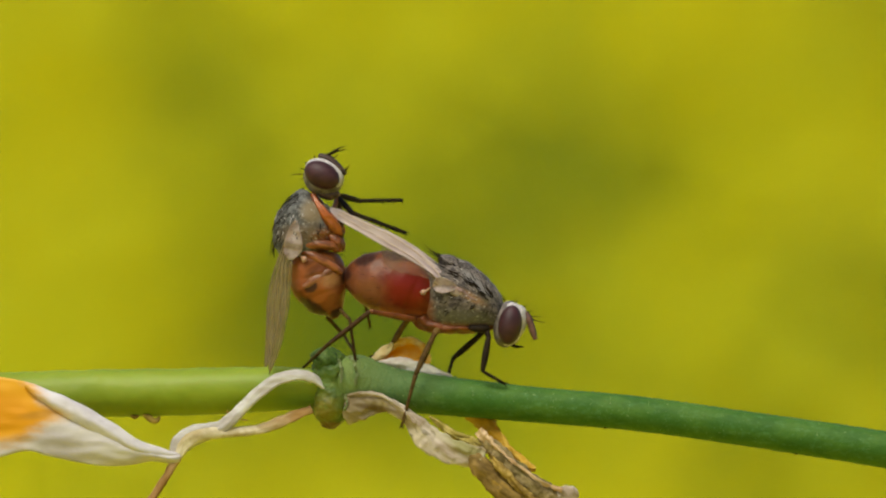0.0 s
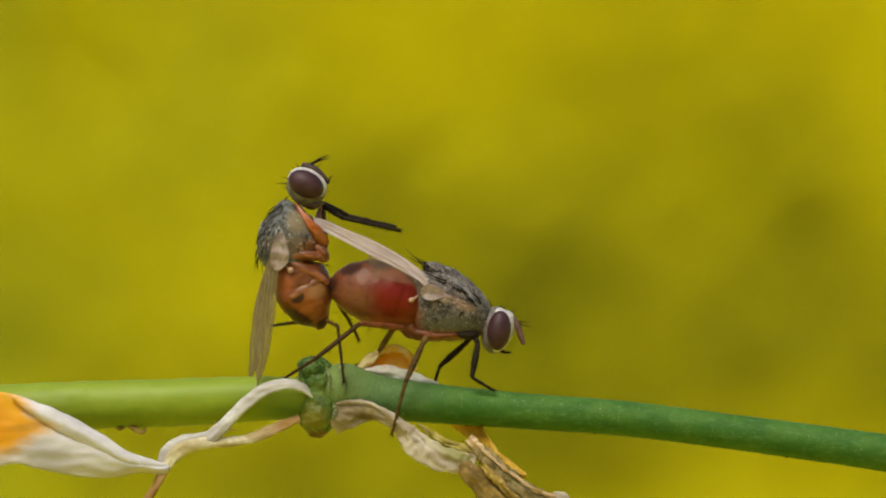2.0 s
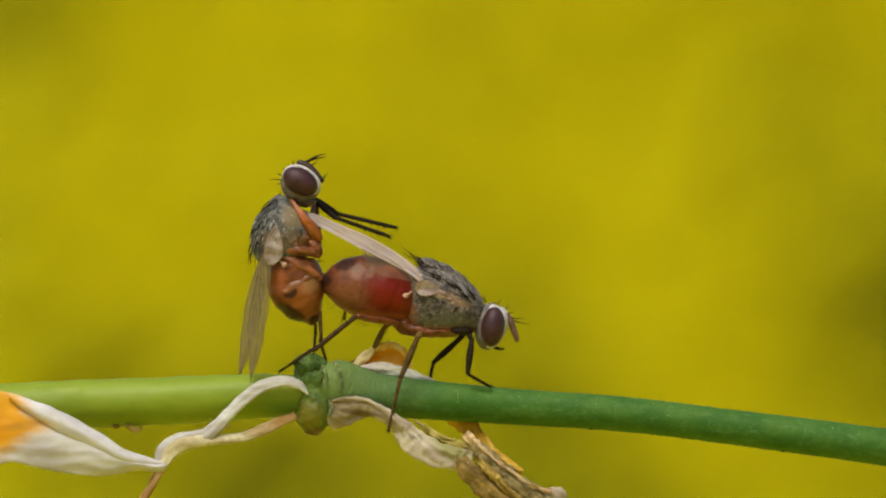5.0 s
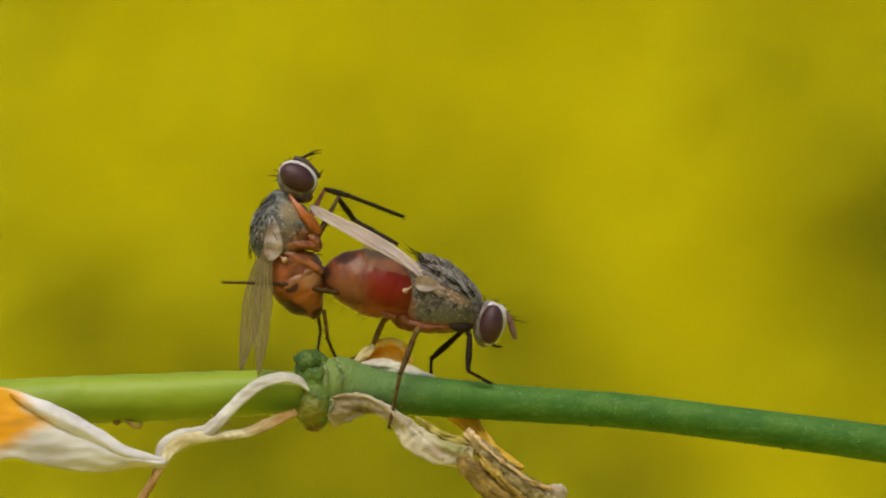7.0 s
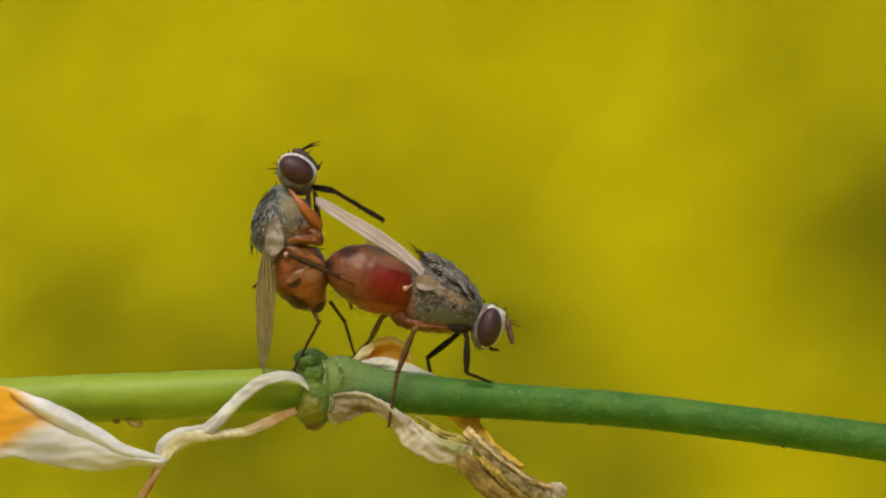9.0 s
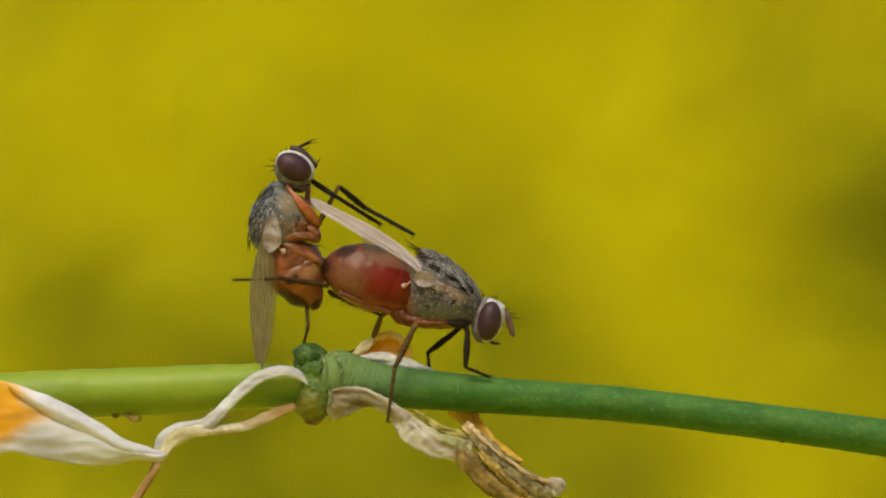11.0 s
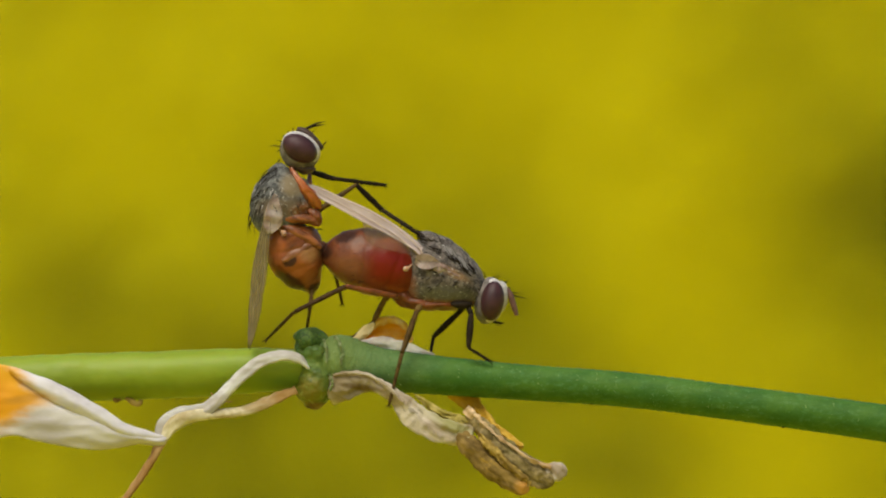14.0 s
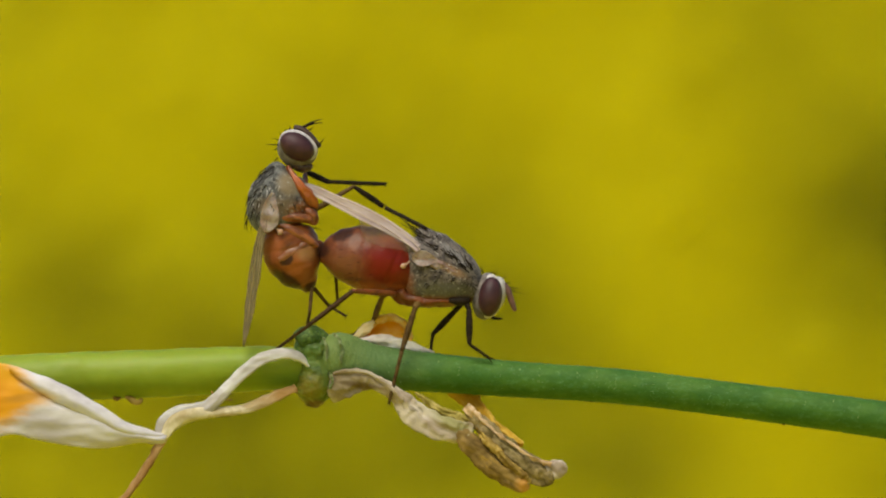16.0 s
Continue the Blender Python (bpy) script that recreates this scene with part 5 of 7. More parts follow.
    walk(male_head, [(0, pose(0.0002214, 0.0000000, -0.0000217, 0.00, -1.93, 0.00)), (0.5, pose(0.0001638, 0.0000000, -0.0000208, 0.00, -1.97, 0.00)),
         (1, pose(0.0001799, 0.0000000, 0.0000011, 0.00, -1.55, 0.00)), (1.5, pose(0.0001963, 0.0000000, -0.0000465, 0.00, -2.25, 0.00)),
         (2, pose(0.0001389, 0.0000000, 0.0000141, 0.00, -1.12, 0.00)), (2.5, pose(0.0001326, 0.0000000, -0.0000117, 0.00, -0.96, 0.00)),
         (3, pose(0.0002138, 0.0000000, -0.0000214, 0.00, -2.35, 0.00)), (3.5, pose(0.0001334, 0.0000000, -0.0000032, 0.00, -1.53, 0.00)),
         (4, pose(-0.0001636, 0.0000000, -0.0000612, 0.00, 1.89, 0.00)), (6.5, pose(0.0000585, 0.0000000, -0.0000706, 0.00, -0.76, 0.00)),
         (7, pose(-0.0002304, 0.0000000, -0.0001203, 0.00, 2.48, 0.00)), (7.5, pose(-0.0000689, 0.0000000, -0.0001098, 0.00, 0.97, 0.00)),
         (8, pose(-0.0002667, 0.0000000, -0.0000579, 0.00, 2.97, 0.00)), (8.5, pose(-0.0001936, 0.0000000, -0.0000294, 0.00, 2.13, 0.00)),
         (9, pose(-0.0002419, 0.0000000, -0.0000422, 0.00, 2.39, 0.00)), (11.5, pose(-0.0001866, 0.0000000, -0.0000601, 0.00, 1.68, 0.00)),
         (12, pose(-0.0000480, 0.0000000, -0.0000475, 0.00, 0.14, 0.00)), (12.5, pose(-0.0000461, 0.0000000, -0.0000345, 0.00, -0.00, 0.00)),
         (13, pose(-0.0002626, 0.0000000, -0.0000575, 0.00, 2.19, 0.00)), (13.5, pose(-0.0000433, 0.0000000, -0.0000141, 0.00, 0.60, 0.00)),
         (14, pose(-0.0001687, 0.0000000, -0.0000220, 0.00, 1.92, 0.00)), (14.5, pose(0.0000000, 0.0000000, 0.0000000, 0.00, -0.00, 0.00)),
         (15, pose(-0.0000473, 0.0000000, -0.0000086, 0.00, 0.67, 0.00)), (15.5, pose(-0.0000868, 0.0000000, 0.0000049, 0.00, 0.94, 0.00)),
         (16, pose(-0.0000756, 0.0000000, 0.0000014, 0.00, 0.93, 0.00))])
    walk(near_fore[0], [(0, pose(0.0001200, -0.0004000, 0.0034400, -78.54, -31.03, 84.04)), (0.5, pose(0.0001200, -0.0004000, 0.0034400, -84.64, -33.06, 87.07)),
         (1, pose(0.0001200, -0.0004000, 0.0034400, -79.86, -33.62, 84.35)), (1.5, pose(0.0001200, -0.0004000, 0.0034400, -80.71, -32.19, 85.02)),
         (2, pose(0.0001200, -0.0004000, 0.0034400, -74.99, -35.00, 81.26)), (2.5, pose(0.0001200, -0.0004000, 0.0034400, -76.00, -35.23, 81.81)),
         (3, pose(0.0001200, -0.0004000, 0.0034400, -74.66, -36.60, 80.71)), (3.2, pose(0.0001200, -0.0004000, 0.0034400, -72.93, -36.73, 79.60)),
         (3.5, pose(0.0001200, -0.0004000, 0.0034400, -70.77, -35.20, 78.63)), (4, pose(0.0001200, -0.0004000, 0.0034400, -70.80, -34.56, 78.83)),
         (6.5, pose(0.0001200, -0.0004000, 0.0034400, -81.18, -33.45, 85.11)), (7, pose(0.0001200, -0.0004000, 0.0034400, -47.88, -41.57, 59.03)),
         (7.5, pose(0.0001200, -0.0004000, 0.0034400, -78.39, -30.73, 84.00)), (8, pose(0.0001200, -0.0004000, 0.0034400, -91.73, -36.03, 91.02)),
         (8.5, pose(0.0001200, -0.0004000, 0.0034400, -85.37, -39.54, 87.05)), (9, pose(0.0001200, -0.0004000, 0.0034400, -87.92, -38.19, 88.71)),
         (11.5, pose(0.0001200, -0.0004000, 0.0034400, -77.84, -45.06, 81.33)), (12, pose(0.0001200, -0.0004000, 0.0034400, -78.73, -44.29, 82.08)),
         (12.5, pose(0.0001200, -0.0004000, 0.0034400, -77.31, -44.13, 81.09)), (13, pose(0.0001200, -0.0004000, 0.0034400, -81.48, -50.36, 83.42)),
         (13.5, pose(0.0001200, -0.0004000, 0.0034400, -90.15, -31.30, 90.08)), (14, pose(0.0001200, -0.0004000, 0.0034400, -87.03, -31.07, 88.47)),
         (14.5, pose(0.0001200, -0.0004000, 0.0034400, -84.08, -32.29, 86.83)), (15, pose(0.0001200, -0.0004000, 0.0034400, -83.43, -31.52, 86.55)),
         (15.5, pose(0.0001200, -0.0004000, 0.0034400, -82.32, -31.42, 85.98)), (16, pose(0.0001200, -0.0004000, 0.0034400, -91.27, -29.48, 90.63))])
    walk(near_fore[1], [(0, pose(0.0002696, 0.0010318, 0.0043059, -35.96, 26.14, -58.73)), (0.5, pose(0.0001920, 0.0010062, 0.0043564, -24.80, 21.29, -51.83)),
         (1, pose(0.0002578, 0.0009922, 0.0043702, -26.07, 23.94, -50.33)), (1.5, pose(0.0002434, 0.0010164, 0.0043349, -25.49, 23.50, -50.09)),
         (2, pose(0.0003292, 0.0009601, 0.0044037, -23.35, 22.88, -48.00)), (2.5, pose(0.0003154, 0.0009583, 0.0044092, -23.56, 23.55, -47.50)),
         (3, pose(0.0003376, 0.0009310, 0.0044417, -25.61, 28.41, -45.21)), (3.2, pose(0.0003631, 0.0009244, 0.0044446, -24.31, 18.46, -54.97)),
         (3.5, pose(0.0003906, 0.0009459, 0.0044084, -15.82, 21.16, -38.13)), (4, pose(0.0003882, 0.0009574, 0.0043929, -30.65, 27.89, -51.71)),
         (6.5, pose(0.0002394, 0.0009967, 0.0043659, -27.13, 26.48, -48.98)), (7, pose(0.0007667, 0.0006777, 0.0045548, -12.96, 12.31, -47.17)),
         (7.5, pose(0.0002708, 0.0010362, 0.0042984, -24.57, 25.04, -47.21)), (8, pose(0.0000959, 0.0009583, 0.0044283, -7.66, 7.48, -45.93)),
         (8.5, pose(0.0001867, 0.0008939, 0.0045095, -12.38, 13.71, -42.79)), (9, pose(0.0001496, 0.0009201, 0.0044786, -8.45, 7.73, -47.85)),
         (11.5, pose(0.0002989, 0.0007730, 0.0046293, -25.38, 31.15, -42.53)), (12, pose(0.0002858, 0.0007911, 0.0046131, -25.14, 30.92, -42.41)),
         (12.5, pose(0.0003067, 0.0007914, 0.0046097, -24.77, 29.75, -42.93)), (13, pose(0.0002429, 0.0006648, 0.0047336, -4.46, 4.05, -47.82)),
         (13.5, pose(0.0001180, 0.0010354, 0.0043129, -14.13, 12.18, -50.05)), (14, pose(0.0001585, 0.0010385, 0.0043070, -13.74, 11.70, -50.33)),
         (14.5, pose(0.0001985, 0.0010180, 0.0043375, -15.90, 12.62, -52.51)), (15, pose(0.0002061, 0.0010296, 0.0043183, -15.96, 12.67, -52.53)),
         (15.5, pose(0.0002205, 0.0010302, 0.0043157, -15.06, 11.83, -52.70)), (16, pose(0.0001040, 0.0010624, 0.0042667, -18.63, 17.02, -49.03))])
    walk(near_fore[2], [(0, pose(0.0008660, 0.0000496, 0.0037421, 5.61, 20.61, 15.58)), (0.5, pose(0.0009290, 0.0000686, 0.0038915, 0.00, 27.91, 0.00)),
         (1, pose(0.0010047, 0.0000917, 0.0038507, 0.00, 28.29, 0.00)), (1.5, pose(0.0009965, 0.0001160, 0.0038245, 2.06, 28.27, 4.34)),
         (2, pose(0.0011183, 0.0000838, 0.0039061, 0.00, 13.74, 0.00)), (2.5, pose(0.0011081, 0.0000932, 0.0038978, 0.00, 30.09, 0.00)),
         (3, pose(0.0011308, 0.0001320, 0.0038328, 0.00, 20.63, 0.00)), (3.2, pose(0.0010600, -0.0000698, 0.0040392, 0.00, 18.19, 0.00)),
         (3.5, pose(0.0013296, 0.0002089, 0.0039463, 0.00, 22.53, 0.00)), (4, pose(0.0010892, 0.0000695, 0.0037941, 1.42, 18.98, 4.36)),
         (6.5, pose(0.0009914, 0.0001323, 0.0037952, 0.00, 21.43, 0.00)), (7, pose(0.0016168, -0.0002395, 0.0042818, 3.60, 23.02, 9.14)),
         (7.5, pose(0.0010586, 0.0001851, 0.0037568, 4.69, 22.26, 12.23)), (8, pose(0.0009786, 0.0000464, 0.0042618, 8.16, 37.83, 13.16)),
         (8.5, pose(0.0010992, 0.0000492, 0.0042061, 0.00, 38.33, 0.00)), (9, pose(0.0010008, -0.0000203, 0.0043066, 0.00, 34.73, 0.00)),
         (11.5, pose(0.0011062, 0.0000325, 0.0039672, 14.24, 32.66, 25.18)), (12, pose(0.0010966, 0.0000506, 0.0039554, 13.80, 33.03, 24.26)),
         (12.5, pose(0.0011204, 0.0000345, 0.0039745, 13.67, 34.83, 23.07)), (13, pose(0.0011002, -0.0002813, 0.0046431, -1.53, -4.16, 20.23)),
         (13.5, pose(0.0009215, 0.0000763, 0.0040429, 0.54, 1.02, 27.74)), (14, pose(0.0009587, 0.0000737, 0.0040475, 3.00, 6.60, 24.50)),
         (14.5, pose(0.0009587, 0.0000269, 0.0040579, 3.90, 8.26, 25.35)), (15, pose(0.0009659, 0.0000384, 0.0040376, 3.66, 7.23, 26.93)),
         (15.5, pose(0.0009797, 0.0000336, 0.0040533, 3.76, 7.90, 25.53)), (16, pose(0.0009065, 0.0001383, 0.0038921, 0.36, 1.83, 11.04))])
    walk(far_fore[0], [(0, pose(0.0004600, 0.0003600, 0.0029000, -102.03, -60.74, 100.53)), (0.5, pose(0.0004600, 0.0003600, 0.0029000, -108.35, -64.47, 106.66)),
         (1, pose(0.0004600, 0.0003600, 0.0029000, -102.22, -63.90, 101.01)), (1.5, pose(0.0004600, 0.0003600, 0.0029000, -103.11, -62.79, 101.70)),
         (2, pose(0.0004600, 0.0003600, 0.0029000, -96.56, -66.64, 96.03)), (2.5, pose(0.0004600, 0.0003600, 0.0029000, -98.03, -67.16, 97.41)),
         (3, pose(0.0004600, 0.0003600, 0.0029000, -97.30, -72.37, 96.96)), (3.2, pose(0.0004600, 0.0003600, 0.0029000, -74.08, -81.93, 74.23)),
         (3.5, pose(0.0004600, 0.0003600, 0.0029000, 0.00, -85.56, 0.00)), (4, pose(0.0004600, 0.0003600, 0.0029000, -89.22, -67.58, 89.28)),
         (6.5, pose(0.0004600, 0.0003600, 0.0029000, -102.56, -65.18, 101.43)), (7, pose(0.0004600, 0.0003600, 0.0029000, -35.70, -52.75, 42.08)),
         (7.5, pose(0.0004600, 0.0003600, 0.0029000, -43.06, -42.89, 53.94)), (8, pose(0.0004600, 0.0003600, 0.0029000, -108.71, -65.67, 107.15)),
         (8.5, pose(0.0004600, 0.0003600, 0.0029000, -101.58, -68.71, 100.81)), (9, pose(0.0004600, 0.0003600, 0.0029000, -98.37, -65.22, 97.61)),
         (11.5, pose(0.0004600, 0.0003600, 0.0029000, 0.00, -55.31, 0.00)), (12, pose(0.0004600, 0.0003600, 0.0029000, 0.00, -56.37, 0.00)),
         (12.5, pose(0.0004600, 0.0003600, 0.0029000, 0.00, -56.68, 0.00)), (13, pose(0.0004600, 0.0003600, 0.0029000, -6.72, -60.09, 7.74)),
         (13.5, pose(0.0004600, 0.0003600, 0.0029000, -8.91, -33.77, 15.74)), (14, pose(0.0004600, 0.0003600, 0.0029000, -9.63, -33.53, 17.07)),
         (14.5, pose(0.0004600, 0.0003600, 0.0029000, -7.24, -33.96, 12.82)), (15, pose(0.0004600, 0.0003600, 0.0029000, -6.57, -33.89, 11.67)),
         (15.5, pose(0.0004600, 0.0003600, 0.0029000, -7.68, -33.64, 13.69)), (16, pose(0.0004600, 0.0003600, 0.0029000, -10.33, -29.93, 20.06))])
    walk(far_fore[1], [(0, pose(0.0003100, 0.0011673, 0.0043657, 17.95, 10.07, 61.64)), (0.5, pose(0.0002524, 0.0010536, 0.0044160, 20.52, 20.36, 47.09)),
         (1, pose(0.0003189, 0.0010856, 0.0044086, 21.10, 22.10, 45.73)), (1.5, pose(0.0003042, 0.0011122, 0.0043941, 21.11, 22.58, 45.16)),
         (2, pose(0.0003900, 0.0010224, 0.0044423, 21.22, 20.97, 47.33)), (2.5, pose(0.0003760, 0.0010066, 0.0044483, 22.06, 22.59, 46.53)),
         (3, pose(0.0003983, 0.0008652, 0.0045011, 19.41, 25.45, 39.34)), (3.2, pose(0.0005241, 0.0005869, 0.0045634, -5.90, -4.22, 54.53)),
         (3.5, pose(0.0005910, 0.0003600, 0.0045879, 14.18, 19.25, 37.47)), (4, pose(0.0004680, 0.0010006, 0.0044530, 27.98, 24.89, 51.62)),
         (6.5, pose(0.0003202, 0.0010513, 0.0044248, 19.77, 23.60, 41.92)), (7, pose(0.0012148, 0.0010414, 0.0042373, 45.01, 38.74, 57.97)),
         (7.5, pose(0.0011846, 0.0013551, 0.0040433, 15.69, 26.58, 32.12)), (8, pose(0.0002559, 0.0010215, 0.0044307, 12.12, 10.25, 50.36)),
         (8.5, pose(0.0003456, 0.0009590, 0.0044654, 15.85, 13.57, 50.43)), (9, pose(0.0003668, 0.0010579, 0.0044253, 11.42, 7.23, 58.08)),
         (11.5, pose(0.0014232, 0.0003600, 0.0042915, 9.73, 43.86, 13.91)), (12, pose(0.0013927, 0.0003600, 0.0043022, 0.00, 44.47, 0.00)),
         (12.5, pose(0.0013955, 0.0003600, 0.0043232, 0.00, 43.70, 0.00)), (13, pose(0.0012901, 0.0004728, 0.0043562, 20.68, 44.01, 28.52)),
         (13.5, pose(0.0018041, 0.0007389, 0.0038339, 16.91, 41.56, 24.62)), (14, pose(0.0017988, 0.0007711, 0.0038279, 10.06, 43.40, 14.47)),
         (14.5, pose(0.0018188, 0.0006692, 0.0038384, 12.53, 42.18, 18.31)), (15, pose(0.0018257, 0.0006420, 0.0038369, 12.56, 42.26, 18.33)),
         (15.5, pose(0.0018190, 0.0006910, 0.0038306, 12.62, 42.38, 18.37)), (16, pose(0.0018276, 0.0008595, 0.0037382, 0.00, 33.78, 0.00))])
    walk(far_fore[2], [(0, pose(0.0009085, 0.0022763, 0.0041419, 0.61, -0.81, -37.04)), (0.5, pose(0.0010695, 0.0019325, 0.0039706, 0.00, 25.04, 0.00)),
         (1, pose(0.0011467, 0.0019348, 0.0039271, 0.00, 26.37, 0.00)), (1.5, pose(0.0011376, 0.0019503, 0.0039026, 0.00, 27.35, 0.00)),
         (2, pose(0.0012001, 0.0019012, 0.0039843, -7.10, 12.18, -30.56)), (2.5, pose(0.0011890, 0.0018643, 0.0039566, -15.31, 28.20, -30.09)),
         (3, pose(0.0012922, 0.0015978, 0.0039510, -4.17, 15.10, -15.62)), (3.2, pose(0.0012648, 0.0016265, 0.0046577, 0.00, 3.62, 0.00)),
         (3.5, pose(0.0015501, 0.0010951, 0.0041659, -2.26, 10.65, -12.05)), (4, pose(0.0011890, 0.0019108, 0.0039143, -0.81, 13.24, -3.54)),
         (6.5, pose(0.0011931, 0.0018349, 0.0039124, -2.02, 14.71, -7.90)), (7, pose(0.0017443, 0.0018878, 0.0034363, -17.92, 26.21, -36.21)),
         (7.5, pose(0.0021541, 0.0019637, 0.0034706, -3.77, 18.07, -11.99)), (8, pose(0.0010595, 0.0019914, 0.0042030, -16.23, 33.13, -28.04)),
         (8.5, pose(0.0011382, 0.0019182, 0.0041651, -8.66, 35.98, -14.53)), (9, pose(0.0010383, 0.0021357, 0.0042642, -8.52, 32.09, -15.75)),
         (11.5, pose(0.0023191, 0.0005818, 0.0034046, -11.81, 28.94, -23.38)), (12, pose(0.0023124, 0.0003600, 0.0033992, -12.72, 27.39, -26.14)),
         (12.5, pose(0.0023381, 0.0003600, 0.0034223, -12.44, 28.47, -24.84)), (13, pose(0.0020991, 0.0009123, 0.0034670, -9.31, 28.79, -18.80)),
         (13.5, pose(0.0026748, 0.0011379, 0.0029847, -22.15, 24.52, -44.45)), (14, pose(0.0026993, 0.0010035, 0.0029484, -22.68, 25.01, -44.67)),
         (14.5, pose(0.0027192, 0.0009672, 0.0029788, -23.30, 25.01, -45.53)), (15, pose(0.0027250, 0.0009400, 0.0029761, -23.36, 25.06, -45.56)),
         (15.5, pose(0.0027162, 0.0009890, 0.0029678, -23.10, 25.77, -44.45)), (16, pose(0.0029527, 0.0008595, 0.0029857, -17.10, 20.55, -41.22))])
    walk(near_hind[0], [(0, pose(-0.0006600, -0.0002000, 0.0003800, 172.75, -8.35, -138.79)), (0.5, pose(-0.0006600, -0.0002000, 0.0003800, 173.18, -7.73, -138.36)),
         (1, pose(-0.0006600, -0.0002000, 0.0003800, 174.16, -7.09, -140.37)), (1.5, pose(-0.0006600, -0.0002000, 0.0003800, 173.21, -8.01, -139.47)),
         (2, pose(-0.0006600, -0.0002000, 0.0003800, 175.31, -5.48, -139.34)), (2.5, pose(-0.0006600, -0.0002000, 0.0003800, 175.36, -5.79, -141.17)),
         (2.8, pose(-0.0006600, -0.0002000, 0.0003800, 173.52, -7.63, -139.44)), (3, pose(-0.0006600, -0.0002000, 0.0003800, 171.75, -9.85, -139.71)),
         (3.2, pose(-0.0006600, -0.0002000, 0.0003800, -177.14, 2.33, -129.07)), (3.5, pose(-0.0006600, -0.0002000, 0.0003800, 173.28, -9.96, -145.74)),
         (4, pose(-0.0006600, -0.0002000, 0.0003800, 172.23, -8.58, -137.55)), (4.2, pose(-0.0006600, -0.0002000, 0.0003800, 171.58, -9.32, -137.59)),
         (6.3, pose(-0.0006600, -0.0002000, 0.0003800, 174.61, -4.77, -131.35)), (6.5, pose(-0.0006600, -0.0002000, 0.0003800, 160.24, -18.96, -132.13)),
         (7, pose(-0.0006600, -0.0002000, 0.0003800, 180.00, -22.67, 180.00)), (7.2, pose(-0.0006600, -0.0002000, 0.0003800, 180.00, -22.21, 180.00)),
         (7.5, pose(-0.0006600, -0.0002000, 0.0003800, 180.00, -19.17, 180.00)), (8, pose(-0.0006600, -0.0002000, 0.0003800, 180.00, -23.43, 180.00)),
         (8.3, pose(-0.0006600, -0.0002000, 0.0003800, 180.00, -24.74, 180.00)), (8.5, pose(-0.0006600, -0.0002000, 0.0003800, 180.00, -26.45, 180.00)),
         (9, pose(-0.0008917, -0.0001200, 0.0011293, -4.38, -167.61, 19.63)), (9.2, pose(-0.0015813, -0.0002800, 0.0010158, -1.88, -174.47, 18.84)), (11.5, pose(-0.0006600, -0.0002000, 0.0003800, 180.00, -24.07, 180.00)),
         (12, pose(-0.0006600, -0.0002000, 0.0003800, 166.93, -26.18, -152.25)), (12.5, pose(-0.0006600, -0.0002000, 0.0003800, 164.49, -27.62, -149.10)),
         (13, pose(-0.0006600, -0.0002000, 0.0003800, 174.42, -17.30, -161.81)), (13.5, pose(-0.0006600, -0.0002000, 0.0003800, 175.63, -9.28, -154.64)),
         (14, pose(-0.0006600, -0.0002000, 0.0003800, 175.74, -10.18, -157.17)), (14.5, pose(-0.0006600, -0.0002000, 0.0003800, 175.27, -10.90, -156.37)),
         (15, pose(-0.0006600, -0.0002000, 0.0003800, 175.69, -10.58, -157.68)), (15.5, pose(-0.0006600, -0.0002000, 0.0003800, 175.50, -11.04, -157.65)),
         (16, pose(-0.0006600, -0.0002000, 0.0003800, 176.92, -3.40, -137.78))])
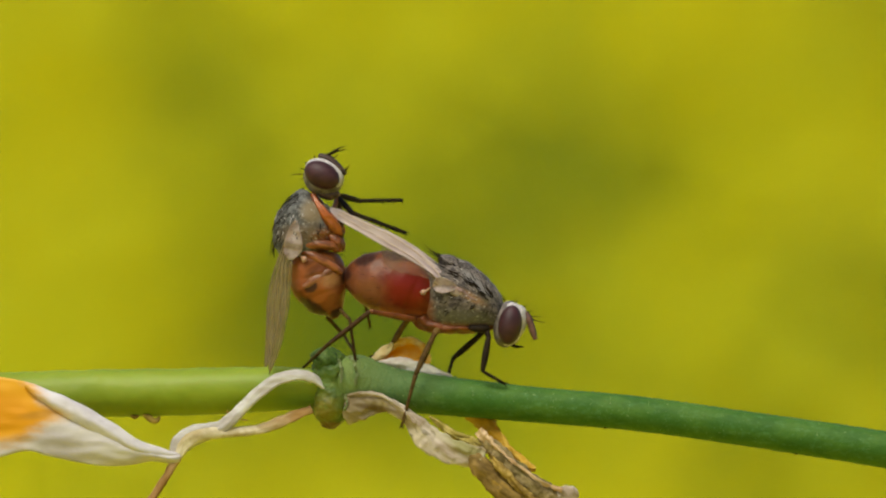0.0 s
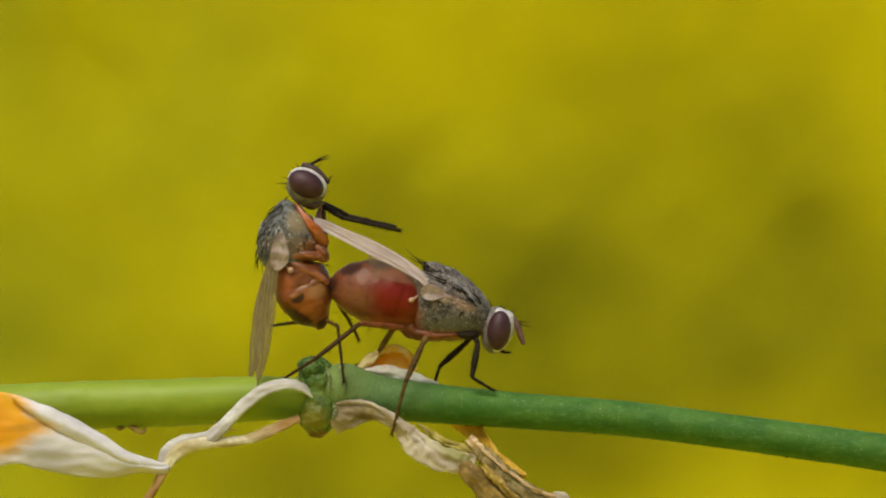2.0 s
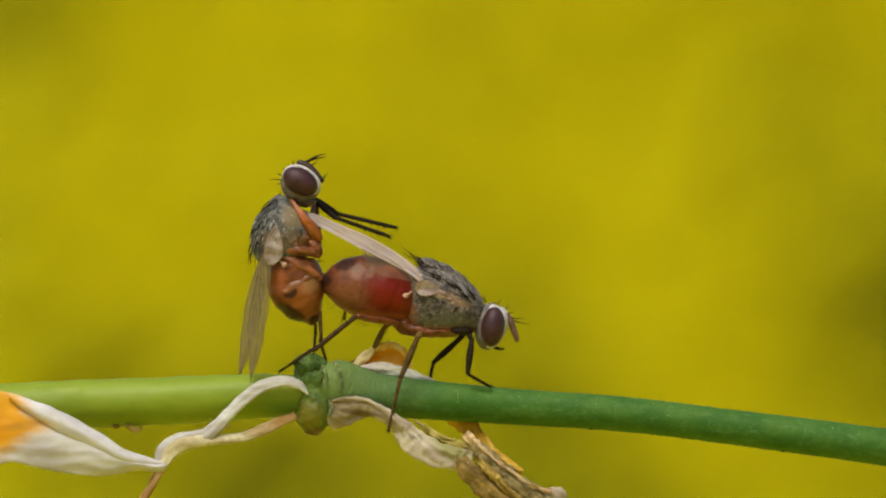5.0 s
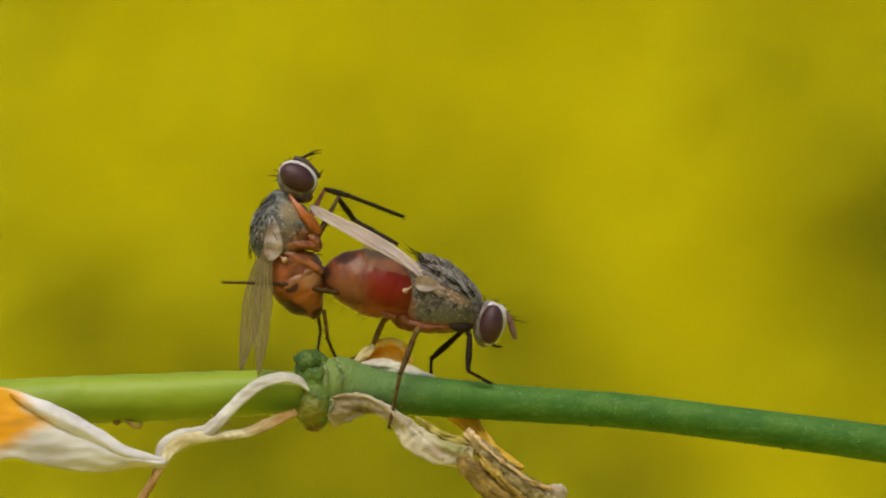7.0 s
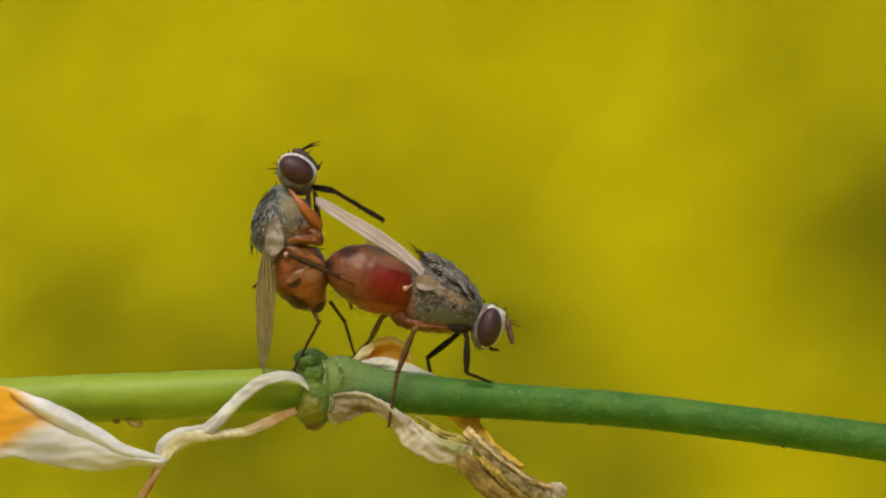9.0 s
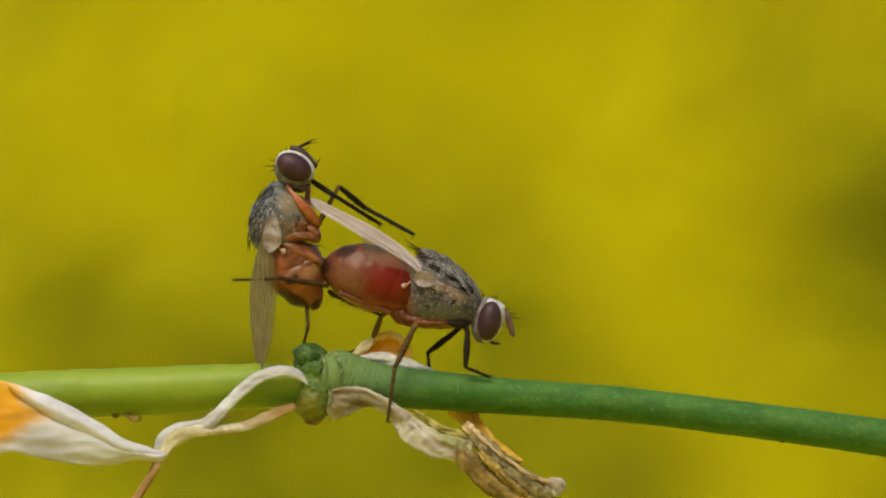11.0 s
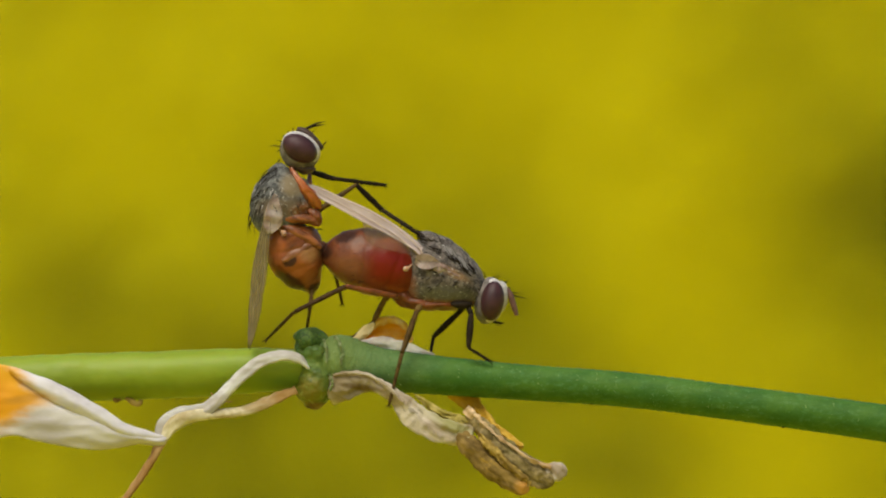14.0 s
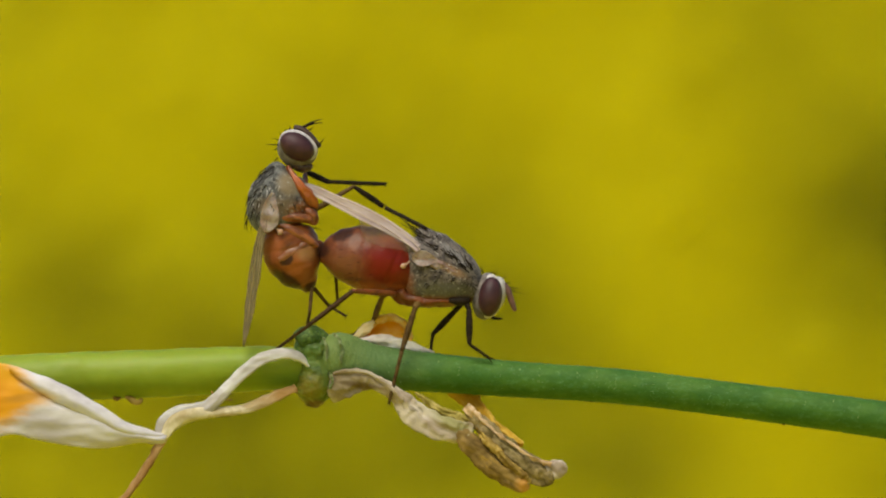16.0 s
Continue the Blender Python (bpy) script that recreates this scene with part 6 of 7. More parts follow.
    walk(near_hind[1], [(0, pose(-0.0021486, -0.0015037, 0.0006705, 180.00, 38.65, 180.00)), (0.5, pose(-0.0021410, -0.0015169, 0.0006492, -174.48, 37.10, -170.90)),
         (1, pose(-0.0021886, -0.0014659, 0.0006269, -172.32, 36.49, -167.23)), (1.5, pose(-0.0021653, -0.0014870, 0.0006587, 180.00, 39.02, 180.00)),
         (2, pose(-0.0021703, -0.0014971, 0.0005709, -176.28, 37.30, -173.88)), (2.5, pose(-0.0022101, -0.0014476, 0.0005816, -173.99, 36.58, -169.99)),
         (2.8, pose(-0.0021660, -0.0014890, 0.0006454, -161.41, 15.73, -128.87)), (3, pose(-0.0021631, -0.0014743, 0.0007220, -164.27, 7.22, -114.05)),
         (3.2, pose(-0.0019194, -0.0017515, 0.0002988, -177.14, 12.99, -167.48)), (3.5, pose(-0.0022881, -0.0013090, 0.0007259, -169.26, 22.62, -153.75)),
         (4, pose(-0.0021192, -0.0015348, 0.0006784, 180.00, 39.52, 180.00)), (4.2, pose(-0.0021172, -0.0015311, 0.0007040, 180.00, 39.49, 180.00)),
         (6.3, pose(-0.0019767, -0.0016962, 0.0005462, -173.01, 26.13, -164.45)), (6.5, pose(-0.0019288, -0.0016028, 0.0010299, -168.93, 9.95, -131.45)),
         (7, pose(-0.0026949, -0.0002000, 0.0012300, 179.02, -8.20, -173.13)), (7.2, pose(-0.0026785, -0.0002000, 0.0012040, 180.00, -12.33, 180.00)),
         (7.5, pose(-0.0028539, -0.0002000, 0.0011428, 179.65, -2.16, -170.86)), (8, pose(-0.0026887, -0.0002000, 0.0012593, 180.00, -0.95, 180.00)),
         (8.3, pose(-0.0027004, -0.0002000, 0.0013204, 180.00, -5.47, 180.00)), (8.5, pose(-0.0027118, -0.0002000, 0.0014008, 180.00, -1.71, 180.00)),
         (9, pose(-0.0027288, -0.0008000, 0.0015845, -3.11, -161.29, 9.60)), (9.2, pose(-0.0034977, -0.0009600, 0.0012244, -2.13, -162.65, 7.09)), (11.5, pose(-0.0026475, -0.0002000, 0.0012679, 179.30, -1.47, -154.33)),
         (12, pose(-0.0022483, -0.0010357, 0.0012625, 180.00, 2.98, 180.00)), (12.5, pose(-0.0021805, -0.0011099, 0.0013074, 180.00, 3.34, 180.00)),
         (13, pose(-0.0024741, -0.0007961, 0.0009748, 169.76, -4.03, -111.27)), (13.5, pose(-0.0024436, -0.0010454, 0.0007025, 180.00, 26.14, 180.00)),
         (14, pose(-0.0024743, -0.0009637, 0.0007335, 180.00, 26.63, 180.00)), (14.5, pose(-0.0024593, -0.0009871, 0.0007581, 180.00, 26.60, 180.00)),
         (15, pose(-0.0024787, -0.0009466, 0.0007473, 180.00, 25.85, 180.00)), (15.5, pose(-0.0024755, -0.0009466, 0.0007629, 180.00, 26.02, 180.00)),
         (16, pose(-0.0021386, -0.0015415, 0.0004985, 180.00, 36.96, 180.00))])
    walk(near_hind[2], [(0, pose(-0.0037171, -0.0015037, -0.0005841, 145.33, 17.67, 113.70)), (0.5, pose(-0.0037161, -0.0017691, -0.0005573, 146.20, 17.55, 114.25)),
         (1, pose(-0.0037567, -0.0018214, -0.0005625, 149.03, 16.44, 115.25)), (1.5, pose(-0.0037332, -0.0014870, -0.0006117, 149.57, 16.02, 115.18)),
         (2, pose(-0.0037522, -0.0016668, -0.0006410, 154.95, 18.61, 124.32)), (2.5, pose(-0.0037917, -0.0017269, -0.0006103, 154.51, 18.61, 123.80)),
         (2.8, pose(-0.0033741, -0.0029878, 0.0001032, 164.78, 10.24, 123.17)), (3, pose(-0.0029663, -0.0032743, 0.0004722, 90.75, -1.95, 107.59)),
         (3.2, pose(-0.0038219, -0.0021739, -0.0001508, 167.44, 9.68, 127.04)), (3.5, pose(-0.0039437, -0.0021255, -0.0000435, 160.18, 9.20, 113.91)),
         (4, pose(-0.0037073, -0.0015348, -0.0006318, 152.02, 17.29, 119.22)), (4.2, pose(-0.0037060, -0.0015311, -0.0006053, 151.59, 16.85, 118.18)),
         (6.3, pose(-0.0037065, -0.0021775, -0.0003347, 152.00, 13.38, 113.52)), (6.5, pose(-0.0032327, -0.0030794, 0.0006845, 90.54, 2.84, 107.64)),
         (7, pose(-0.0046602, -0.0004366, 0.0015153, -179.60, -0.46, 139.24)), (7.2, pose(-0.0046596, -0.0002000, 0.0016369, -177.49, -14.11, 169.82)),
         (7.5, pose(-0.0048271, -0.0005175, 0.0012183, 177.60, 5.16, 155.02)), (8, pose(-0.0046933, -0.0002000, 0.0012924, 179.68, 0.47, 145.30)),
         (8.3, pose(-0.0047166, -0.0002000, 0.0015134, 180.00, -16.03, 180.00)), (8.5, pose(-0.0047209, -0.0002000, 0.0014608, -177.85, -1.66, 127.65)),
         (9, pose(-0.0047890, -0.0012000, 0.0023411, -50.68, 150.74, -68.18)), (9.2, pose(-0.0055075, -0.0012000, 0.0018451, 0.59, 160.23, 1.73)), (11.5, pose(-0.0044495, -0.0010660, 0.0013191, -178.36, -0.89, 118.64)),
         (12, pose(-0.0042465, -0.0010357, 0.0011586, -173.08, -4.63, 123.62)), (12.5, pose(-0.0041787, -0.0011099, 0.0011906, -172.49, -5.53, 126.18)),
         (13, pose(-0.0031748, -0.0025961, 0.0011110, 89.79, -2.22, 96.80)), (13.5, pose(-0.0042824, -0.0010454, -0.0001999, 139.61, 20.52, 112.39)),
         (14, pose(-0.0043133, -0.0009637, -0.0001885, 139.14, 20.95, 112.46)), (14.5, pose(-0.0042988, -0.0009871, -0.0001628, 139.17, 20.94, 112.47)),
         (15, pose(-0.0043220, -0.0009466, -0.0001459, 138.74, 20.85, 112.08)), (15.5, pose(-0.0043242, -0.0009466, -0.0001394, 139.08, 20.72, 112.20)),
         (16, pose(-0.0037561, -0.0015415, -0.0007186, 153.03, 23.97, 128.60))])
    walk(far_hind[0], [(0, pose(-0.0027945, 0.0012800, 0.0013045, 66.37, 38.54, 74.75)), (1, pose(-0.0026843, 0.0012800, 0.0012703, 68.02, 30.08, 78.56)),
         (2, pose(-0.0029587, 0.0012800, 0.0012251, 49.93, 39.17, 62.02)), (2.5, pose(-0.0029582, 0.0012800, 0.0012551, 54.67, 30.35, 70.29)),
         (3, pose(-0.0021547, 0.0012800, 0.0013820, 54.01, 22.22, 74.64)), (3.5, pose(-0.0027492, 0.0012800, 0.0009233, 47.76, 34.95, 62.52)),
         (4, pose(-0.0029565, 0.0012800, 0.0011236, 65.00, 30.08, 76.85)), (6.5, pose(-0.0019254, 0.0012800, 0.0013299, 50.31, 15.31, 77.64)),
         (7, pose(-0.0018947, 0.0012800, 0.0012242, 48.64, 14.95, 77.21)), (8, pose(-0.0023020, 0.0012800, 0.0015203, 39.91, 14.15, 73.71)),
         (8.5, pose(-0.0028974, 0.0012800, 0.0011873, 42.05, 28.20, 62.35)), (9, pose(-0.0027033, 0.0012800, 0.0011847, 32.95, 13.28, 70.49)),
         (11.3, pose(-0.0029667, 0.0012800, 0.0009388, 2.06, 16.17, 7.35)), (11.5, pose(-0.0029636, 0.0012800, 0.0009578, 2.16, 16.96, 7.36)),
         (12, pose(-0.0029668, 0.0012800, 0.0009653, 2.53, 19.99, 7.36)), (12.5, pose(-0.0029994, 0.0012800, 0.0009510, 3.05, 23.52, 7.61)),
         (12.9, pose(-0.0030194, 0.0012800, 0.0009782, 3.47, 26.18, 7.82)), (13, pose(-0.0031196, 0.0012800, 0.0010096, 4.17, 29.57, 8.39)),
         (13.12, pose(-0.0029846, 0.0012800, 0.0014418, 64.52, 29.98, 76.61)), (13.3, pose(-0.0033649, 0.0012800, 0.0007071, 4.42, 31.07, 8.51)),
         (13.42, pose(-0.0029846, 0.0012800, 0.0014418, 64.52, 29.98, 76.61)), (13.5, pose(-0.0029846, 0.0012800, 0.0014418, 64.52, 29.98, 76.61)),
         (14.5, pose(-0.0029997, 0.0012800, 0.0014979, 64.57, 29.99, 76.63)), (15.5, pose(-0.0030084, 0.0012800, 0.0015081, 65.22, 30.13, 76.96)),
         (16, pose(-0.0029243, 0.0012800, 0.0015098, 65.29, 38.91, 73.88))])
    walk(far_hind[1], [(0, pose(-0.0026299, 0.0018837, 0.0008060, 77.74, 47.65, 80.88)), (1, pose(-0.0025470, 0.0019585, 0.0008693, 88.26, 53.14, 88.61)),
         (2, pose(-0.0026677, 0.0018277, 0.0007198, 47.82, 50.06, 55.21)), (2.5, pose(-0.0027254, 0.0019299, 0.0008509, 27.07, 48.58, 34.27)),
         (3, pose(-0.0019585, 0.0019941, 0.0010794, 55.06, 18.18, 77.70)), (3.5, pose(-0.0024466, 0.0018617, 0.0004650, 0.00, 60.62, 0.00)),
         (4, pose(-0.0027989, 0.0019541, 0.0007226, 60.88, 64.32, 63.34)), (6.5, pose(-0.0017677, 0.0020000, 0.0011281, 90.57, 12.23, 100.22)),
         (7, pose(-0.0017311, 0.0020000, 0.0010270, 88.96, 6.42, 99.97)), (8, pose(-0.0020916, 0.0020000, 0.0013313, 61.19, 29.25, 74.96)),
         (8.5, pose(-0.0025702, 0.0019045, 0.0008092, 27.72, 41.35, 38.50)), (9, pose(-0.0024482, 0.0020000, 0.0010045, 59.53, 28.85, 74.15)),
         (11.3, pose(-0.0022047, 0.0013784, 0.0007161, 2.06, 16.17, 7.35)), (11.5, pose(-0.0022047, 0.0013780, 0.0007244, 2.16, 16.96, 7.36)),
         (12, pose(-0.0022211, 0.0013764, 0.0006919, 2.53, 19.99, 7.36)), (12.5, pose(-0.0022723, 0.0013771, 0.0006318, 3.05, 23.52, 7.61)),
         (12.9, pose(-0.0023081, 0.0013776, 0.0006252, 3.47, 26.18, 7.82)), (13, pose(-0.0024312, 0.0013816, 0.0006148, 4.17, 29.57, 8.39)),
         (13.12, pose(-0.0028240, 0.0019541, 0.0010420, 36.92, 73.68, 38.06)), (13.3, pose(-0.0026872, 0.0013814, 0.0002943, 4.42, 31.07, 8.51)),
         (13.42, pose(-0.0028240, 0.0019541, 0.0010420, 36.92, 73.68, 38.06)), (13.5, pose(-0.0028240, 0.0019541, 0.0010420, 36.92, 73.68, 38.06)),
         (14.5, pose(-0.0028395, 0.0019541, 0.0010979, 37.01, 73.72, 38.15)), (15.5, pose(-0.0028522, 0.0019541, 0.0011066, 0.00, 77.90, 0.00)),
         (16, pose(-0.0027514, 0.0018780, 0.0010073, 0.00, 86.24, 0.00))])
    walk(male_near_hind[0], [(0, pose(0.0004440, -0.0002400, 0.0003047, -34.29, 21.27, -61.99)), (0.5, pose(0.0005255, -0.0002400, 0.0002941, -37.55, 21.26, -64.74)),
         (1, pose(0.0004912, -0.0002400, 0.0002428, -31.31, 16.90, -64.45)), (1.5, pose(0.0005268, -0.0002400, 0.0002106, -29.03, 15.41, -64.41)),
         (2, pose(0.0004384, -0.0002400, 0.0003002, -22.86, 12.10, -63.55)), (2.5, pose(0.0004567, -0.0002400, 0.0003067, -24.28, 13.08, -63.36)),
         (3, pose(0.0004299, -0.0002400, 0.0002004, -14.30, 9.56, -56.92)), (3.5, pose(0.0007220, -0.0002400, 0.0004076, 89.91, 12.27, -77.50)),
         (4, pose(0.0005550, -0.0002400, 0.0004932, -95.62, 64.17, -95.06)), (6.5, pose(0.0004828, -0.0002400, 0.0003621, 0.00, 85.32, 0.00)),
         (7, pose(0.0005625, -0.0002400, 0.0002995, 0.00, 84.54, 0.00)), (7.5, pose(-0.0000147, -0.0002400, -0.0000410, -45.06, 21.39, -70.00)),
         (8, pose(-0.0008838, -0.0002400, 0.0004729, -88.54, 53.12, -88.83)), (8.5, pose(0.0002323, -0.0002400, 0.0000268, -81.38, 21.85, -86.77)),
         (9, pose(0.0000793, -0.0002400, 0.0000347, -62.25, 22.05, -78.83)), (11.5, pose(-0.0000516, -0.0002400, 0.0001213, -92.49, 53.13, -91.99)),
         (12, pose(-0.0000406, -0.0002400, 0.0001033, -91.98, 53.14, -91.58)), (12.5, pose(-0.0000062, -0.0002400, 0.0000789, -92.67, 64.16, -92.40)),
         (13, pose(0.0000760, -0.0002400, 0.0000366, 0.00, 86.32, 0.00)), (13.5, pose(0.0002510, -0.0002400, 0.0000742, -98.15, 44.50, -95.73)),
         (14.5, pose(0.0002408, -0.0002400, 0.0000975, -99.11, 44.43, -96.40)), (15.5, pose(0.0002470, -0.0002400, 0.0000756, -99.40, 44.41, -96.61)),
         (16, pose(0.0003717, -0.0002400, 0.0001284, -100.85, 64.23, -99.80))])
    walk(male_near_hind[1], [(0, pose(0.0008817, -0.0010627, -0.0000581, 71.53, 71.92, 72.38)), (0.5, pose(0.0009231, -0.0010829, -0.0000685, 65.36, 71.96, 66.44)),
         (1, pose(0.0009038, -0.0011032, -0.0000480, 77.94, 74.10, 78.39)), (1.5, pose(0.0009432, -0.0011095, -0.0000551, 72.83, 72.04, 73.62)),
         (2, pose(0.0008738, -0.0011154, 0.0000906, 0.00, 84.99, 0.00)), (2.5, pose(0.0008935, -0.0011106, 0.0000804, 42.42, 82.51, 42.67)),
         (3, pose(0.0009681, -0.0010663, 0.0000344, 58.69, 78.87, 59.17)), (3.5, pose(0.0009216, -0.0011400, 0.0002072, 66.44, 78.57, 66.85)),
         (4, pose(0.0005166, -0.0006741, -0.0004069, 71.15, 31.99, 79.75)), (6.5, pose(0.0005681, -0.0002400, -0.0006792, 72.19, 25.58, 82.10)),
         (7, pose(0.0006623, -0.0002400, -0.0007451, 67.86, 27.17, 79.47)), (7.5, pose(0.0003038, -0.0011150, -0.0004057, 161.35, 64.32, 159.47)),
         (8, pose(-0.0008716, -0.0008400, -0.0003270, 111.58, 58.50, 108.64)), (8.5, pose(0.0002831, -0.0011400, -0.0003346, 150.52, 57.01, 146.02)),
         (9, pose(0.0002571, -0.0011400, -0.0003368, 155.82, 55.19, 151.33)), (11.5, pose(-0.0000724, -0.0008397, -0.0006787, 108.93, 36.34, 101.49)),
         (12, pose(-0.0000572, -0.0008397, -0.0006968, 108.56, 36.40, 101.27)), (12.5, pose(-0.0000244, -0.0006754, -0.0008211, 109.30, 30.93, 100.21)),
         (13, pose(0.0001405, -0.0002400, -0.0009663, 104.95, 26.52, 96.80)), (13.5, pose(0.0001797, -0.0009496, -0.0006268, 100.97, 36.96, 96.65)),
         (14.5, pose(0.0001612, -0.0009496, -0.0006025, 101.74, 37.59, 97.23)), (15.5, pose(0.0001648, -0.0009496, -0.0006241, 102.01, 37.57, 97.39)),
         (16, pose(0.0002977, -0.0006685, -0.0007721, 102.48, 30.71, 96.45))])
    walk(male_far_hind[0], [(0, pose(-0.0000578, 0.0003200, 0.0000279, 33.18, 41.09, 44.85)), (0.5, pose(-0.0002358, 0.0003200, 0.0000991, 85.59, 32.60, 87.62)),
         (1, pose(-0.0004537, 0.0003200, 0.0000672, 64.43, 25.33, 78.43)), (1.5, pose(-0.0003148, 0.0003200, 0.0001022, 73.83, 31.40, 81.41)),
         (2, pose(-0.0004228, 0.0003200, 0.0002593, 174.85, 3.68, 125.43)), (2.5, pose(-0.0002012, 0.0003200, 0.0004561, 90.99, 7.35, 84.01)),
         (3, pose(0.0002699, 0.0003200, 0.0002022, 93.13, 35.22, 91.80)), (3.5, pose(0.0002416, 0.0003200, 0.0002087, 87.81, 35.24, 88.74)),
         (4, pose(0.0002954, 0.0003200, 0.0002927, 89.88, 35.23, 89.93)), (6.5, pose(0.0003409, 0.0003200, 0.0002241, 88.65, 35.25, 89.22)),
         (7, pose(0.0003373, 0.0003200, 0.0001681, 81.08, 35.46, 84.80)), (7.5, pose(0.0005668, 0.0003200, 0.0003482, 29.63, 21.12, 57.64)),
         (8, pose(0.0002612, 0.0003200, 0.0001503, 77.72, 46.82, 80.98)), (8.5, pose(0.0005783, 0.0003200, 0.0002581, 53.57, 42.98, 63.29)),
         (9, pose(0.0006989, 0.0003200, 0.0003376, 41.91, 44.51, 52.01)), (11.5, pose(0.0007360, 0.0003200, 0.0006418, 7.74, 29.07, 15.63)),
         (12, pose(0.0007433, 0.0003200, 0.0006080, 16.31, 27.24, 32.59)), (12.5, pose(0.0008718, 0.0003200, 0.0004820, 14.65, 21.06, 36.04)),
         (13, pose(0.0009918, 0.0003200, 0.0004644, 20.32, 15.68, 53.87)), (13.5, pose(0.0002485, 0.0003200, 0.0002742, 89.36, 17.77, 89.77)),
         (14.5, pose(0.0002407, 0.0003200, 0.0002975, 90.00, 17.77, 89.99)), (15.5, pose(0.0002477, 0.0003200, 0.0002756, 90.15, 17.77, 90.06)),
         (16, pose(0.0004720, 0.0003200, 0.0000891, 40.74, 32.38, 58.13))])
    walk(male_far_hind[1], [(0, pose(0.0004979, 0.0008728, -0.0006556, -46.57, 24.28, -68.73)), (0.5, pose(-0.0001995, 0.0011954, -0.0004612, -88.28, 27.04, -89.22)),
         (1, pose(-0.0002651, 0.0012409, -0.0003779, -89.82, 32.04, -89.90)), (1.5, pose(-0.0001822, 0.0011977, -0.0004397, -94.91, 29.97, -92.46)),
         (2, pose(-0.0010244, 0.0011657, 0.0001926, -174.87, 2.17, -112.87)), (2.5, pose(-0.0001030, 0.0012560, 0.0003347, 89.03, 3.93, -80.50)),
         (3, pose(0.0002432, 0.0011692, -0.0003975, -99.70, 25.14, -94.15)), (3.5, pose(0.0002603, 0.0011692, -0.0003914, -96.90, 25.20, -92.95)),
         (4, pose(0.0002964, 0.0011695, -0.0003073, -94.17, 27.04, -91.90)), (6.5, pose(0.0003524, 0.0011692, -0.0003761, -101.09, 28.93, -95.42)),
         (7, pose(0.0004141, 0.0011636, -0.0004353, -102.19, 31.80, -96.50)), (7.5, pose(0.0010860, 0.0011395, -0.0000265, -16.31, 14.03, -50.37)),
         (8, pose(0.0003728, 0.0010229, -0.0006081, -77.81, 34.00, -83.11)), (8.5, pose(0.0009203, 0.0009997, -0.0004509, -79.96, 49.47, -82.33)),
         (9, pose(0.0011554, 0.0009045, -0.0003915, -53.29, 67.52, -55.44)), (11.5, pose(0.0016114, 0.0005649, 0.0001364, -11.10, 13.61, -39.81)),
         (12, pose(0.0015223, 0.0008180, 0.0001319, -11.95, 17.06, -35.81)), (12.5, pose(0.0016566, 0.0008910, 0.0001083, -17.48, 22.28, -39.72)),
         (13, pose(0.0015822, 0.0011287, 0.0001832, -32.30, 31.30, -50.58)), (13.5, pose(0.0002522, 0.0012560, -0.0000258, -99.09, 22.82, -93.55)),
         (14.5, pose(0.0002409, 0.0012560, -0.0000025, -99.83, 22.78, -93.84)), (15.5, pose(0.0002467, 0.0012560, -0.0000244, -99.75, 23.58, -93.93)),
         (16, pose(0.0009357, 0.0010659, -0.0004678, -26.80, 17.44, -59.31))])
    walk(fore_a[1], [(0, pose(0.0019600, -0.0002000, -0.0002200, -144.89, 78.65, -144.36)), (0.5, pose(0.0019600, -0.0002000, -0.0002200, -147.48, 77.57, -146.86)),
         (1, pose(0.0019600, -0.0002000, -0.0002200, -148.20, 77.27, -147.56)), (1.5, pose(0.0019600, -0.0002000, -0.0002200, -149.21, 76.58, -148.50)),
         (2, pose(0.0019600, -0.0002000, -0.0002200, -148.68, 77.10, -148.02)), (2.5, pose(0.0019600, -0.0002000, -0.0002200, -149.97, 76.21, -149.24)),
         (3, pose(0.0019600, -0.0002000, -0.0002200, -145.94, 78.48, -145.39)), (3.5, pose(0.0019600, -0.0002000, -0.0002200, -140.87, 79.89, -140.43)),
         (4, pose(0.0019600, -0.0002000, -0.0002200, -140.14, 80.21, -139.73)), (6.5, pose(0.0019600, -0.0002000, -0.0002200, -139.55, 80.37, -139.15)),
         (7, pose(0.0019600, -0.0002000, -0.0002200, -110.12, 84.02, -110.02)), (7.5, pose(0.0019600, -0.0002000, -0.0002200, -40.56, 82.14, -40.83)),
         (8, pose(0.0019600, -0.0002000, -0.0002200, -80.03, 84.29, -80.08)), (8.5, pose(0.0019600, -0.0002000, -0.0002200, -54.48, 83.55, -54.65)),
         (9, pose(0.0019600, -0.0002000, -0.0002200, -62.15, 83.75, -62.30)), (11.5, pose(0.0019600, -0.0002000, -0.0002200, -111.64, 83.47, -111.51)),
         (12, pose(0.0019600, -0.0002000, -0.0002200, -115.85, 83.31, -115.69)), (12.5, pose(0.0019600, -0.0002000, -0.0002200, -113.89, 83.65, -113.76)),
         (13, pose(0.0019600, -0.0002000, -0.0002200, -118.76, 83.56, -118.61)), (13.5, pose(0.0019600, -0.0002000, -0.0002200, -118.54, 83.74, -118.40)),
         (14, pose(0.0019600, -0.0002000, -0.0002200, -125.66, 83.06, -125.46)), (14.5, pose(0.0019600, -0.0002000, -0.0002200, -123.87, 83.26, -123.69)),
         (15, pose(0.0019600, -0.0002000, -0.0002200, -131.50, 82.28, -131.24)), (15.5, pose(0.0019600, -0.0002000, -0.0002200, -129.32, 82.86, -129.10)),
         (16, pose(0.0019600, -0.0002000, -0.0002200, -97.52, 85.13, -97.49))])
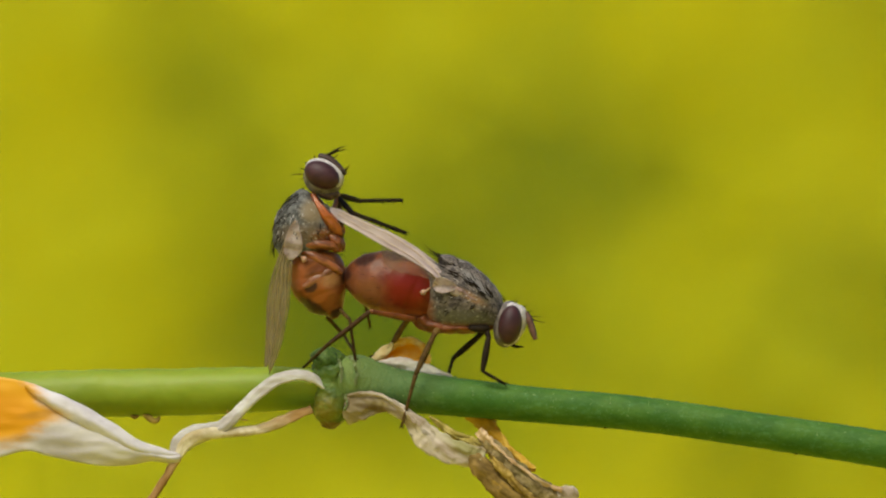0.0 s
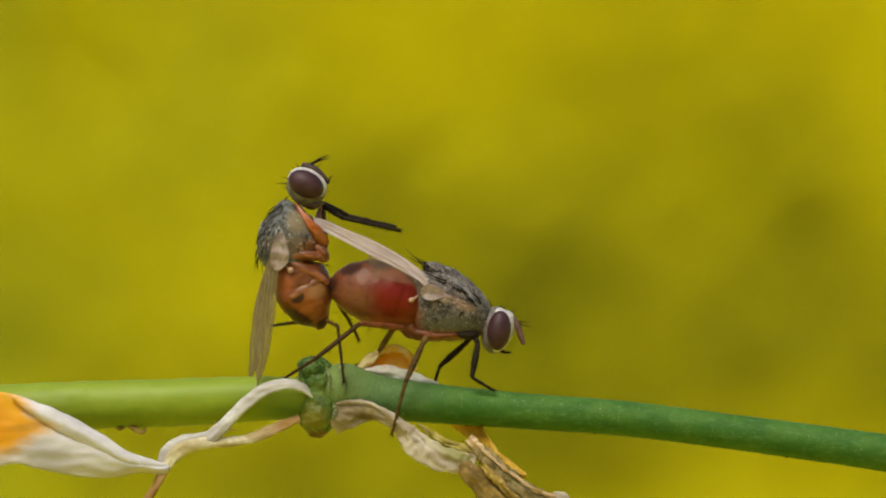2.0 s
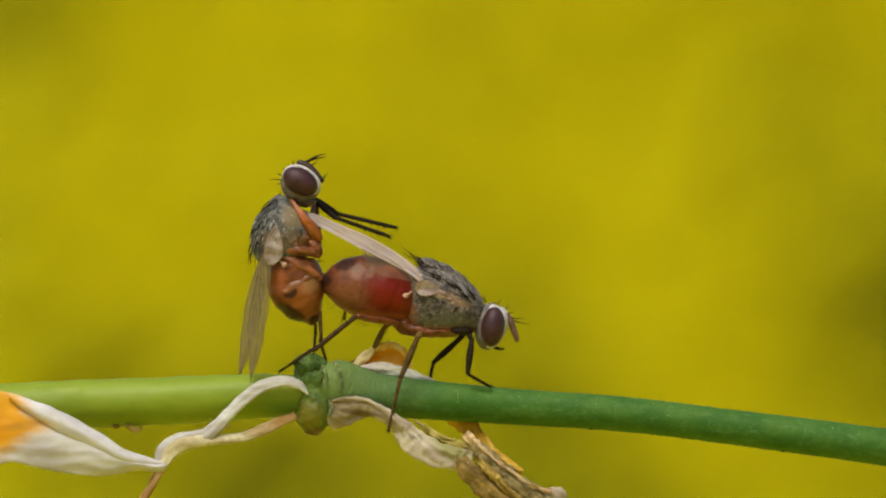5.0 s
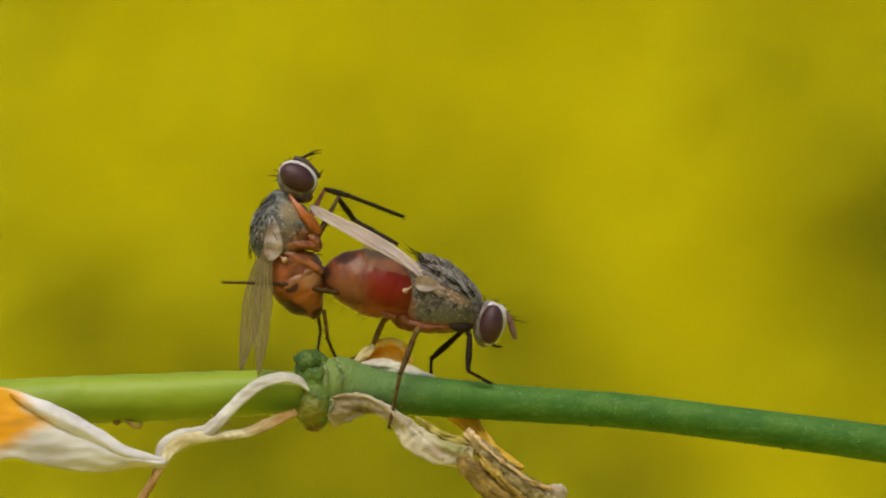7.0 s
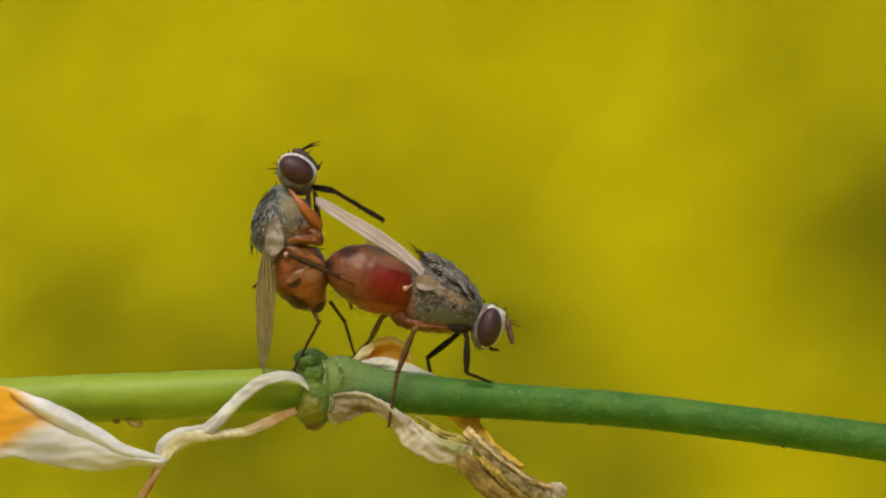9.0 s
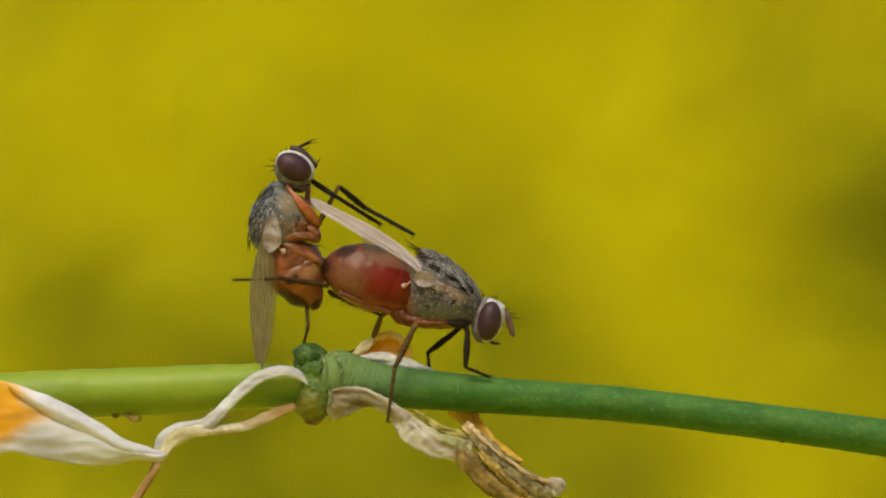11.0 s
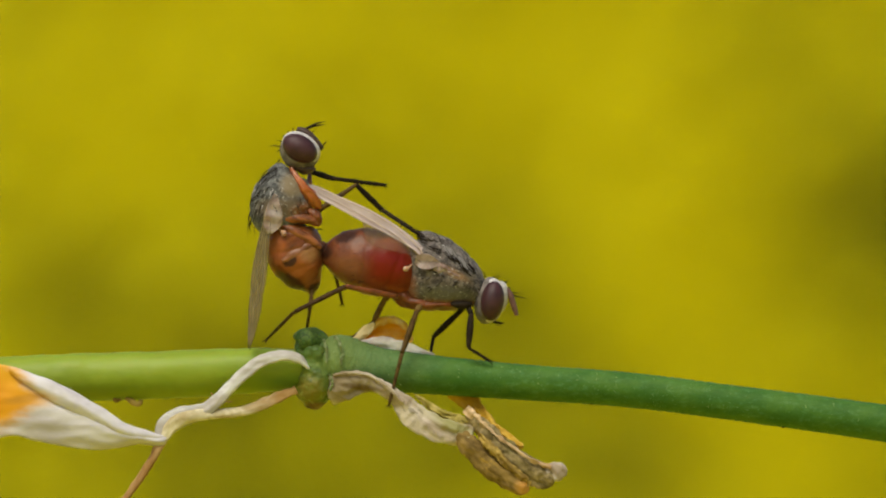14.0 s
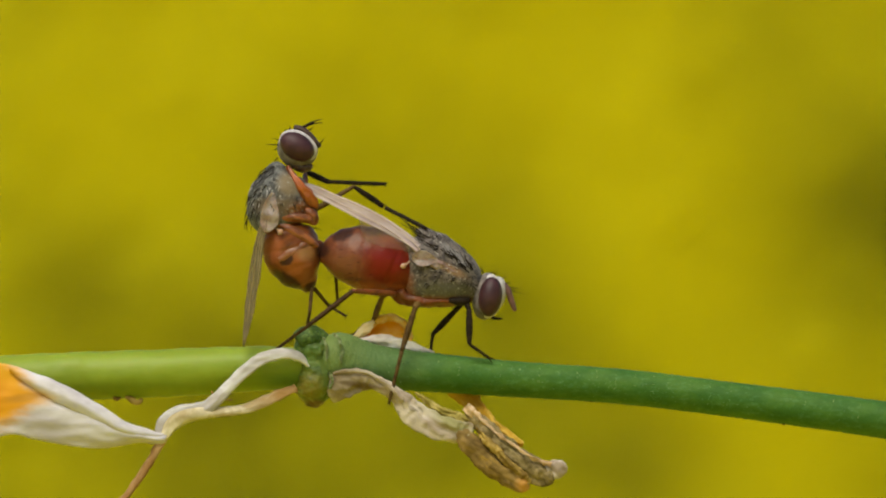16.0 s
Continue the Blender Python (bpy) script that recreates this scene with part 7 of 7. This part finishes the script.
    walk(fore_a[2], [(0, pose(0.0017635, -0.0003409, -0.0014245, 7.73, 29.01, 15.63)), (0.5, pose(0.0017385, -0.0003446, -0.0014197, 7.94, 29.23, 15.94)),
         (1, pose(0.0017316, -0.0003452, -0.0014183, 8.25, 30.10, 16.12)), (1.5, pose(0.0017168, -0.0003490, -0.0014149, 8.00, 28.91, 16.20)),
         (2, pose(0.0017273, -0.0003453, -0.0014175, 8.52, 30.91, 16.27)), (2.5, pose(0.0017084, -0.0003498, -0.0014131, 8.37, 29.94, 16.43)),
         (3, pose(0.0017581, -0.0003393, -0.0014238, 8.32, 31.02, 15.84)), (3.5, pose(0.0017937, -0.0003374, -0.0014294, 7.15, 27.55, 15.16)),
         (4, pose(0.0018007, -0.0003350, -0.0014306, 7.54, 29.13, 15.22)), (6.5, pose(0.0018045, -0.0003345, -0.0014312, 7.62, 29.42, 15.23)),
         (7, pose(0.0019162, -0.0003202, -0.0014418, 6.33, 26.78, 13.84)), (7.5, pose(0.0020871, -0.0003099, -0.0014370, 3.53, 16.57, 12.20)),
         (8, pose(0.0019811, -0.0003204, -0.0014424, 4.43, 19.45, 13.11)), (8.5, pose(0.0020398, -0.0003125, -0.0014407, 4.16, 19.07, 12.55)),
         (9, pose(0.0020222, -0.0003184, -0.0014412, 3.58, 16.08, 12.72)), (11.5, pose(0.0019087, -0.0003300, -0.0014405, 5.02, 20.84, 13.87)),
         (12, pose(0.0018980, -0.0003289, -0.0014401, 5.52, 22.81, 13.99)), (12.5, pose(0.0019053, -0.0003243, -0.0014410, 6.06, 25.30, 13.95)),
         (13, pose(0.0018940, -0.0003209, -0.0014407, 6.97, 28.95, 14.18)), (13.5, pose(0.0018963, -0.0003179, -0.0014412, 7.37, 30.70, 14.21)),
         (14, pose(0.0018739, -0.0003209, -0.0014395, 7.52, 30.82, 14.45)), (14.5, pose(0.0018800, -0.0003200, -0.0014400, 7.48, 30.80, 14.38)),
         (15, pose(0.0018512, -0.0003240, -0.0014374, 7.72, 31.08, 14.72)), (15.5, pose(0.0018637, -0.0003185, -0.0014390, 8.22, 33.40, 14.70)),
         (16, pose(0.0019464, -0.0003035, -0.0014441, 8.09, 35.17, 13.85))])
    walk(fore_b[1], [(0, pose(0.0015000, 0.0009200, -0.0002200, 173.57, 40.63, 170.18)), (0.5, pose(0.0015000, 0.0009200, -0.0002200, 173.87, 40.65, 170.64)),
         (1, pose(0.0015000, 0.0009200, -0.0002200, 173.93, 40.48, 170.70)), (1.5, pose(0.0015000, 0.0009200, -0.0002200, 173.89, 39.75, 170.49)),
         (2, pose(0.0015000, 0.0009200, -0.0002200, 174.00, 40.44, 170.80)), (2.5, pose(0.0015000, 0.0009200, -0.0002200, 173.97, 39.60, 170.59)),
         (3, pose(0.0015000, 0.0009200, -0.0002200, 173.97, 41.67, 170.97)), (3.5, pose(0.0015000, 0.0009200, -0.0002200, 173.26, 40.87, 169.77)),
         (4, pose(0.0015000, 0.0009200, -0.0002200, 173.23, 40.95, 169.73)), (6.5, pose(0.0015000, 0.0009200, -0.0002200, 173.11, 40.58, 169.48)),
         (7, pose(0.0015000, 0.0009200, -0.0002200, 172.25, 42.16, 168.54)), (7.5, pose(0.0015000, 0.0009200, -0.0002200, 170.92, 43.51, 166.94)),
         (8, pose(0.0015000, 0.0009200, -0.0002200, 171.58, 41.23, 167.34)), (8.5, pose(0.0015000, 0.0009200, -0.0002200, 171.28, 43.23, 167.38)),
         (9, pose(0.0015000, 0.0009200, -0.0002200, 171.37, 41.99, 167.21)), (11.5, pose(0.0015000, 0.0009200, -0.0002200, 171.89, 38.71, 167.16)),
         (12, pose(0.0015000, 0.0009200, -0.0002200, 172.02, 39.41, 167.55)), (12.5, pose(0.0015000, 0.0009200, -0.0002200, 172.14, 40.81, 168.07)),
         (13, pose(0.0015000, 0.0009200, -0.0002200, 172.48, 42.09, 168.86)), (13.5, pose(0.0015000, 0.0009200, -0.0002200, 172.69, 43.06, 169.36)),
         (14, pose(0.0015000, 0.0009200, -0.0002200, 172.97, 43.17, 169.78)), (14.5, pose(0.0015000, 0.0009200, -0.0002200, 172.90, 43.20, 169.70)),
         (15, pose(0.0015000, 0.0009200, -0.0002200, 173.19, 42.99, 170.07)), (15.5, pose(0.0015000, 0.0009200, -0.0002200, 173.54, 44.53, 170.83)),
         (16, pose(0.0015000, 0.0009200, -0.0002200, 172.81, 45.35, 169.95))])
    walk(fore_b[2], [(0, pose(0.0005825, 0.0010788, -0.0010191, -134.80, 69.72, -132.97)), (0.5, pose(0.0005814, 0.0010714, -0.0010193, -141.08, 68.37, -139.02)),
         (1, pose(0.0005790, 0.0010707, -0.0010166, -142.84, 67.68, -140.67)), (1.5, pose(0.0005696, 0.0010758, -0.0010046, -141.57, 67.54, -139.35)),
         (2, pose(0.0005782, 0.0010694, -0.0010159, -144.45, 67.09, -142.19)), (2.5, pose(0.0005673, 0.0010746, -0.0010021, -143.80, 66.67, -141.44)),
         (3, pose(0.0005948, 0.0010639, -0.0010358, -143.38, 68.40, -141.36)), (3.5, pose(0.0005869, 0.0010848, -0.0010229, -125.76, 71.41, -124.32)),
         (4, pose(0.0005881, 0.0010852, -0.0010242, -126.56, 71.20, -125.07)), (6.5, pose(0.0005838, 0.0010902, -0.0010183, -124.03, 71.18, -122.58)),
         (7, pose(0.0006086, 0.0011007, -0.0010436, -91.38, 73.22, -91.32)), (7.5, pose(0.0006332, 0.0011211, -0.0010648, -42.22, 63.22, -45.47)),
         (8, pose(0.0005996, 0.0011222, -0.0010287, -59.36, 68.36, -61.16)), (8.5, pose(0.0006276, 0.0011154, -0.0010605, -51.37, 67.19, -53.62)),
         (9, pose(0.0006106, 0.0011219, -0.0010409, -49.74, 65.95, -52.29)), (11.5, pose(0.0005664, 0.0011329, -0.0009873, -71.51, 69.13, -72.65)),
         (12, pose(0.0005742, 0.0011243, -0.0009989, -79.09, 70.63, -79.69)), (12.5, pose(0.0005914, 0.0011120, -0.0010220, -86.15, 72.10, -86.34)),
         (13, pose(0.0006066, 0.0010959, -0.0010425, -102.79, 73.29, -102.27)), (13.5, pose(0.0006189, 0.0010855, -0.0010578, -111.05, 73.63, -110.27)),
         (14, pose(0.0006193, 0.0010789, -0.0010594, -119.38, 73.25, -118.33)), (14.5, pose(0.0006200, 0.0010800, -0.0010600, -117.55, 73.40, -116.57)),
         (15, pose(0.0006159, 0.0010748, -0.0010566, -125.97, 72.50, -124.69)), (15.5, pose(0.0006365, 0.0010594, -0.0010805, -135.17, 72.05, -133.74)),
         (16, pose(0.0006509, 0.0010705, -0.0010929, -117.94, 74.34, -117.05))])
    walk(mid_a[1], [(0, pose(0.0000400, -0.0004000, -0.0001400, -149.96, 62.81, -146.97)), (0.5, pose(0.0000400, -0.0004000, -0.0001400, -150.83, 62.71, -147.86)),
         (1, pose(0.0000400, -0.0004000, -0.0001400, -150.04, 61.54, -146.75)), (1.5, pose(0.0000400, -0.0004000, -0.0001400, -149.90, 60.68, -146.39)),
         (2, pose(0.0000400, -0.0004000, -0.0001400, -149.47, 60.80, -145.95)), (2.5, pose(0.0000400, -0.0004000, -0.0001400, -149.15, 59.59, -145.29)),
         (3, pose(0.0000400, -0.0004000, -0.0001400, -151.33, 63.88, -148.66)), (3.5, pose(0.0000400, -0.0004000, -0.0001400, -150.14, 64.52, -147.55)),
         (4, pose(0.0000400, -0.0004000, -0.0001400, -148.98, 63.33, -146.06)), (6.5, pose(0.0000400, -0.0004000, -0.0001400, -147.72, 62.05, -144.43)),
         (7, pose(0.0000400, -0.0004000, -0.0001400, -147.00, 66.68, -144.73)), (7.5, pose(0.0000400, -0.0004000, -0.0001400, -140.92, 70.74, -139.30)),
         (8, pose(0.0000400, -0.0004000, -0.0001400, -144.19, 65.97, -141.69)), (8.5, pose(0.0000400, -0.0004000, -0.0001400, -143.06, 71.10, -141.52)),
         (9, pose(0.0000400, -0.0004000, -0.0001400, -143.22, 69.28, -141.37)), (11.5, pose(0.0000400, -0.0004000, -0.0001400, -144.35, 60.22, -140.43)),
         (12, pose(0.0000400, -0.0004000, -0.0001400, -144.78, 61.25, -141.16)), (12.5, pose(0.0000400, -0.0004000, -0.0001400, -145.41, 63.50, -142.38)),
         (13, pose(0.0000400, -0.0004000, -0.0001400, -147.05, 65.35, -144.50)), (13.5, pose(0.0000400, -0.0004000, -0.0001400, -148.87, 67.18, -146.77)),
         (14, pose(0.0000400, -0.0004000, -0.0001400, -150.55, 67.81, -148.63)), (14.5, pose(0.0000400, -0.0004000, -0.0001400, -150.32, 67.85, -148.39)),
         (15, pose(0.0000400, -0.0004000, -0.0001400, -151.07, 67.30, -149.08)), (15.5, pose(0.0000400, -0.0004000, -0.0001400, -153.83, 69.19, -152.27)),
         (16, pose(0.0000400, -0.0004000, -0.0001400, -151.25, 69.71, -149.67))])
    walk(mid_a[2], [(0, pose(-0.0005793, -0.0008026, -0.0015783, -175.67, 75.42, -175.52)), (0.5, pose(-0.0005877, -0.0007944, -0.0015768, -174.96, 74.72, -174.77)),
         (1, pose(-0.0006044, -0.0008224, -0.0015617, -178.09, 74.47, -178.02)), (1.5, pose(-0.0006197, -0.0008385, -0.0015505, -179.83, 74.95, -179.82)),
         (2, pose(-0.0006137, -0.0008417, -0.0015519, 179.82, 74.11, 179.81)), (2.5, pose(-0.0006334, -0.0008664, -0.0015356, 177.15, 74.39, 177.04)),
         (3, pose(-0.0005678, -0.0007702, -0.0015915, -172.68, 73.90, -172.39)), (3.5, pose(-0.0005470, -0.0007733, -0.0015997, -171.76, 76.24, -171.52)),
         (4, pose(-0.0005622, -0.0008053, -0.0015849, -175.76, 76.13, -175.63)), (6.5, pose(-0.0005768, -0.0008411, -0.0015689, 179.86, 76.43, 179.86)),
         (7, pose(-0.0004828, -0.0007697, -0.0016250, -169.13, 78.90, -168.93)), (7.5, pose(-0.0003647, -0.0007481, -0.0016679, -143.93, 85.30, -143.84)),
         (8, pose(-0.0004772, -0.0008086, -0.0016182, -170.66, 84.18, -170.62)), (8.5, pose(-0.0003707, -0.0007264, -0.0016719, -151.24, 82.91, -151.05)),
         (9, pose(-0.0004073, -0.0007575, -0.0016537, -151.98, 84.72, -151.88)), (11.5, pose(-0.0005800, -0.0009123, -0.0015456, 161.66, 83.10, 161.53)),
         (12, pose(-0.0005667, -0.0008885, -0.0015596, 169.62, 81.94, 169.52)), (12.5, pose(-0.0005321, -0.0008408, -0.0015882, 179.85, 80.52, 179.84)),
         (13, pose(-0.0005091, -0.0007916, -0.0016095, -173.19, 77.88, -173.04)), (13.5, pose(-0.0004847, -0.0007438, -0.0016310, -167.97, 76.34, -167.63)),
         (14, pose(-0.0004822, -0.0007184, -0.0016397, -165.80, 75.36, -165.34)), (14.5, pose(-0.0004800, -0.0007200, -0.0016400, -165.82, 75.51, -165.38)),
         (15, pose(-0.0004961, -0.0007211, -0.0016339, -166.60, 74.87, -166.14)), (15.5, pose(-0.0004723, -0.0006693, -0.0016632, -162.58, 73.24, -161.86)),
         (16, pose(-0.0004466, -0.0006847, -0.0016645, -162.80, 74.50, -162.19))])
    walk(mid_b[1], [(0, pose(-0.0011200, 0.0009600, 0.0002600, 168.46, 57.72, 166.43)), (0.5, pose(-0.0011200, 0.0009600, 0.0002600, 170.19, 55.28, 168.11)),
         (1, pose(-0.0011200, 0.0009600, 0.0002600, 168.93, 56.44, 166.79)), (1.5, pose(-0.0011200, 0.0009600, 0.0002600, 169.55, 55.52, 167.38)),
         (2, pose(-0.0011200, 0.0009600, 0.0002600, 168.05, 57.18, 165.87)), (2.5, pose(-0.0011200, 0.0009600, 0.0002600, 168.37, 56.50, 166.14)),
         (3, pose(-0.0011200, 0.0009600, 0.0002600, 169.17, 56.72, 167.11)), (3.5, pose(-0.0011200, 0.0009600, 0.0002600, 168.89, 58.05, 166.97)),
         (4, pose(-0.0011200, 0.0009600, 0.0002600, 166.03, 60.70, 164.08)), (6.5, pose(-0.0011200, 0.0009600, 0.0002600, 163.96, 62.34, 162.02)),
         (7, pose(-0.0011200, 0.0009600, 0.0002600, 161.25, 66.22, 159.65)), (7.5, pose(-0.0011200, 0.0009600, 0.0002600, 158.21, 70.65, 157.03)),
         (8, pose(-0.0011200, 0.0009600, 0.0002600, 157.75, 69.16, 156.36)), (8.5, pose(-0.0011200, 0.0009600, 0.0002600, 162.20, 68.04, 160.91)),
         (9, pose(-0.0011200, 0.0009600, 0.0002600, 164.03, 66.79, 162.71)), (11.5, pose(-0.0011200, 0.0009600, 0.0002600, 152.72, 69.95, 151.23)),
         (12, pose(-0.0011200, 0.0009600, 0.0002600, 155.64, 68.69, 154.08)), (12.5, pose(-0.0011200, 0.0009600, 0.0002600, 158.07, 67.71, 156.48)),
         (13, pose(-0.0011200, 0.0009600, 0.0002600, 160.42, 66.21, 158.76)), (13.5, pose(-0.0011200, 0.0009600, 0.0002600, 161.90, 65.32, 160.22)),
         (14, pose(-0.0011200, 0.0009600, 0.0002600, 164.69, 63.07, 162.93)), (14.5, pose(-0.0011200, 0.0009600, 0.0002600, 164.22, 63.52, 162.47)),
         (15, pose(-0.0011200, 0.0009600, 0.0002600, 165.84, 61.75, 164.01)), (15.5, pose(-0.0011200, 0.0009600, 0.0002600, 166.84, 60.98, 165.03)),
         (16, pose(-0.0011200, 0.0009600, 0.0002600, 159.45, 67.25, 157.88))])
    walk(mid_b[2], [(0, pose(-0.0015840, 0.0010720, -0.0004956, 179.66, 33.82, 179.38)), (0.5, pose(-0.0016182, 0.0010649, -0.0004746, 179.32, 34.71, 178.81)),
         (1, pose(-0.0016009, 0.0010729, -0.0004848, 179.72, 31.84, 179.46)), (1.5, pose(-0.0016138, 0.0010705, -0.0004767, 179.61, 32.26, 179.28)),
         (2, pose(-0.0015897, 0.0010783, -0.0004911, 179.94, 29.79, 179.87)), (2.5, pose(-0.0015990, 0.0010782, -0.0004853, 179.93, 29.29, 179.87)),
         (3, pose(-0.0015981, 0.0010694, -0.0004872, 179.54, 33.72, 179.18)), (3.5, pose(-0.0015807, 0.0010666, -0.0004984, 179.35, 37.06, 178.92)),
         (4, pose(-0.0015406, 0.0010799, -0.0005194, 180.00, 33.05, 180.00)), (6.5, pose(-0.0015146, 0.0010881, -0.0005316, -179.69, 30.61, -179.40)),
         (7, pose(-0.0014578, 0.0010853, -0.0005579, -179.74, 37.11, -179.57)), (7.5, pose(-0.0013927, 0.0010756, -0.0005833, 179.67, 49.48, 179.56)),
         (8, pose(-0.0014113, 0.0010875, -0.0005753, -179.57, 41.38, -179.35)), (8.5, pose(-0.0014358, 0.0010693, -0.0005689, 179.22, 48.52, 178.96)),
         (9, pose(-0.0014563, 0.0010647, -0.0005615, 178.84, 49.52, 178.48)), (11.5, pose(-0.0013886, 0.0011074, -0.0005796, -178.90, 31.85, -177.92)),
         (12, pose(-0.0014121, 0.0011020, -0.0005726, -179.10, 32.48, -178.32)), (12.5, pose(-0.0014308, 0.0010953, -0.0005670, -179.33, 34.10, -178.81)),
         (13, pose(-0.0014560, 0.0010906, -0.0005578, -179.54, 33.83, -179.18)), (13.5, pose(-0.0014711, 0.0010863, -0.0005521, -179.72, 34.64, -179.51)),
         (14, pose(-0.0015070, 0.0010788, -0.0005368, 179.94, 35.93, 179.91)), (14.5, pose(-0.0015000, 0.0010800, -0.0005400, 180.00, 35.84, 180.00)),
         (15, pose(-0.0015267, 0.0010765, -0.0005273, 179.84, 35.57, 179.72)), (15.5, pose(-0.0015388, 0.0010720, -0.0005216, 179.62, 36.63, 179.36)),
         (16, pose(-0.0014401, 0.0010901, -0.0005642, -179.56, 33.85, -179.22))])
    walk(male_wings[0], [(0, pose(-0.0012200, -0.0008000, 0.0030800, -143.70, 80.87, -168.56)), (0.5, pose(-0.0012200, -0.0008000, 0.0030800, -137.41, 81.78, -167.29)),
         (1, pose(-0.0012200, -0.0008000, 0.0030800, -133.03, 81.35, -167.89)), (1.5, pose(-0.0012200, -0.0008000, 0.0030800, -128.94, 82.10, -166.82)),
         (2, pose(-0.0012200, -0.0008000, 0.0030800, -128.71, 80.81, -168.57)), (2.5, pose(-0.0012200, -0.0008000, 0.0030800, -127.04, 80.56, -168.90)),
         (3, pose(-0.0012200, -0.0008000, 0.0030800, -134.30, 80.52, -169.15)), (3.5, pose(-0.0012200, -0.0008000, 0.0030800, -125.98, 81.56, -167.85)),
         (4, pose(-0.0012200, -0.0008000, 0.0030800, -122.26, 81.97, -167.14)), (6.5, pose(-0.0012200, -0.0008000, 0.0030800, -123.41, 81.26, -168.28)),
         (7, pose(-0.0012200, -0.0008000, 0.0030800, -123.89, 82.82, -165.78)), (7.5, pose(-0.0012200, -0.0008000, 0.0030800, -120.81, 80.93, -168.68)),
         (8, pose(-0.0012200, -0.0008000, 0.0030800, -111.20, 80.48, -169.05)), (8.5, pose(-0.0012200, -0.0008000, 0.0030800, -115.57, 81.63, -167.44)),
         (9, pose(-0.0012200, -0.0008000, 0.0030800, -122.60, 83.03, -164.49)), (11.5, pose(-0.0012200, -0.0008000, 0.0030800, -154.89, 83.80, -162.79)),
         (12, pose(-0.0012200, -0.0008000, 0.0030800, -157.08, 84.02, -161.99)), (12.5, pose(-0.0012200, -0.0008000, 0.0030800, -156.37, 84.29, -161.28)),
         (13, pose(-0.0012200, -0.0008000, 0.0030800, -151.35, 84.22, -161.27)), (13.5, pose(-0.0012200, -0.0008000, 0.0030800, -116.01, 81.29, -167.87)),
         (14, pose(-0.0012200, -0.0008000, 0.0030800, -111.57, 81.62, -167.44)), (14.5, pose(-0.0012200, -0.0008000, 0.0030800, -111.57, 81.60, -167.44)),
         (15, pose(-0.0012200, -0.0008000, 0.0030800, -111.59, 81.58, -167.46)), (15.5, pose(-0.0012200, -0.0008000, 0.0030800, -111.59, 81.58, -167.46)),
         (16, pose(-0.0012200, -0.0008000, 0.0030800, -104.48, 80.91, -168.34))])
    walk(male_wings[1], [(0, pose(-0.0012200, 0.0008000, 0.0030800, -143.14, 76.71, 171.63)), (0.5, pose(-0.0012200, 0.0008000, 0.0030800, -143.65, 77.60, 171.15)),
         (1, pose(-0.0012200, 0.0008000, 0.0030800, -143.07, 76.83, 171.72)), (1.5, pose(-0.0012200, 0.0008000, 0.0030800, -143.72, 77.93, 171.09)),
         (2, pose(-0.0012200, 0.0008000, 0.0030800, -138.18, 76.82, 171.61)), (2.5, pose(-0.0012200, 0.0008000, 0.0030800, -138.28, 76.96, 171.50)),
         (3, pose(-0.0012200, 0.0008000, 0.0030800, -139.16, 78.60, 170.66)), (3.5, pose(-0.0012200, 0.0008000, 0.0030800, -139.06, 78.30, 170.75)),
         (4, pose(-0.0012200, 0.0008000, 0.0030800, -137.91, 76.65, 171.88)), (6.5, pose(-0.0012200, 0.0008000, 0.0030800, -138.01, 76.78, 171.77)),
         (7, pose(-0.0012200, 0.0008000, 0.0030800, -149.14, 75.34, 172.63)), (7.5, pose(-0.0012200, 0.0008000, 0.0030800, -138.37, 77.90, 171.45)),
         (8, pose(-0.0012200, 0.0008000, 0.0030800, -130.04, 79.61, 169.79)), (8.5, pose(-0.0012200, 0.0008000, 0.0030800, -131.49, 80.91, 168.36)),
         (9, pose(-0.0012200, 0.0008000, 0.0030800, -143.23, 81.87, 166.64)), (11.5, pose(-0.0012200, 0.0008000, 0.0030800, -163.28, 81.93, 166.60)),
         (12.5, pose(-0.0012200, 0.0008000, 0.0030800, -164.69, 82.61, 165.19)), (13.5, pose(-0.0012200, 0.0008000, 0.0030800, -131.08, 80.47, 168.77)),
         (14.5, pose(-0.0012200, 0.0008000, 0.0030800, -131.47, 80.83, 168.38)), (16, pose(-0.0012200, 0.0008000, 0.0030800, -124.69, 80.13, 169.16))])

motions()
